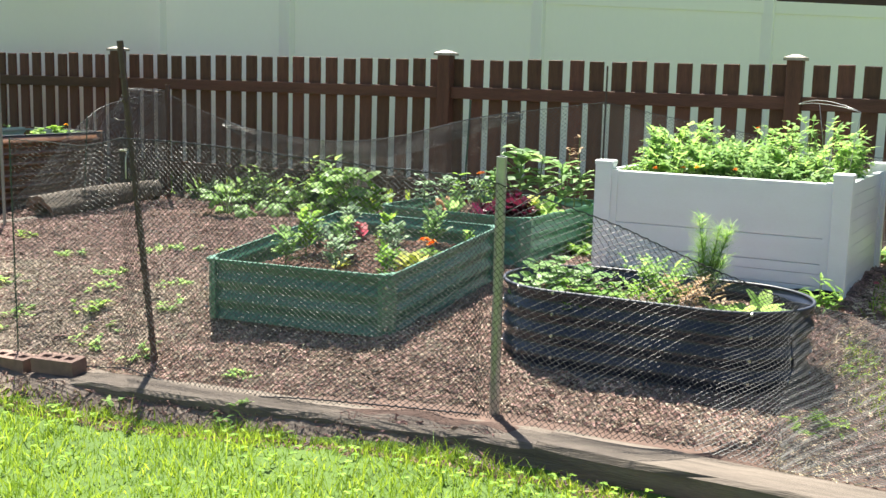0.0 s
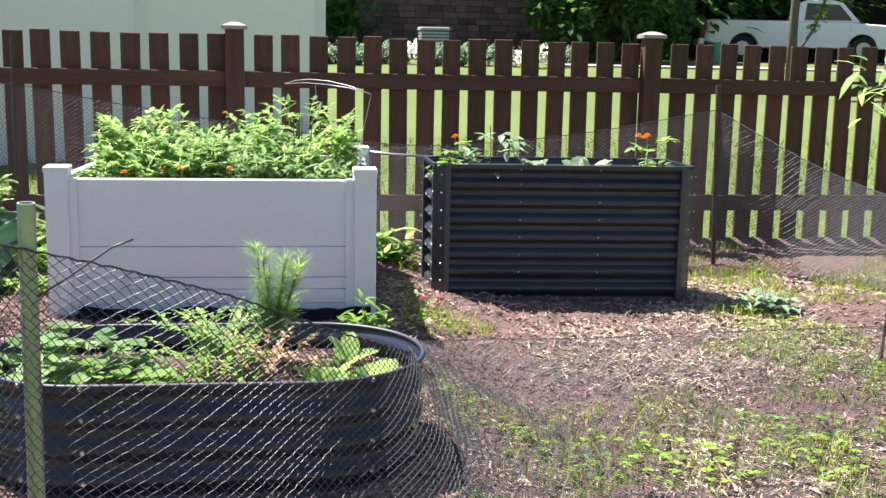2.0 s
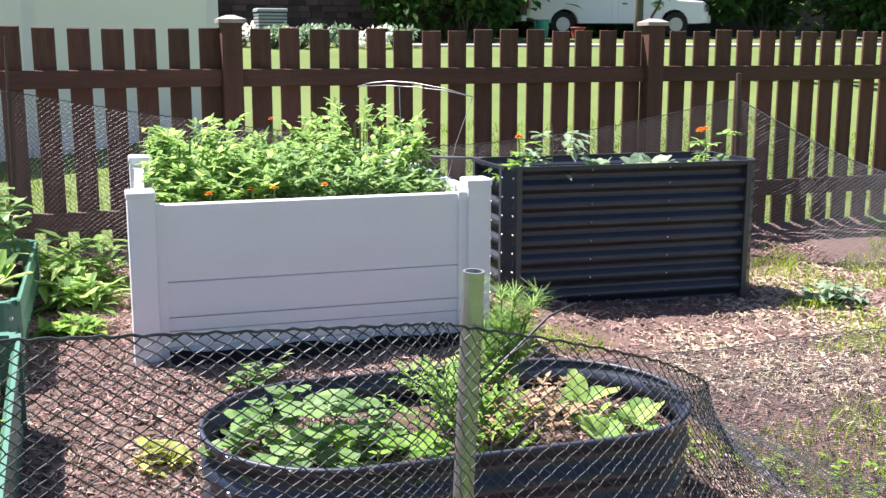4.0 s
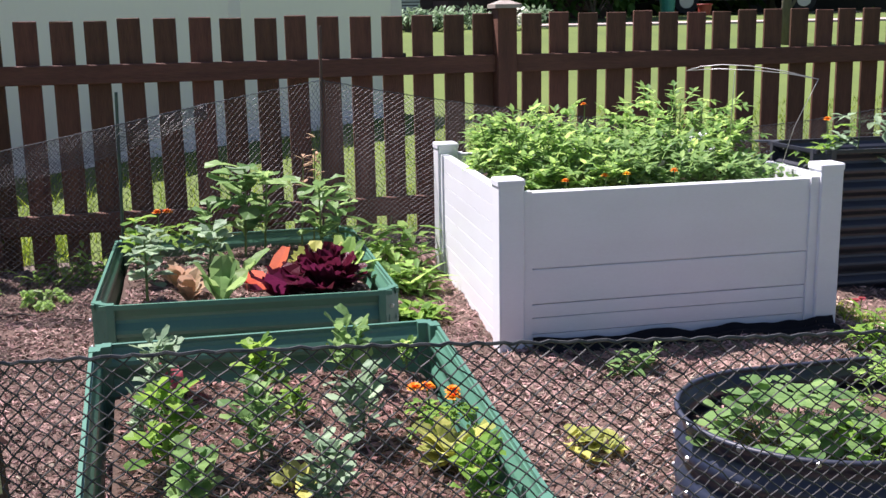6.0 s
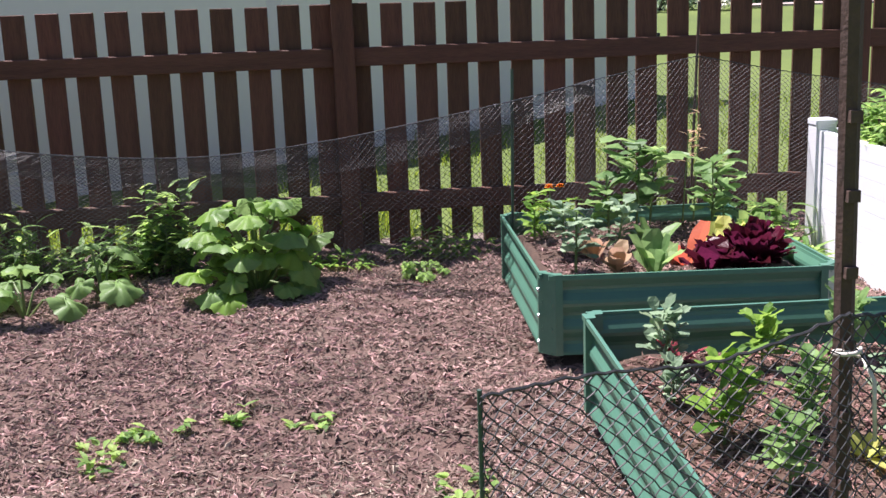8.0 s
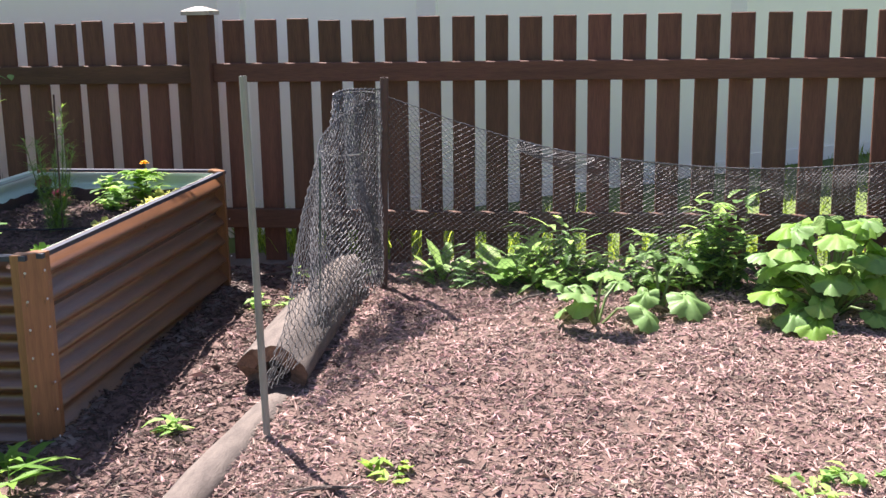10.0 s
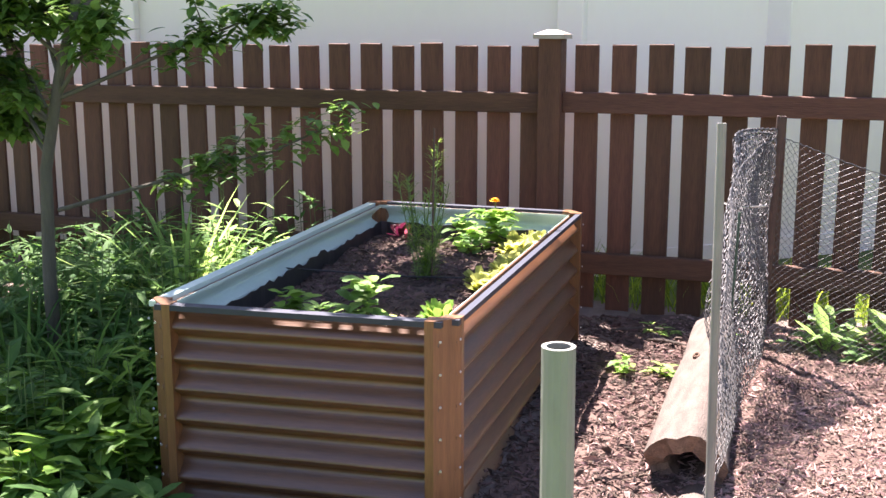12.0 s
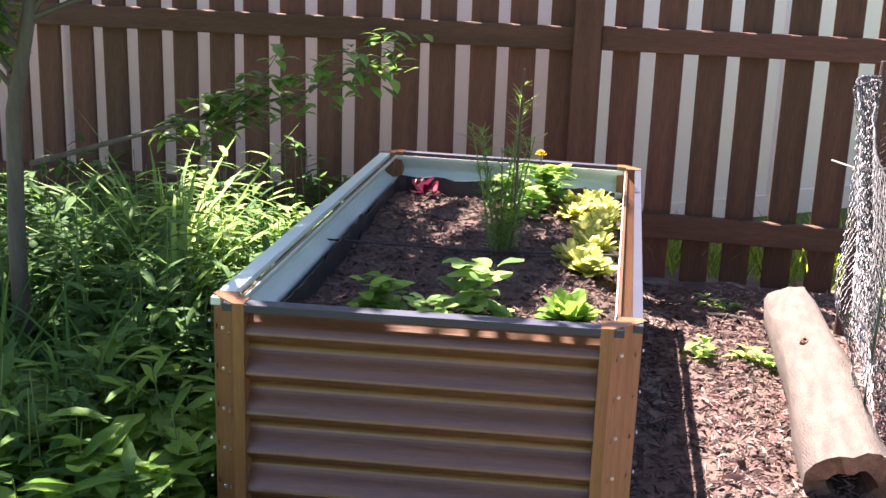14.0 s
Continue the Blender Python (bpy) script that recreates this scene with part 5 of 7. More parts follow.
round_leaf_clump("strawberry_plant", 2.10, -3.10, 0.165, 0.20, 0.17, 130, 0.05, "leaf_squash", "mound of round scalloped leaves in the oval bed")
round_leaf_clump("strawberry_plant", 2.22, -3.22, 0.165, 0.16, 0.10, 80, 0.045, "leaf", "low round-leaved plant at the oval bed's front")
for cx, cy, hgt, n, m, lab in ((2.45, -3.02, 0.20, 60, "leaf_bright", "frilly bright green herb in the oval bed"), (2.47, -3.20, 0.14, 45, "leaf", "low frilly green herb in the oval bed"), (2.60, -3.16, 0.12, 30, "leaf_tan", "sparse pale herb going to seed")):
    s = Soup()
    for i in range(n):
        a, q = R.uniform(0, 6.283), R.random() * 0.11
        compound(s, (cx + q * math.cos(a), cy + q * math.sin(a), 0.17 + hgt * R.uniform(0, 0.7)), (math.cos(a) * 0.6, math.sin(a) * 0.6, R.uniform(0.3, 1.3)), 0.07, 4, 0.022, R)
    plant("cilantro_plant", (cx, cy, 0.165), lab, (("foliage", s, m),))
s, st = Soup(), Soup()
for k in range(9):
    b = Vector((2.62 + R.uniform(-0.03, 0.03), -2.95 + R.uniform(-0.03, 0.03), 0.165))
    t = b + Vector((R.uniform(-0.11, 0.11), R.uniform(-0.07, 0.07), R.uniform(0.16, 0.34)))
    st.tube([b, t], [0.003, 0.0012], 5)
    for i in range(46):
        p = b.lerp(t, R.uniform(0.3, 1.0))
        a = R.uniform(0, 6.283)
        for j in range(6):
            s.leaf(p, (math.cos(a + 0.25 * j), math.sin(a + 0.25 * j), R.uniform(0.2, 1.2)), R.uniform(0.03, 0.075), 0.0016, droop=0.3, shape=(1, 1, 0.4))
plant("dill_plant", (2.62, -2.95, 0.165), "tall feathery yellow-green dill in the oval bed", (("foliage", s, "leaf_bright"), ("stem", st, "stem")))
for x, y in ((2.84, -2.98), (2.80, -3.10), (2.90, -3.16), (2.76, -3.24)):
    s = Soup()
    rosette(s, (x, y, 0.175), 7, 0.085, 0.06, (0.5, 1.2), shape=ROUND, rnd=R)
    plant("squash_seedling", (x, y, 0.165), "small yellow-green squash seedling in the oval bed", (("leaves", s, "leaf_bright"),))

# back green bed
def lettuce(x, y, z, n, L, W, mat, label, rise=(0.4, 1.3), ruffle=0.12, name="lettuce"):
    s = Soup()
    rosette(s, (x, y, z), n, L, W, rise, droop=0.5, ruffle=ruffle, shape=(0.3, 0.7, 1.0, 1.05, 0.6), rnd=R)
    plant(name, (x, y, z), label, (("leaves", s, mat),))


lettuce(1.26, -1.69, 0.255, 170, 0.145, 0.05, "leaf_red", "dark wine-red frilly lettuce in the green bed", (0.55, 1.5), 0.32)
lettuce(1.12, -1.70, 0.255, 14, 0.13, 0.07, "leaf_red", "small dark red lettuce in the green bed", ruffle=0.2)
lettuce(1.07, -1.62, 0.255, 3, 0.15, 0.07, "leaf_orange", "broad orange-red chard leaf in the green bed", (0.5, 1.0), 0.02, "chard")
lettuce(1.25, -1.50, 0.255, 30, 0.14, 0.06, "leaf_lime", "yellow-green lettuce in the green bed")
lettuce(1.36, -1.45, 0.255, 24, 0.14, 0.055, "leaf_bright", "bright green lettuce in the green bed")
lettuce(0.93, -1.72, 0.255, 10, 0.14, 0.06, "leaf_squash", "upright pale green lettuce in the green bed", (0.9, 1.4))
lettuce(0.83, -1.64, 0.255, 9, 0.095, 0.05, "leaf_tan", "brown-tinted lettuce in the green bed")
lettuce(0.80, -1.45, 0.255, 7, 0.11, 0.045, "leaf_tan", "dry wilted lettuce in the green bed")
lettuce(1.0, -1.45, 0.255, 9, 0.13, 0.05, "leaf_squash", "small green lettuce in the green bed", (0.8, 1.4))
for x, y, h, m, lab in ((1.05, -1.08, 0.34, "leaf_squash", "tall bolting kale with pale broad leaves"), (1.13, -0.98, 0.30, "leaf_squash", "tall leafy kale in the green bed"), (0.93, -1.15, 0.24, "leaf_squash", "bright leafy mustard in the green bed"),
                        (1.33, -1.12, 0.27, "leaf_squash", "tall pale lettuce gone to seed"), (1.42, -1.0, 0.22, "leaf_squash", "leafy pale lettuce in the green bed"), (0.70, -1.62, 0.20, "leaf_grey", "thin grey-green seedling in the green bed"),
                        (0.72, -1.35, 0.18, "leaf_grey", "wispy grey-green seedling in the green bed"), (0.66, -1.10, 0.17, "leaf", "small leafy seedling in the green bed"), (0.90, -1.38, 0.18, "leaf_grey", "wispy pale seedling in the green bed")):
    s, st = Soup(), Soup()
    t = Vector((x + R.uniform(-0.03, 0.03), y, 0.255 + h))
    st.tube([(x, y, 0.25), t], [0.005, 0.003], 5)
    for i in range(24):
        a = R.uniform(0, 6.283)
        p = Vector((x, y, 0.27)).lerp(t, R.uniform(0.15, 1.0))
        s.leaf(p, (math.cos(a), math.sin(a), R.uniform(0.2, 1.1)), h * R.uniform(0.28, 0.5), h * R.uniform(0.15, 0.27), droop=R.uniform(0.3, 0.9), ruffle=0.16, shape=(0.1, 0.3, 0.9, 1.0, 0.5))
    plant("leafy_green", (x, y, 0.255), lab, (("leaves", s, m), ("stem", st, "stem")))
s = Soup()
s.leaf((1.05, -1.05, 0.57), (-0.2, -0.6, 0.7), 0.10, 0.08, droop=0.9, shape=ROUND)
plant("kale_leaf", (1.05, -1.05, 0.57), "single silvery kale leaf at the plant's tip", (("leaf", s, "leaf_grey"),))
for x, y, h in ((1.33, -0.9, 0.42), (1.28, -0.92, 0.36)):
    s, st = Soup(), Soup()
    st.tube([(x, y, 0.26), (x + 0.02, y, 0.26 + h)], [0.004, 0.002], 5)
    for i in range(14):
        a = R.uniform(0, 6.283)
        s.leaf((x + 0.02, y, 0.26 + h * R.uniform(0.6, 1.0)), (math.cos(a), math.sin(a), R.uniform(0, 0.8)), 0.05, 0.016, droop=0.5, shape=LANCE)
    plant("seed_stalk", (x, y, 0.255), "dry tan seed stalk in the green bed", (("leaves", s, "leaf_tan"), ("stem", st, "stem")))
marigold((0.74, -0.98, 0.25), 0.19, R, "orange marigold in the green bed's corner", blooms=2)

# front green bed: rows of young brassicas
def brassica(x, y, h, mat, label):
    z = 0.215 + 0.09 * (y + 2.37)
    s, st = Soup(), Soup()
    st.tube([(x, y, z - 0.01), (x + R.uniform(-0.01, 0.01), y, z + h * 0.6)], [0.004, 0.003], 5)
    h *= 1.15
    for i in range(46):
        a = R.uniform(0, 6.283)
        e = R.uniform(0.35, 1.25)
        p = Vector((x + R.uniform(-0.15, 0.15) * h, y + R.uniform(-0.15, 0.15) * h, z + h * R.uniform(0.15, 0.8)))
        s.leaf(p, (math.cos(a) * math.cos(e), math.sin(a) * math.cos(e), math.sin(e)), h * R.uniform(0.22, 0.42), h * R.uniform(0.13, 0.23), droop=R.uniform(0.2, 0.8), fold=0.2, ruffle=0.12, shape=SPOON)
    plant("brassica_seedling", (x, y, z), label, (("leaves", s, mat), ("stem", st, "stem")), group="young brassicas")


for k, (x, y, h) in enumerate(((0.74, -2.47, 0.15), (0.98, -2.50, 0.14), (1.21, -2.47, 0.16), (0.75, -2.87, 0.19), (0.95, -2.86, 0.17), (1.18, -2.82, 0.16), (0.80, -3.10, 0.17), (1.06, -3.10, 0.16), (1.35, -3.17, 0.15), (0.70, -2.68, 0.10), (1.05, -2.68, 0.09))):
    k += k // 3
    brassica(x, y, h, ("leaf_grey", "leaf", "leaf_squash")[k % 3], ("grey-green young cabbage seedling in bark mulch", "green young kale seedling in bark mulch", "pale young broccoli seedling in bark mulch")[k % 3])
brassica(1.37, -2.42, 0.08, "leaf_bright", "tiny bright green seedling in bark mulch")
lettuce(0.79, -2.44, 0.215, 4, 0.085, 0.05, "leaf_pink", "pink-red chard seedling in the green bed", (0.7, 1.4), 0.05, "chard")
lettuce(1.365, -2.95, 0.17, 40, 0.10, 0.04, "leaf_lime", "yellow-green lettuce in the green bed")
lettuce(1.01, -2.98, 0.16, 10, 0.07, 0.04, "leaf_lime", "small yellow-green lettuce in the green bed")
for x, y in ((1.34, -2.79), (1.39, -2.83)):
    marigold((x, y, 0.175), 0.11, R, "low orange marigold in the green bed", blooms=2)

# along the fence
R = random.Random(31)


def big_leaf_plant(name, at, leaves, size, hgt, mat, label, spread=1.0):
    """Squash: each broad lobed leaf on its own stalk."""
    p = thing(name, at, label, "plant")
    at = Vector(at)
    for i in range(leaves):
        a = 6.283 * i / leaves + R.uniform(-0.5, 0.5)
        lvl = R.uniform(0.15, 1.0)
        reach = size * spread * (1.25 - 0.9 * lvl) * R.uniform(0.6, 1.2)
        t = at + Vector((math.cos(a) * reach, math.sin(a) * reach * 0.8, hgt * lvl))
        L = size * R.uniform(0.6, 1.05)
        s = Soup()
        d = Vector((math.cos(a), math.sin(a) - 0.15, R.uniform(-1.1, 0.6))).normalized()
        side = d.cross(Vector((0, 0, 1))).normalized()
        up = side.cross(d)
        n, rings = 30, 3
        s.v.append(tuple(t))
        for k in range(1, rings + 1):
            for j in range(n):
                b = 2 * math.pi * j / n
                lobe = 1 + 0.12 * math.cos(5 * b) + (0.035 * math.cos(15 * b) + R.uniform(-0.03, 0.03)) * (k == rings)
                q = k / rings * L * 0.5 * lobe * (0.35 if j == n // 2 and k == rings else 1)
                x, y = q * math.cos(b), q * math.sin(b)
                z = -0.75 * q * q / L + R.uniform(-0.005, 0.005) * k / rings + 0.012 * math.cos(5 * b) * k / rings
                s.v.append(tuple(t + d * (x + L * 0.28) + side * y + up * z))
        s.f = [(0, 1 + j, 1 + (j + 1) % n) for j in range(n)]
        for k in range(rings - 1):
            s.f += [(1 + k * n + j, 1 + (k + 1) * n + j, 1 + (k + 1) * n + (j + 1) % n, 1 + k * n + (j + 1) % n) for j in range(n)]
        part("leaf", s, mat if isinstance(mat, str) else mat[i % len(mat)], p, smooth=True)
        st = Soup()
        st.tube([at + Vector((0, 0, -0.01)), at.lerp(t, 0.5) + Vector((0, 0, 0.03)), t + d * L * 0.1], [0.006, 0.005, 0.004], 5)
        part("leaf_stalk", st, "stem", p)
    return p


big_leaf_plant("squash_plant", (-0.40, -0.66, 0.0), 50, 0.17, 0.40, ("leaf_squash", "leaf_bright", "leaf", "leaf_bright", "leaf_squash"), "large bushy squash plant with broad bright leaves", 1.45)
big_leaf_plant("squash_plant", (-1.27, -0.86, 0.0), 8, 0.165, 0.22, "leaf_squash", "young squash plant with a few broad pale leaves")
big_leaf_plant("squash_plant", (-1.03, -0.62, 0.01), 5, 0.165, 0.24, "leaf_squash", "small squash plant at the netting's foot")
big_leaf_plant("squash_plant", (0.28, -0.62, 0.01), 8, 0.085, 0.10, "leaf_bright", "small young squash plant in the mulch")


def weed_clump(x, y, rad, hgt, n, mat, label, name="weed_clump", L=0.12, W=0.03, shape=LANCE, dy=0.6, tall=0):
    s, st = Soup(), Soup()
    for i in range(n):
        a, q = R.uniform(0, 6.283), math.sqrt(R.random()) * rad
        px, py = x + q * math.cos(a), y + dy * q * math.sin(a)
        z0 = bumpy(px, py)
        h = hgt * R.uniform(0.2, 1.0) * (1 - 0.4 * q / rad)
        t = Vector((px + R.uniform(-0.04, 0.04), py + R.uniform(-0.04, 0.04), z0 + h))
        if i % 2 == 0:
            st.tube([(px, py, z0 - 0.01), t], [0.0025, 0.0012], 4)
        for j in range(3 + tall):
            b = R.uniform(0, 6.283)
            p = Vector((px, py, z0)).lerp(t, R.uniform(0.2, 1.0))
            s.leaf(p, (math.cos(b), math.sin(b), R.uniform(0.0, 1.0)), L * R.uniform(0.6, 1.2), W * R.uniform(0.7, 1.3), droop=R.uniform(0.3, 1.0), fold=0.2, ruffle=0.05, shape=shape)
    plant(name, (x, y, bumpy(x, y)), label, (("leaves", s, mat), ("stem", st, "stem")))


weed_clump(-0.80, -0.36, 0.13, 0.60, 44, "leaf_bright", "tall leafy flowering weed by the fence", L=0.10, W=0.04, tall=3)
weed_clump(-0.95, -0.32, 0.24, 0.33, 90, "leaf_bright", "dense leafy weeds behind the netting", L=0.10, W=0.032)
weed_clump(-1.45, -0.30, 0.28, 0.34, 110, "leaf_bright", "dense leafy weeds along the fence foot", L=0.10, W=0.03)
lettuce(-1.66, -0.36, bumpy(-1.66, -0.36), 8, 0.24, 0.07, "leaf_bright", "bright yellow-green chard by the fence", (0.6, 1.3), 0.16, "chard")
lettuce(-1.93, -0.34, bumpy(-1.93, -0.34), 5, 0.2, 0.055, "leaf_bright", "small bright green chard by the fence", (0.7, 1.35), 0.16, "chard")
weed_clump(-1.85, -0.28, 0.22, 0.16, 34, "leaf_squash", "low leafy weeds by the netting corner", L=0.09, W=0.04)
weed_clump(0.35, -0.30, 0.26, 0.20, 50, "leaf", "feathery weeds at the fence foot", L=0.08, W=0.02)
weed_clump(-0.05, -0.33, 0.2, 0.08, 20, "leaf", "sparse low weeds at the fence foot", L=0.07, W=0.025)
weed_clump(1.66, -0.78, 0.15, 0.30, 55, "leaf_bright", "lush bright weeds between the beds", L=0.14, W=0.035)
weed_clump(1.64, -1.10, 0.12, 0.20, 45, "leaf_bright", "bright low weeds beside the white planter", L=0.11, W=0.035)
weed_clump(1.60, -1.45, 0.10, 0.10, 30, "leaf", "low weeds beside the white planter", L=0.08, W=0.03)
weed_clump(3.17, -0.75, 0.11, 0.22, 36, "leaf_bright", "bright leafy weed between the tall beds", L=0.13, W=0.04)
weed_clump(2.12, -2.15, 0.08, 0.10, 14, "leaf_squash", "small leafy weed before the white planter", L=0.06, W=0.03)
weed_clump(1.78, -2.65, 0.08, 0.07, 14, "leaf_lime", "small yellow-green weed in the mulch path", L=0.06, W=0.035)
weed_clump(2.95, -2.20, 0.10, 0.16, 22, "leaf", "tall thin weed in front of the planter", L=0.07, W=0.02)
weed_clump(4.75, -1.55, 0.12, 0.15, 24, "leaf_grey", "pale leafy weed by the charcoal bed", L=0.09, W=0.04)
for x, y, r, n in ((-0.59, -2.14, 0.10, 11), (-0.40, -2.02, 0.06, 7), (-0.16, -2.10, 0.06, 7), (-0.74, -2.25, 0.13, 10), (0.2, -3.62, 0.12, 10), (-0.2, -3.2, 0.12, 9), (0.55, -3.7, 0.07, 9), (1.05, -3.75, 0.06, 6), (0.72, -4.12, 0.05, 5), (1.3, -4.12, 0.08, 9), (3.15, -3.55, 0.10, 20), (-0.05, -3.45, 0.1, 12), (0.32, -3.3, 0.08, 9), (0.05, -2.95, 0.1, 10), (-0.45, -2.9, 0.09, 10), (0.35, -2.85, 0.06, 7), (-0.35, -3.6, 0.12, 13), (-0.7, -3.3, 0.1, 9), (-1.0, -2.6, 0.1, 10), (-1.8, -2.2, 0.08, 8), (0.2, -2.6, 0.1, 10)):
    weed_clump(x, y, r, 0.05, n, "leaf_bright" if n % 4 else "clover", "low yellow-green weed sprouting in the mulch", L=0.045, W=0.022, dy=0.9)
for x, y in ((-2.62, -0.78), (-2.45, -0.78), (-2.55, -0.28), (-2.3, -0.22), (-2.5, -2.0)):
    weed_clump(x, y, 0.05, 0.07, 7, "leaf_bright", "tiny bright weed in the dark soil", L=0.06, W=0.025)

# brown bed
lettuce(-3.54, -0.56, 0.41, 9, 0.065, 0.03, "leaf_red", "dark red beet seedling in the brown bed", ruffle=0.1, name="beet")
lettuce(-3.50, -0.60, 0.41, 2, 0.06, 0.022, "leaf_pink", "bright red chard leaf in the brown bed", (0.9, 1.4), 0.02, "chard")
for x, y in ((-2.97, -0.60), (-2.94, -0.72), (-3.01, -0.78), (-2.93, -0.88), (-2.95, -1.0), (-2.93, -1.16), (-2.96, -1.30), (-2.92, -1.38), (-3.03, -0.66)):
    lettuce(x, y, 0.41, 64, 0.062, 0.028, "leaf_lime", "frilly yellow-green lettuce in the brown bed", ruffle=0.18)
lettuce(-2.93, -1.78, 0.41, 44, 0.065, 0.03, "leaf", "small green lettuce in the brown bed", ruffle=0.12)
for x, y, h, m, lab in ((-3.22, -0.72, 0.13, "leaf_bright", "leafy green radish in the brown bed"), (-3.12, -0.68, 0.15, "leaf", "leafy green radish in the brown bed"), (-3.15, -0.85, 0.11, "leaf_bright", "bright leafy radish in the brown bed"),
                        (-3.33, -1.86, 0.11, "leaf", "bright green basil seedling in the brown bed"), (-3.12, -1.84, 0.14, "leaf_bright", "bright green basil plant in the brown bed"), (-3.2, -1.95, 0.08, "leaf_bright", "small basil seedling in the brown bed")):
    s = Soup()
    for i in range(44):
        a = R.uniform(0, 6.283)
        s.leaf((x + R.uniform(-0.04, 0.04), y + R.uniform(-0.03, 0.03), 0.41 + h * R.uniform(0.1, 0.9)), (math.cos(a), math.sin(a), R.uniform(0.0, 0.8)), h * 0.42, h * 0.26, droop=R.uniform(0.3, 0.9), ruffle=0.06, shape=ROUND)
    plant("herb", (x, y, 0.41), lab, (("leaves", s, m),))
s, st = Soup(), Soup()
for k in range(16):
    b = Vector((-3.16 + R.uniform(-0.02, 0.02), -1.28 + R.uniform(-0.02, 0.02), 0.405))
    t = b + Vector((R.uniform(-0.075, 0.075), R.uniform(-0.06, 0.06), R.uniform(0.14, 0.36) + 0.10 * (k % 5 == 0)))
    st.tube([b, t], [0.003, 0.0012], 5)
    for i in range(30):
        p = b.lerp(t, R.uniform(0.05, 1.0))
        a = R.uniform(0, 6.283)
        for j in range(3):
            s.leaf(p, (math.cos(a + 0.3 * j), math.sin(a + 0.3 * j), R.uniform(0.1, 1.0)), R.uniform(0.03, 0.06), 0.0022, droop=0.2, shape=(1, 1, 0.4))
plant("asparagus_fern", (-3.15, -1.28, 0.41), "dark feathery asparagus-like plant in the brown bed", (("foliage", s, "leaf"), ("stem", st, "stem")))
s = Soup()
s.tube([(-3.13, -1.30, 0.40), (-3.12, -1.30, 0.90)], 0.0035, 6)
whole("plant_stick", s, "rust", "thin dark stick supporting the feathery plant", "stake")
marigold((-3.16, -0.52, 0.41), 0.15, R, "small yellow marigold in the brown bed", flower="petal_y", blooms=1)

# wild growth left of the brown bed
R = random.Random(77)


def wild_place():
    while True:
        x, y = R.uniform(-6.2, -3.75), R.uniform(-3.6, -0.15)
        if x > -3.85 + 0.1 * (y + 2) and y > -2.3:
            continue
        return x, y


# Mostly deep leaf colour here, standing in for the shade of trees.
for k in range(46):
    x, y = wild_place()
    if y < -2.3 and x > -4.2:
        continue
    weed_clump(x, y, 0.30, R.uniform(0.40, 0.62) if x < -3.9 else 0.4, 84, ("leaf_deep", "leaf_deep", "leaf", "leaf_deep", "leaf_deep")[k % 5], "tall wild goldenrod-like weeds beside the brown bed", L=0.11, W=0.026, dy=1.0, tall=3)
# Front weeds take the deep leaf colour too, in place of tree shade.
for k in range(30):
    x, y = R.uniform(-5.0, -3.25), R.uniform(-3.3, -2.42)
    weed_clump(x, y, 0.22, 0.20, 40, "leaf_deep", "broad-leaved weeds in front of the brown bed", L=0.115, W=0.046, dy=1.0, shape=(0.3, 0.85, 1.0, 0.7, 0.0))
for k in range(14):
    x, y = -3.72 - 0.75 * R.random(), -2.45 + 0.7 * R.random()
    weed_clump(x, y, 0.17, 0.30, 44, ("leaf", "leaf_tree", "leaf")[k % 3], "broad pale green weeds at the brown bed's corner", L=0.12, W=0.05, dy=1.0, shape=(0.3, 0.85, 1.0, 0.7, 0.0), tall=1)
for k in range(5):
    x, y = R.uniform(-4.6, -3.95), R.uniform(-2.4, -1.2)
    s = Soup()
    for i in range(26):
        a = R.uniform(0, 6.283)
        px, py = x + R.uniform(-0.05, 0.05), y + R.uniform(-0.05, 0.05)
        e = R.uniform(0.8, 1.45)
        s.leaf((px, py, bumpy(px, py)), (math.cos(a) * math.cos(e), math.sin(a) * math.cos(e), math.sin(e)), R.uniform(0.35, 0.62), 0.012, droop=R.uniform(0.8, 1.8), fold=0.3, shape=(0.7, 1, 1, 0.9, 0.7, 0.4, 0.0))
    plant("grass_tuft", (x, y, bumpy(x, y)), "arching tuft of long wild grass", (("grass", s, "leaf_deep"),))
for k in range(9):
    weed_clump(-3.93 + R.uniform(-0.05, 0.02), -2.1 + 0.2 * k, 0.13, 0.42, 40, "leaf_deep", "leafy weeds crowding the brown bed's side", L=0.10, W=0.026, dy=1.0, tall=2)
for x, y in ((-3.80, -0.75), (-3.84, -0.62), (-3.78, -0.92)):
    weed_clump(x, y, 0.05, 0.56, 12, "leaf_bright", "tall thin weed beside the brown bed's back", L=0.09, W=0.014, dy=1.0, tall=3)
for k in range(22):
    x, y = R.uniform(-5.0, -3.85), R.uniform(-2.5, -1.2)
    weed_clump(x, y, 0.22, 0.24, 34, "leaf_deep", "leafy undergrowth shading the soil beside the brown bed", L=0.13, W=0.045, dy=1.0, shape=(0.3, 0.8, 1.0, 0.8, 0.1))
weed_clump(-2.85, -2.42, 0.18, 0.12, 26, "leaf", "low weeds at the brown bed's foot", L=0.12, W=0.03)
weed_clump(-3.2, -2.45, 0.25, 0.12, 36, "leaf_deep", "broad-leaved weeds at the brown bed's foot", L=0.14, W=0.05)

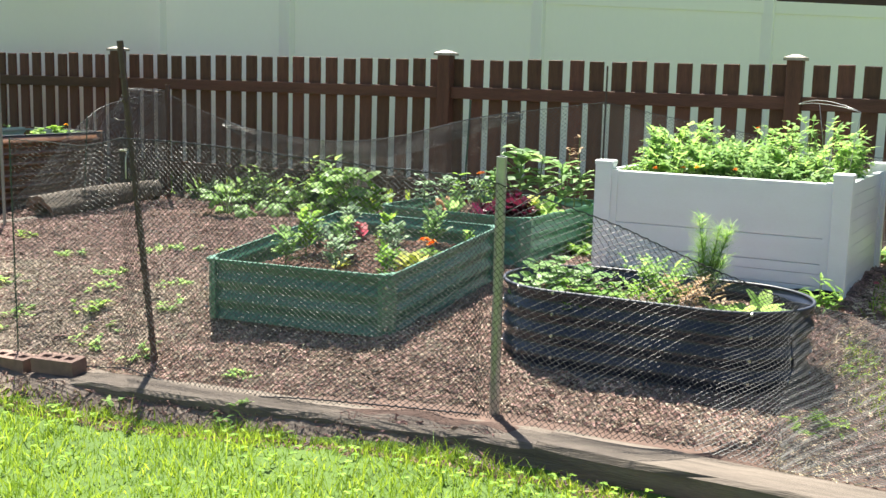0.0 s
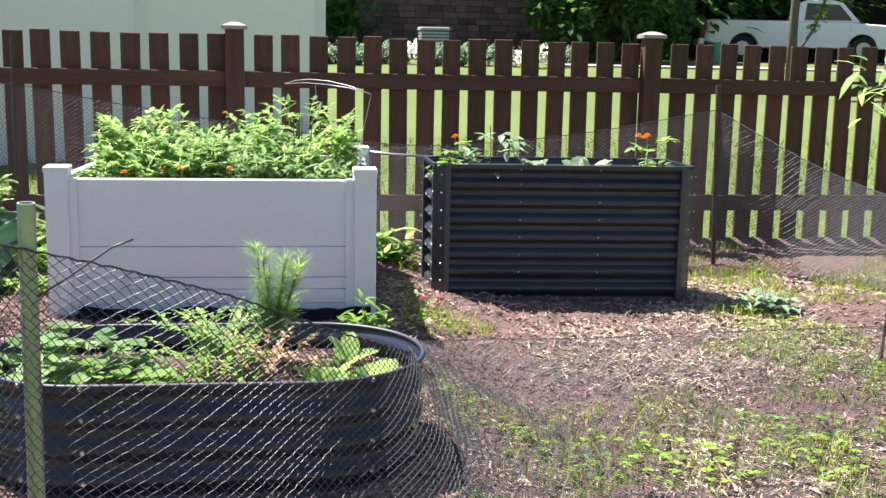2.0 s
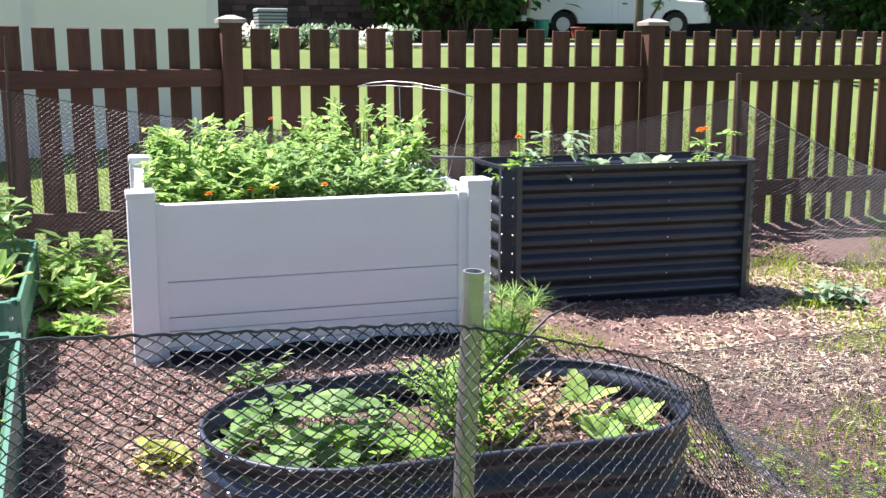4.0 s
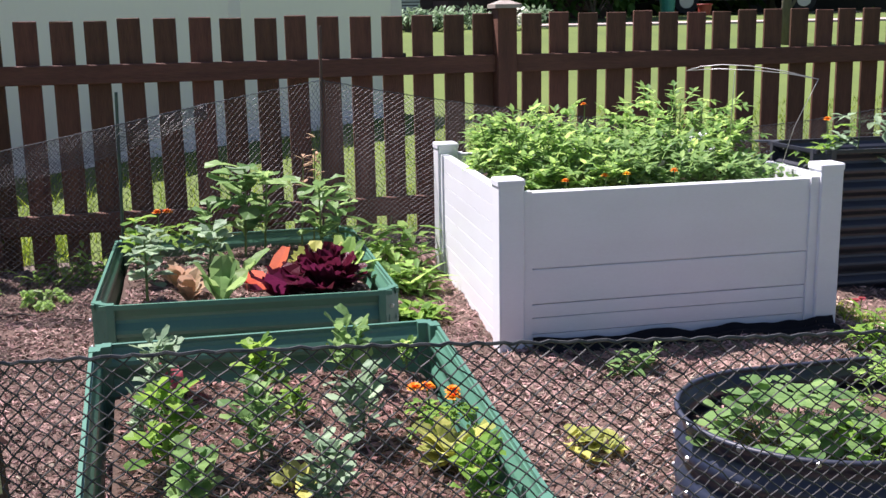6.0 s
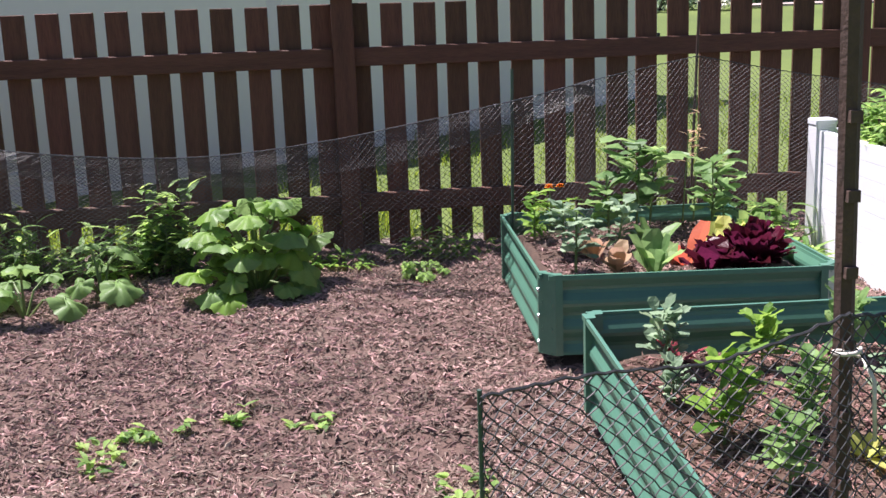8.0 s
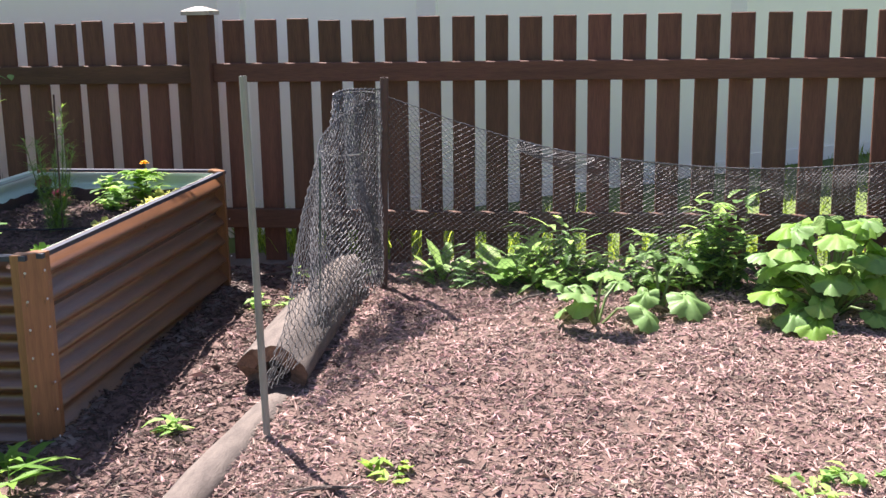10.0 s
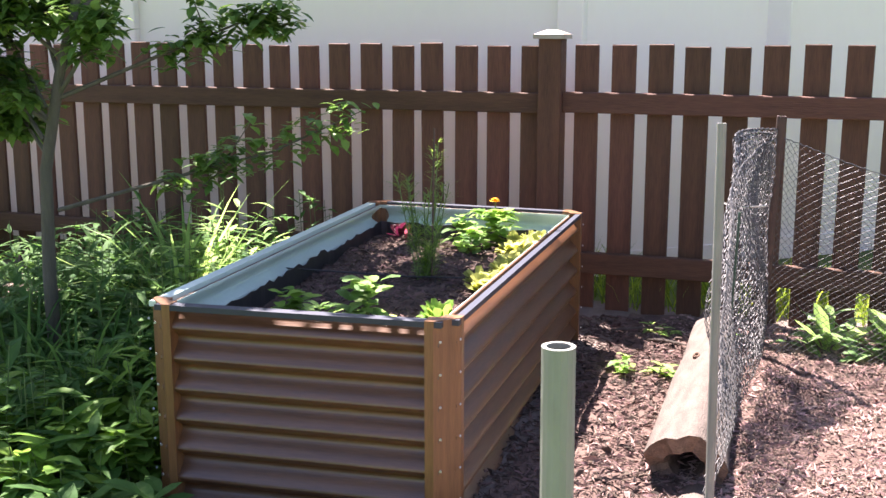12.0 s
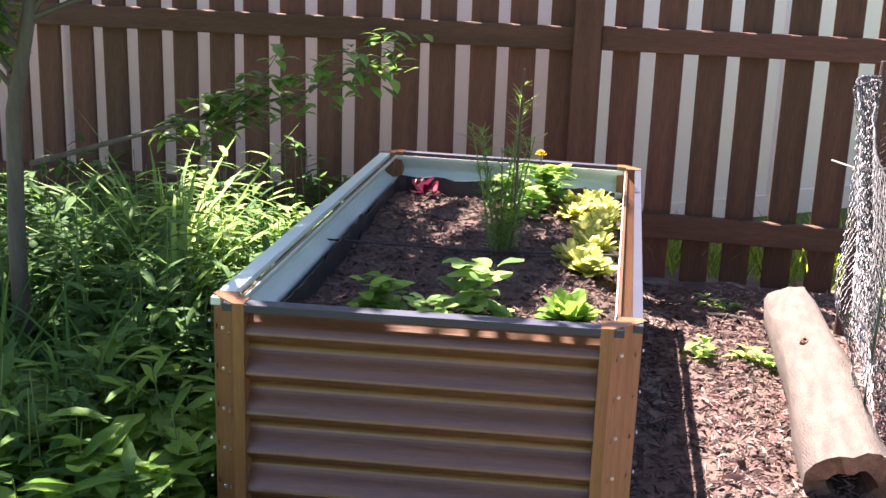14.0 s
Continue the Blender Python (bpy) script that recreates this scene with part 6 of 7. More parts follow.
# willowy weeds and strap leaves behind the brown bed, coloured bright for a sun patch
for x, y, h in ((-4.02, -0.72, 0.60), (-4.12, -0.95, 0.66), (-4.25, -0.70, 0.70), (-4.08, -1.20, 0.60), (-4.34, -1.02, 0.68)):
    weed_clump(x, y, 0.17, h, 46, "leaf_bright", "willow-leaved weeds beside the brown bed, coloured bright as if sunlit", L=0.12, W=0.02, dy=1.0, tall=3)
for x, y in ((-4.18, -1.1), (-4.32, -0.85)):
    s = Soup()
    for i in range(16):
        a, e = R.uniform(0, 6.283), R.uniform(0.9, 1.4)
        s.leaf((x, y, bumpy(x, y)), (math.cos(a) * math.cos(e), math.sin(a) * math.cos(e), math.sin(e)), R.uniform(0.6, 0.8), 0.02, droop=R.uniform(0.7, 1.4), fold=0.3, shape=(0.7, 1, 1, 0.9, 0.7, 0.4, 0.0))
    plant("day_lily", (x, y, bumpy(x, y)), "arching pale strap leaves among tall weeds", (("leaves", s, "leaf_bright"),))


# ---- sapling with a twiggy crown ----
def foliage_on(s, path, n, L, W, rnd, shape=(0.35, 1.0, 0.75, 0.0), spread=0.06):
    for i in range(n):
        t = rnd.random()
        k = min(int(t * (len(path) - 1)), len(path) - 2)
        p = path[k].lerp(path[k + 1], t * (len(path) - 1) - k)
        a = rnd.uniform(0, 6.283)
        b = p + Vector((rnd.uniform(-1, 1), rnd.uniform(-1, 1), rnd.uniform(-1, 1))) * spread
        s.leaf(b, (math.cos(a), math.sin(a), rnd.uniform(-0.5, 0.6)), L * rnd.uniform(0.6, 1.2), W * rnd.uniform(0.7, 1.2), droop=rnd.uniform(0.2, 0.9), fold=0.2, shape=shape)


def sapling(name, base, trunk, limbs, radius, label, leaf_mat, leaves, L, W, seed, twigs=5):
    rnd = random.Random(seed)
    tree = thing(name, base, label, "tree")
    tr = [Vector(p) for p in trunk]
    s = Soup()
    s.tube(tr, [radius * (1 - 0.75 * i / (len(tr) - 1)) for i in range(len(tr))], 9)
    part("trunk", s, "bark", tree, smooth=True)
    lf = Soup()
    for path, n in limbs:
        path = [Vector(p) for p in path]
        b = Soup()
        b.tube(path, [radius * 0.32 * (1 - 0.8 * i / (len(path) - 1)) for i in range(len(path))], 6)
        foliage_on(lf, path[1:] if len(path) > 2 else path, n, L, W, rnd)
        for k in range(twigs):
            t = rnd.uniform(0.25, 0.95)
            i = min(int(t * (len(path) - 1)), len(path) - 2)
            p = path[i].lerp(path[i + 1], t * (len(path) - 1) - i)
            q = p + Vector((rnd.uniform(-1, 1), rnd.uniform(-1, 1), rnd.uniform(-0.4, 0.8))).normalized() * rnd.uniform(0.08, 0.2)
            b.tube([p, q], [radius * 0.12, radius * 0.05], 4)
            foliage_on(lf, [p, q], max(4, n // 9), L, W, rnd, spread=0.03)
        part("limb", b, "bark", tree)
    part("crown", lf, leaf_mat, tree)


def crown_limbs(trunk_top, n, reach, lo, hi, leaves, seed):
    rnd = random.Random(seed)
    out = []
    for i in range(n):
        a = 6.283 * i / n + rnd.uniform(-0.4, 0.4)
        z = rnd.uniform(lo, hi)
        st = Vector((trunk_top[0], trunk_top[1], z))
        r = reach * rnd.uniform(0.5, 1.0)
        out.append(([st, st + Vector((math.cos(a) * r * 0.5, math.sin(a) * r * 0.5, r * 0.25)), st + Vector((math.cos(a) * r, math.sin(a) * r, r * rnd.uniform(0.1, 0.5)))], leaves))
    return out


def shade_limbs(n):
    """High unseen limbs, added to shade the wild growth and the brown bed."""
    rnd = random.Random(15)
    out = []
    for i in range(n):
        z = rnd.uniform(1.5, 2.9)
        st = Vector((-4.17, -1.47, z))
        e = Vector((rnd.uniform(-6.6, -4.5), rnd.uniform(-1.3, 1.2), z + rnd.uniform(0.5, 1.1)))
        out.append(([st, st.lerp(e, 0.5) + Vector((0, 0, 0.15)), e], 500))
    for i in range(10):
        z = rnd.uniform(1.8, 2.5)
        st = Vector((-4.14, -1.45, z))
        e = Vector((rnd.uniform(-4.2, -3.7), rnd.uniform(-1.3, 0.3), z + rnd.uniform(0.2, 0.6)))
        out.append(([st, st.lerp(e, 0.5) + Vector((0, 0, 0.12)), e], 300))
    return out


sapling("plum_sapling", (-4.37, -1.58, -0.05),
        [(-4.37, -1.58, -0.08), (-4.375, -1.58, 0.4), (-4.36, -1.58, 0.75), (-4.30, -1.56, 1.05), (-4.22, -1.53, 1.35), (-4.16, -1.5, 1.8), (-4.12, -1.45, 2.6), (-4.1, -1.4, 3.8)],
        [([(-4.33, -1.57, 0.62), (-4.0, -1.40, 0.72), (-3.72, -1.22, 0.80), (-3.47, -1.05, 0.93)], 230),
         ([(-4.31, -1.57, 0.98), (-4.05, -1.35, 1.12), (-3.85, -1.2, 1.22), (-3.72, -1.1, 1.24)], 330),
         ([(-4.36, -1.58, 0.85), (-4.6, -1.45, 1.02), (-4.85, -1.35, 1.05)], 420),
         ([(-4.33, -1.57, 0.9), (-4.55, -1.75, 1.1), (-4.7, -1.9, 1.2)], 400),
         ([(-4.28, -1.55, 1.1), (-4.45, -1.3, 1.25), (-4.6, -1.15, 1.3)], 420), ([(-4.35, -1.57, 0.95), (-4.55, -1.5, 1.2), (-4.62, -1.55, 1.35)], 400), ([(-4.3, -1.56, 1.05), (-4.42, -1.5, 1.3), (-4.5, -1.45, 1.6)], 500), ([(-4.25, -1.54, 1.2), (-4.35, -1.4, 1.4), (-4.6, -1.3, 1.55)], 500), ([(-4.25, -1.54, 1.25), (-4.2, -1.35, 1.35), (-4.1, -1.2, 1.5)], 300), ([(-4.33, -1.57, 0.9), (-4.45, -1.62, 1.05), (-4.6, -1.7, 1.1)], 420), ([(-4.3, -1.56, 1.0), (-4.15, -1.6, 1.15), (-4.05, -1.65, 1.25)], 260), ([(-4.35, -1.58, 0.8), (-4.5, -1.5, 0.9), (-4.7, -1.45, 0.92)], 420), ([(-4.28, -1.55, 1.1), (-4.4, -1.65, 1.25), (-4.5, -1.7, 1.35)], 450)] + crown_limbs((-4.2, -1.5), 5, 0.9, 1.5, 2.0, 60, 5) + shade_limbs(22),
        0.025, "slender young plum tree with drooping leafy branches", "leaf_tree", 100, 0.058, 0.03, 7)
sapling("locust_sapling", (4.75, -4.35, -0.2),
        [(4.75, -4.35, -0.25), (4.7, -4.33, 0.6), (4.62, -4.3, 1.2), (4.6, -4.25, 2.2)],
        [([(4.66, -4.32, 0.95), (4.2, -4.22, 1.08), (3.9, -4.16, 1.06), (3.70, -4.13, 0.99)], 110),
         ([(4.66, -4.3, 1.1), (4.3, -4.1, 1.12), (4.12, -3.95, 1.02)], 90),
         ([(4.7, -4.33, 0.7), (4.25, -4.1, 0.75), (3.87, -3.98, 0.64)], 90)],
        0.02, "thin sapling with light green drooping twigs", "leaf_bright", 90, 0.06, 0.016, 9)


# ---- lawn in front ----
def lawn(name, region, count, hgt, width, mat, label, seed, edge=None):
    rnd = random.Random(seed)
    vs, fs = [], []
    while len(fs) < count * 2:
        x, y = rnd.uniform(region[0], region[1]), rnd.uniform(region[2], region[3])
        if edge and not edge(x, y, rnd):
            continue
        z = bumpy(x, y) - 0.005
        dens = noise.noise((x * 2.5, y * 2.5, 4.0))
        h = hgt * rnd.uniform(0.5, 1.3) * (1 + 0.8 * dens)
        a = rnd.uniform(0, 6.283)
        w = width * rnd.uniform(0.6, 1.2)
        lx, ly = rnd.gauss(0, 0.5) * h, rnd.gauss(0, 0.5) * h
        ca, sa = math.cos(a) * w, math.sin(a) * w
        k = len(vs)
        vs += [(x - ca, y - sa, z), (x + ca, y + sa, z), (x + ca * 0.8 + lx * 0.4, y + sa * 0.8 + ly * 0.4, z + h * 0.6), (x - ca * 0.8 + lx * 0.4, y - sa * 0.8 + ly * 0.4, z + h * 0.6), (x + lx, y + ly, z + h)]
        fs += [(k, k + 1, k + 2, k + 3), (k + 3, k + 2, k + 4)]
    me = bpy.data.meshes.new(name)
    me.from_pydata(vs, [], fs)
    me.materials.append(M[mat])
    return tagged(new(name, me), label, "grass", kind="stuff")


def front_edge(x, y, rnd):
    return y < -4.07 - 0.035 * max(x - 0.4, 0) - 0.04 * rnd.random() and rnd.random() < smoothstep(4.06, 4.2, -y) + 0.3


lawn("grass", (-2.6, 5.6, -7.4, -4.1), 110000, 0.045, 0.0022, "blade", "short bright green lawn grass with clover", 3, front_edge)


def patchy(x, y, rnd):
    n = noise.noise((x * 1.1, y * 1.1, 8.0)) + 0.35 * noise.noise((x * 4, y * 4, 1.0))
    if 3.3 < x < 4.5 and -1.45 < y < -0.85:
        return False
    return n + 0.35 * smoothstep(3.2, 5.0, x) > 0.22


lawn("grass", (3.1, 6.8, -4.05, -0.15), 15000, 0.05, 0.0022, "blade", "thin patchy grass growing through the mulch", 5, patchy)
lawn("grass", (-0.4, 9.5, 0.12, 5.5), 16000, 0.06, 0.004, "blade_far", "lawn grass beyond the picket fence", 6)
lawn("grass", (-3.0, 0.3, 0.06, 0.5), 1500, 0.16, 0.004, "blade", "longer grass between the two fences", 7)


def clover(name, region, count, size, seed, label, edge):
    rnd = random.Random(seed)
    s = Soup()
    while len(s.f) < count * 6:
        x, y = rnd.uniform(region[0], region[1]), rnd.uniform(region[2], region[3])
        if not edge(x, y, rnd) or noise.noise((x * 2, y * 2, 6.0)) < 0.0:
            continue
        z = bumpy(x, y) + rnd.uniform(0.015, 0.045)
        a0 = rnd.uniform(0, 6.283)
        for k in range(3):
            a = a0 + 2.094 * k
            s.leaf((x, y, z), (math.cos(a), math.sin(a), 0.2), size, size * 0.9, droop=0.3, fold=0.1, shape=(0.3, 1.0, 0.7))
            s.f = s.f
    return whole(name, s, "clover", label, "clover", kind="stuff")


clover("clover", (-1.5, 5.0, -6.6, -4.15), 2400, 0.013, 11, "round clover leaves spread through the lawn", front_edge)
clover("clover", (3.1, 6.4, -3.9, -1.4), 1700, 0.016, 12, "yellow-green clover patches in the thin grass", patchy)

# ---- far side of the lawn: house, shrubs, vehicle ----
def far_house():
    house = thing("brick_house", (8.0, 23.0, height(8, 23)), "dark brick house wall in deep shade", "house")
    s = Soup()
    s.box(-4.0, 12.4, 23.0, 23.3, height(8, 23) - 0.3, 5.2)
    part("wall", s, "bricks_far", house)
    s = Soup()
    s.add([(-4.6, 22.2, 5.0), (13.0, 22.2, 5.0), (13.0, 28.0, 8.2), (-4.6, 28.0, 8.2), (-4.6, 22.2, 5.2), (13.0, 22.2, 5.2), (13.0, 28.0, 8.4), (-4.6, 28.0, 8.4)],
          [(0, 3, 2, 1), (4, 5, 6, 7), (0, 1, 5, 4), (1, 2, 6, 5), (2, 3, 7, 6), (3, 0, 4, 7)])
    part("roof", s, "black", house)
    rnd = random.Random(2)
    s = Soup()
    for row in range(22):
        z = height(8, 23) - 0.1 + row * 0.16
        x = 3.0 + (row % 2) * 0.2
        while x < 12.2:
            w = rnd.uniform(0.28, 0.5)
            d = rnd.uniform(0.004, 0.03)
            s.box(x, x + w - 0.02, 22.98 - d, 23.01, z, z + 0.14)
            x += w
    part("stone_course", s, surface("far_stone", (0.12, 0.08, 0.066), (0.05, 0.035, 0.03), rough=0.95, scale=3, fine=25, bump=0.4, by="island", spread=0.5), house, "rough dark stone facing")
    # Solid black sheet: the garage opening's shade is put into its colour.
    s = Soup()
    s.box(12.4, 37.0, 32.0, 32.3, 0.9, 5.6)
    part("garage_wall", s, "black", house, "solid black sheet standing in for a shaded garage opening")


far_house()


def condenser():
    x, y = 6.0, 19.0
    z = height(x, y)
    unit = thing("air_conditioner", (x, y, z), "grey boxy outdoor air conditioner by the far house", "appliance")
    s = Soup()
    s.box(x - 0.33, x + 0.33, y - 0.33, y + 0.33, z, z + 0.06)
    part("base_pad", s, "drive", unit)
    for k in range(9):
        s = Soup()
        s.box(x - 0.31, x + 0.31, y - 0.32, y + 0.32, z + 0.08 + k * 0.07, z + 0.125 + k * 0.07)
        part("louvre", s, "ac", unit)
    s = Soup()
    s.box(x - 0.29, x + 0.29, y - 0.3, y + 0.3, z + 0.06, z + 0.72)
    part("core", s, "black", unit)
    s = Soup()
    s.box(x - 0.33, x + 0.33, y - 0.33, y + 0.33, z + 0.72, z + 0.79, 0.02)
    part("top", s, "ac", unit)


condenser()


def shrub(x, y, rx, ry, h, n, mat, label, L=0.16, W=0.08, seed=0, name="shrub", z=None):
    rnd = random.Random(seed + int(x * 10))
    z0 = height(x, y) if z is None else z
    s, st = Soup(), Soup()
    blobs = [(rnd.uniform(-0.7, 0.7) * rx, rnd.uniform(-0.7, 0.7) * ry, h * rnd.uniform(0.3, 0.85), rnd.uniform(0.35, 0.6)) for _ in range(9)]
    for i in range(n):
        bx, by, bz, br = blobs[i % 9]
        v = Vector((rnd.gauss(0, 1), rnd.gauss(0, 1), rnd.gauss(0, 1))).normalized() * br * rnd.uniform(0.7, 1.05)
        p = Vector((x + bx + v.x * rx, y + by + v.y * ry, max(z0 + 0.02, z0 + bz + v.z * h * 0.55)))
        s.leaf(p, (v.x + rnd.uniform(-0.5, 0.5), v.y + rnd.uniform(-0.5, 0.5), v.z + rnd.uniform(-0.3, 0.7)), L * rnd.uniform(0.6, 1.3), W * rnd.uniform(0.7, 1.3), droop=0.5, shape=(0.3, 1.0, 0.8, 0.0))
    for bx, by, bz, br in blobs:
        st.tube([(x, y, z0 - 0.05), (x + bx, y + by, z0 + bz)], [0.03, 0.01], 5)
    plant(name, (x, y, z0), label, (("leaves", s, mat), ("branch_wood", st, "bark")), "shrub")


for k, (x, y, rx, h, n) in enumerate(((9.8, 21.4, 1.1, 2.6, 1500), (11.6, 21.8, 1.3, 3.0, 1700), (12.7, 23.4, 1.0, 2.4, 1300), (14.6, 30.0, 1.6, 3.6, 1300), (25.2, 28.5, 2.2, 4.5, 2200), (28.0, 26.0, 2.4, 5.0, 2200), (31.0, 23.5, 2.4, 5.0, 2000), (4.0, 22.2, 1.0, 1.6, 700), (33.5, 20.0, 2.4, 5.0, 1800), (26.8, 24.8, 1.5, 2.2, 1200), (36, 16, 2.6, 5, 1200))):
    shrub(x, y, rx, 0.8 * rx, h, n, "leaf_deep", "large dark evergreen shrub in front of the far house", L=0.14 * rx + 0.1, W=0.08 * rx + 0.05, seed=k)
for k in range(12):
    x = 2.6 + k * 0.55
    shrub(x, 18.4 + 0.4 * math.sin(k * 1.7), 0.42, 0.4, 0.42, 260, "petal_w" if k % 5 == 0 else "leaf_grey", "pale variegated border plant along the far lawn", L=0.12, W=0.06, seed=40 + k, name="border_plant")

# street tree
z = height(11.5, 12.5)
rnd = random.Random(6)
sapling("street_tree", (11.5, 12.5, z), [(11.5, 12.5, z - 0.1), (11.48, 12.5, z + 1.0), (11.5, 12.5, z + 2.2), (11.6, 12.6, z + 4.0), (11.5, 12.5, z + 6.5)],
        [([(11.5, 12.5, z + 0.55), (11.85, 12.45, z + 1.1), (12.1, 12.4, z + 1.9), (12.4, 12.3, z + 3.4)], 60)] +
        crown_limbs((11.55, 12.55), 14, 2.6, z + 2.6, z + 5.5, 170, 8), 0.10, "slim street tree forking low on the far lawn", "leaf", 100, 0.16, 0.09, 12, 8)


def far_tree(x, y, h, r, n, seed, label):
    rnd = random.Random(seed)
    z0 = height(x, y)
    tree = thing("far_tree", (x, y, z0), label, "tree")
    s = Soup()
    s.tube([(x, y, z0 - 0.2), (x + 0.2, y, z0 + h * 0.3), (x, y, z0 + h * 0.85)], [0.3, 0.22, 0.06], 9)
    part("trunk", s, "bark", tree)
    lf = Soup()
    for k in range(9):
        a = rnd.uniform(0, 6.283)
        e = Vector((x + math.cos(a) * r * 0.8, y + math.sin(a) * r * 0.8, z0 + h * rnd.uniform(0.12, 0.95)))
        st = Vector((x, y, z0 + h * rnd.uniform(0.1, 0.6)))
        b = Soup()
        b.tube([st, st.lerp(e, 0.5) + Vector((0, 0, 0.3)), e], [0.1, 0.06, 0.02], 5)
        part("limb", b, "bark", tree)
        for i in range(n // 9):
            v = Vector((rnd.gauss(0, 1), rnd.gauss(0, 1), rnd.gauss(0, 0.8))).normalized() * r * 0.55 * rnd.uniform(0.6, 1.1)
            p = st.lerp(e, rnd.uniform(0.45, 1.1)) + v
            lf.leaf(p, (v.x + rnd.uniform(-1, 1), v.y + rnd.uniform(-1, 1), rnd.uniform(-0.8, 0.5)), 0.5 * rnd.uniform(0.6, 1.3), 0.32, droop=0.5, shape=(0.4, 1.0, 0.0))
    part("crown", lf, "leaf_deep", tree)


for k, (x, y, h, r) in enumerate(((-2, 31, 10, 3.5), (3.5, 33, 11, 3.8), (9, 32, 10, 3.6), (15, 31, 11, 4.0), (21, 29, 11, 4.0), (27, 27, 10, 3.8), (33, 22, 10, 3.6), (36, 15, 10, 3.6), (-8, 27, 9, 3.4), (-14, 22, 9, 3.4))):
    far_tree(x, y, h, r, 2600, k, "tall leafy shade tree beyond the far house")


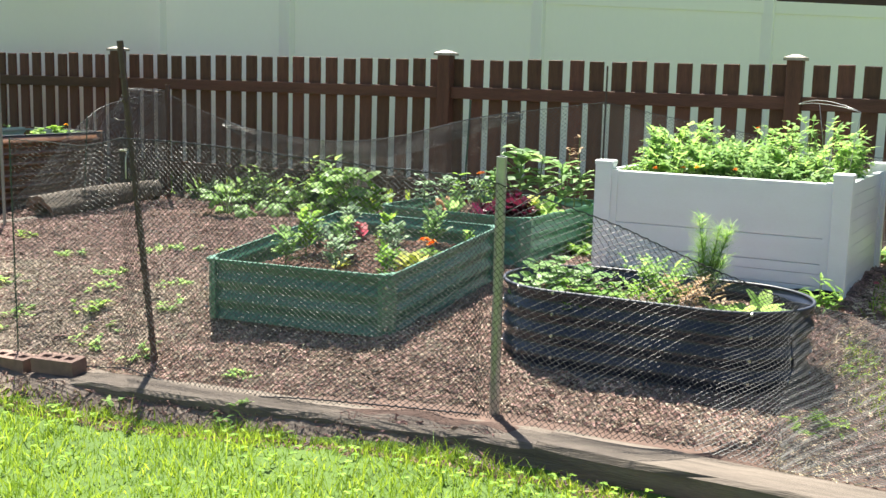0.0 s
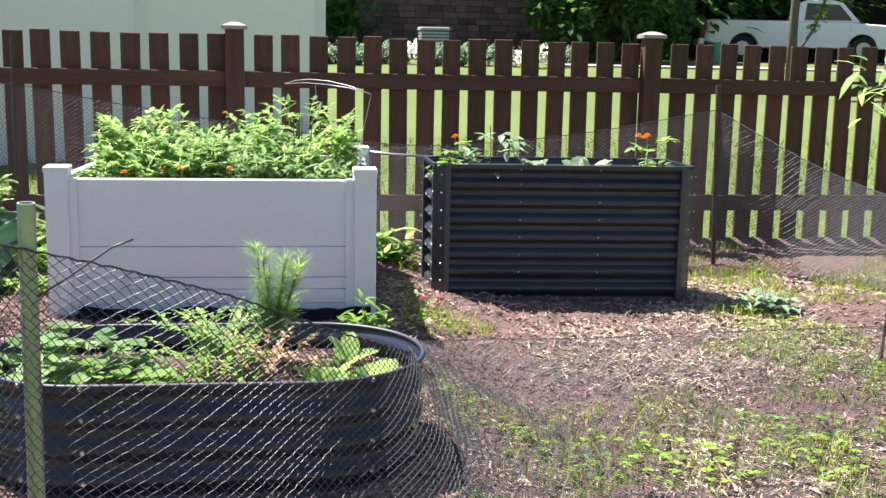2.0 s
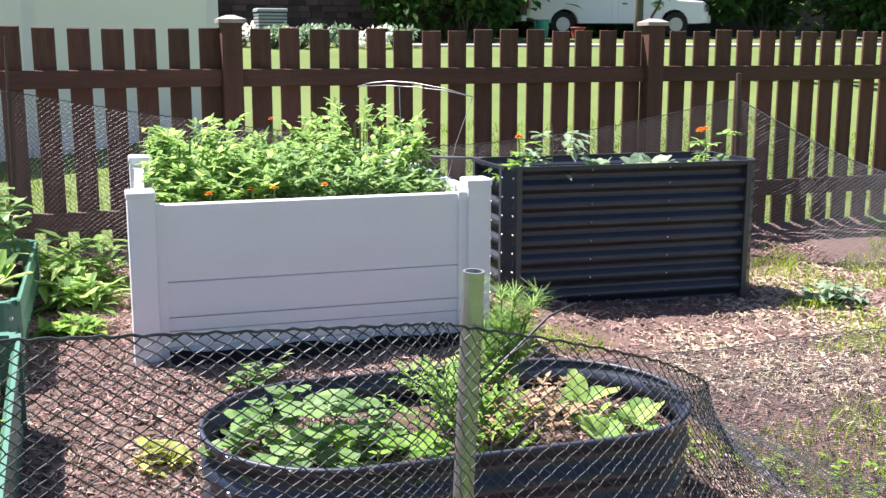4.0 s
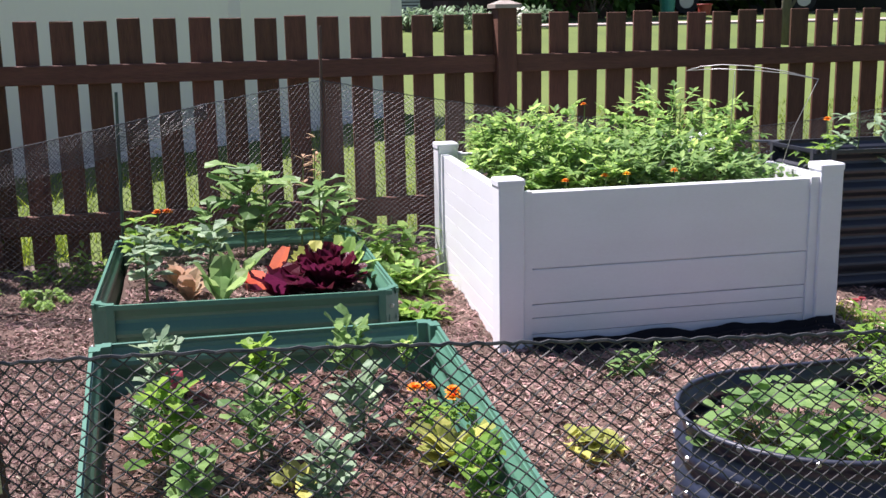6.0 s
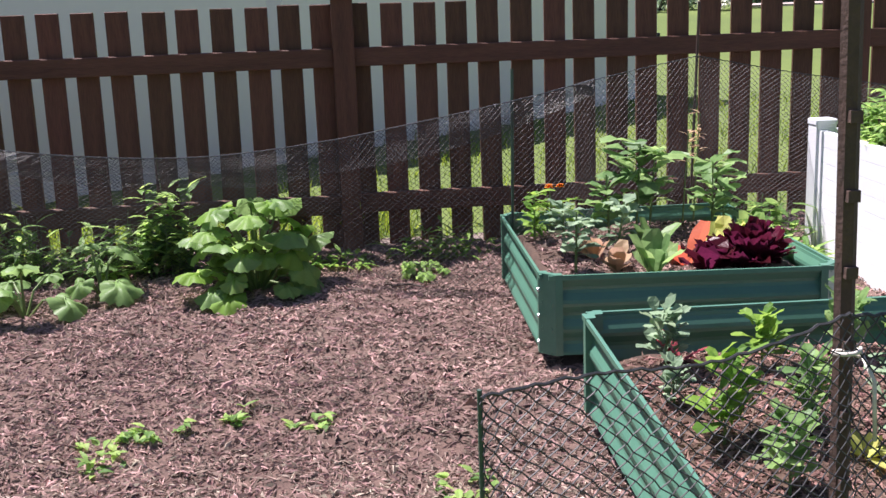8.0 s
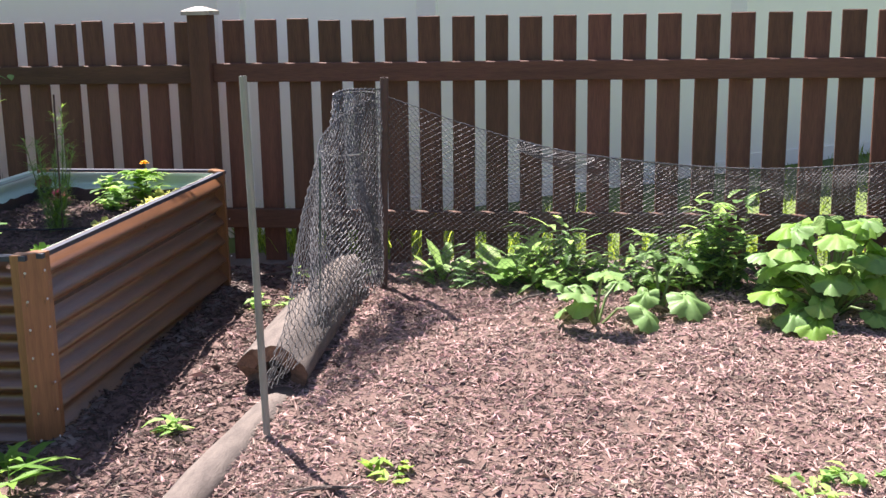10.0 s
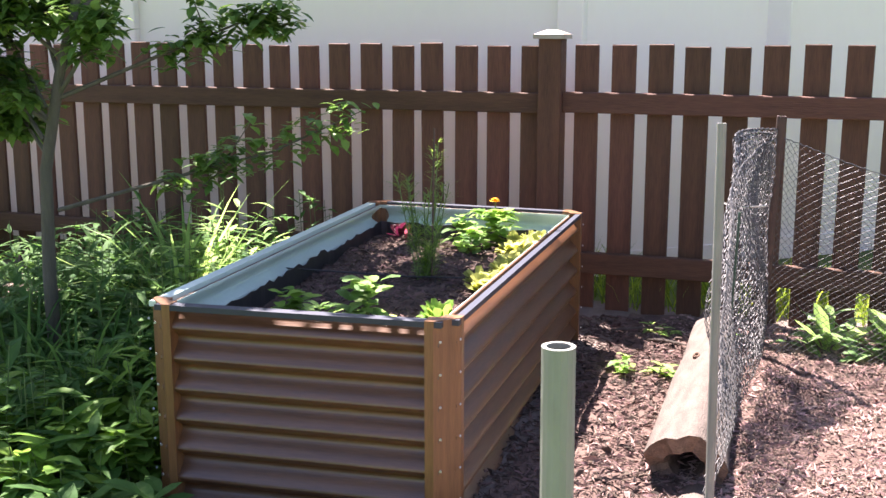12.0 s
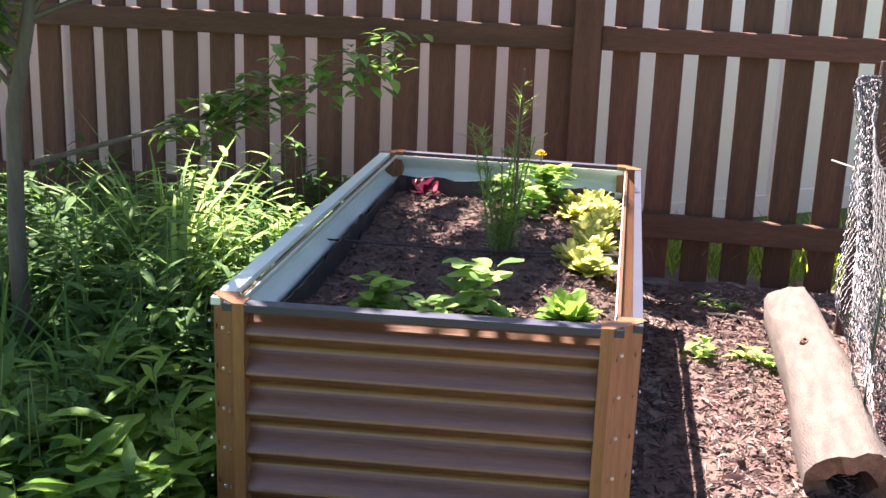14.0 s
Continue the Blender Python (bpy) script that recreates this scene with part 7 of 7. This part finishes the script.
# parked pickup
def pickup():
    z = height(19, 27.2) + 0.03
    truck = thing("pickup_truck", (18.6, 27.2, z), "white pickup truck parked on the far driveway", "truck")

    def ex(s, prof, y0, y1, inset=0.06):
        """A side outline stretched across the width, with softened edges."""
        n = len(prof)
        cx, cz = sum(p[0] for p in prof) / n, sum(p[1] for p in prof) / n
        rows = ((y0, 1), (y0 + inset, 0), (y1 - inset, 0), (y1, 1))
        rows = [(y0, 0.03), (y0 + inset, 0.0), (y1 - inset, 0.0), (y1, 0.03)]
        for y, t in rows:
            s.v += [(p[0] + (cx - p[0]) * t, y, p[1] + (cz - p[1]) * t * 2) for p in prof]
        for r in range(3):
            s.f += [(r * n + i, (r + 1) * n + i, (r + 1) * n + (i + 1) % n, r * n + (i + 1) % n) for i in range(n)]
        s.f += [tuple(range(n)), tuple(3 * n + i for i in range(n - 1, -1, -1))]
    arch = lambda cx, r: [(cx + r * math.cos(a), 0.42 + r * math.sin(a)) for a in np.linspace(0, math.pi, 9)]
    body = [(2.9, 0.45), (2.9, 0.95), (2.75, 1.12), (1.55, 1.2), (1.5, 1.22), (-2.75, 1.26), (-2.85, 1.2), (-2.9, 0.6), (-2.5, 0.5)]
    low = arch(-1.75, 0.46)[::-1] + [(-1.2, 0.42), (1.2, 0.42)] + arch(1.85, 0.46)[::-1] + [(2.5, 0.42)]
    parts = []
    s = Soup()
    ex(s, body + [(-2.35, 0.45)] + low, -0.95, 0.95)
    parts.append(("body", s, "truck", ""))
    s = Soup()
    ex(s, [(1.75, 1.2), (1.2, 1.80), (0.9, 1.88), (0.15, 1.88), (-0.08, 1.80), (-0.18, 1.22)], -0.84, 0.84)
    parts.append(("cab", s, "truck", ""))
    for y in (-0.852, 0.822):
        s = Soup()
        s.add([(p[0], y + o, p[1]) for o in (0, 0.03) for p in ((1.5, 1.27), (1.08, 1.74), (0.12, 1.78), (0.08, 1.27))], [(0, 1, 2, 3), (7, 6, 5, 4), (0, 4, 5, 1), (1, 5, 6, 2), (2, 6, 7, 3), (3, 7, 4, 0)])
        parts.append(("side_window", s, "glass_dark", "dark tinted side window"))
        s = Soup()
        s.box(-2.93, -2.84, y * 1.08 - 0.03, y * 1.08 + 0.03, 0.9, 1.2, 0.01)
        parts.append(("tail_light", s, "red", "red tail light"))
    s = Soup()
    s.box(2.86, 3.0, -0.9, 0.9, 0.45, 0.7, 0.03)
    parts.append(("front_bumper", s, "steel", "chrome bumper"))
    s = Soup()
    s.box(2.82, 2.93, -0.6, 0.6, 0.72, 1.02, 0.02)
    parts.append(("grille", s, "black", "black grille"))
    for y in (-0.82, 0.82):
        s = Soup()
        s.box(2.72, 2.92, y - 0.13, y + 0.13, 0.8, 1.02, 0.02)
        parts.append(("headlight", s, "glass_dark", "dark headlight"))
    s = Soup()
    s.box(-3.08, -2.9, -0.92, 0.92, 0.5, 0.68, 0.03)
    parts.append(("rear_bumper", s, "truck", ""))
    for x in (0.0, 1.42, -0.2):
        s = Soup()
        s.box(x, x + 0.007, -0.952, -0.945, 0.5, 1.18)
        parts.append(("door_seam", s, "steel", ""))
    s = Soup()
    s.box(0.12, 0.28, -0.985, -0.95, 1.02, 1.06, 0.005)
    parts.append(("door_handle", s, "black", ""))
    turn = Matrix.Translation((18.6, 27.2, z + 0.03)) @ Matrix.Rotation(radians(-16), 4, "Z") @ Matrix.Translation((0, 0, -0.03))
    for nm, s, m, lb in parts:
        s.v = [tuple(turn @ Vector(p)) for p in s.v]
        part(nm, s, m, truck, lb)
    for x in (-1.75, 1.85):
        for y in (-0.86, 0.86):
            s, r = Soup(), Soup()
            s.tube([turn @ Vector((x, y - 0.12, 0.40)), turn @ Vector((x, y + 0.12, 0.40))], 0.385, 20)
            w = part("tyre", s, "tyre", truck)
            r.tube([turn @ Vector((x, y - 0.13, 0.40)), turn @ Vector((x, y + 0.13, 0.40))], 0.22, 14)
            part("rim", r, "steel", w)
    return truck


pickup()


def bin_at(x, y, r, h, mat, label, name):
    z = height(x, y) + 0.03
    b = thing(name, (x, y, z), label, "bin")
    s = Soup()
    s.tube([(x, y, z), (x, y, z + h)], [r * 0.85, r], 16, 0.9)
    part("tub", s, mat, b)
    s = Soup()
    ring = [(x + r * 1.05 * math.cos(a), y + r * 1.05 * math.sin(a), z + h) for a in np.linspace(0, 6.283, 17)]
    s.tube(ring, 0.02, 5, caps=False)
    part("rim", s, mat, b)


bin_at(14.6, 23.8, 0.22, 0.5, "teal", "teal plastic tub on the far driveway", "plastic_tub")
bin_at(15.8, 23.9, 0.2, 0.3, "red", "low red tub on the far driveway", "plastic_tub")
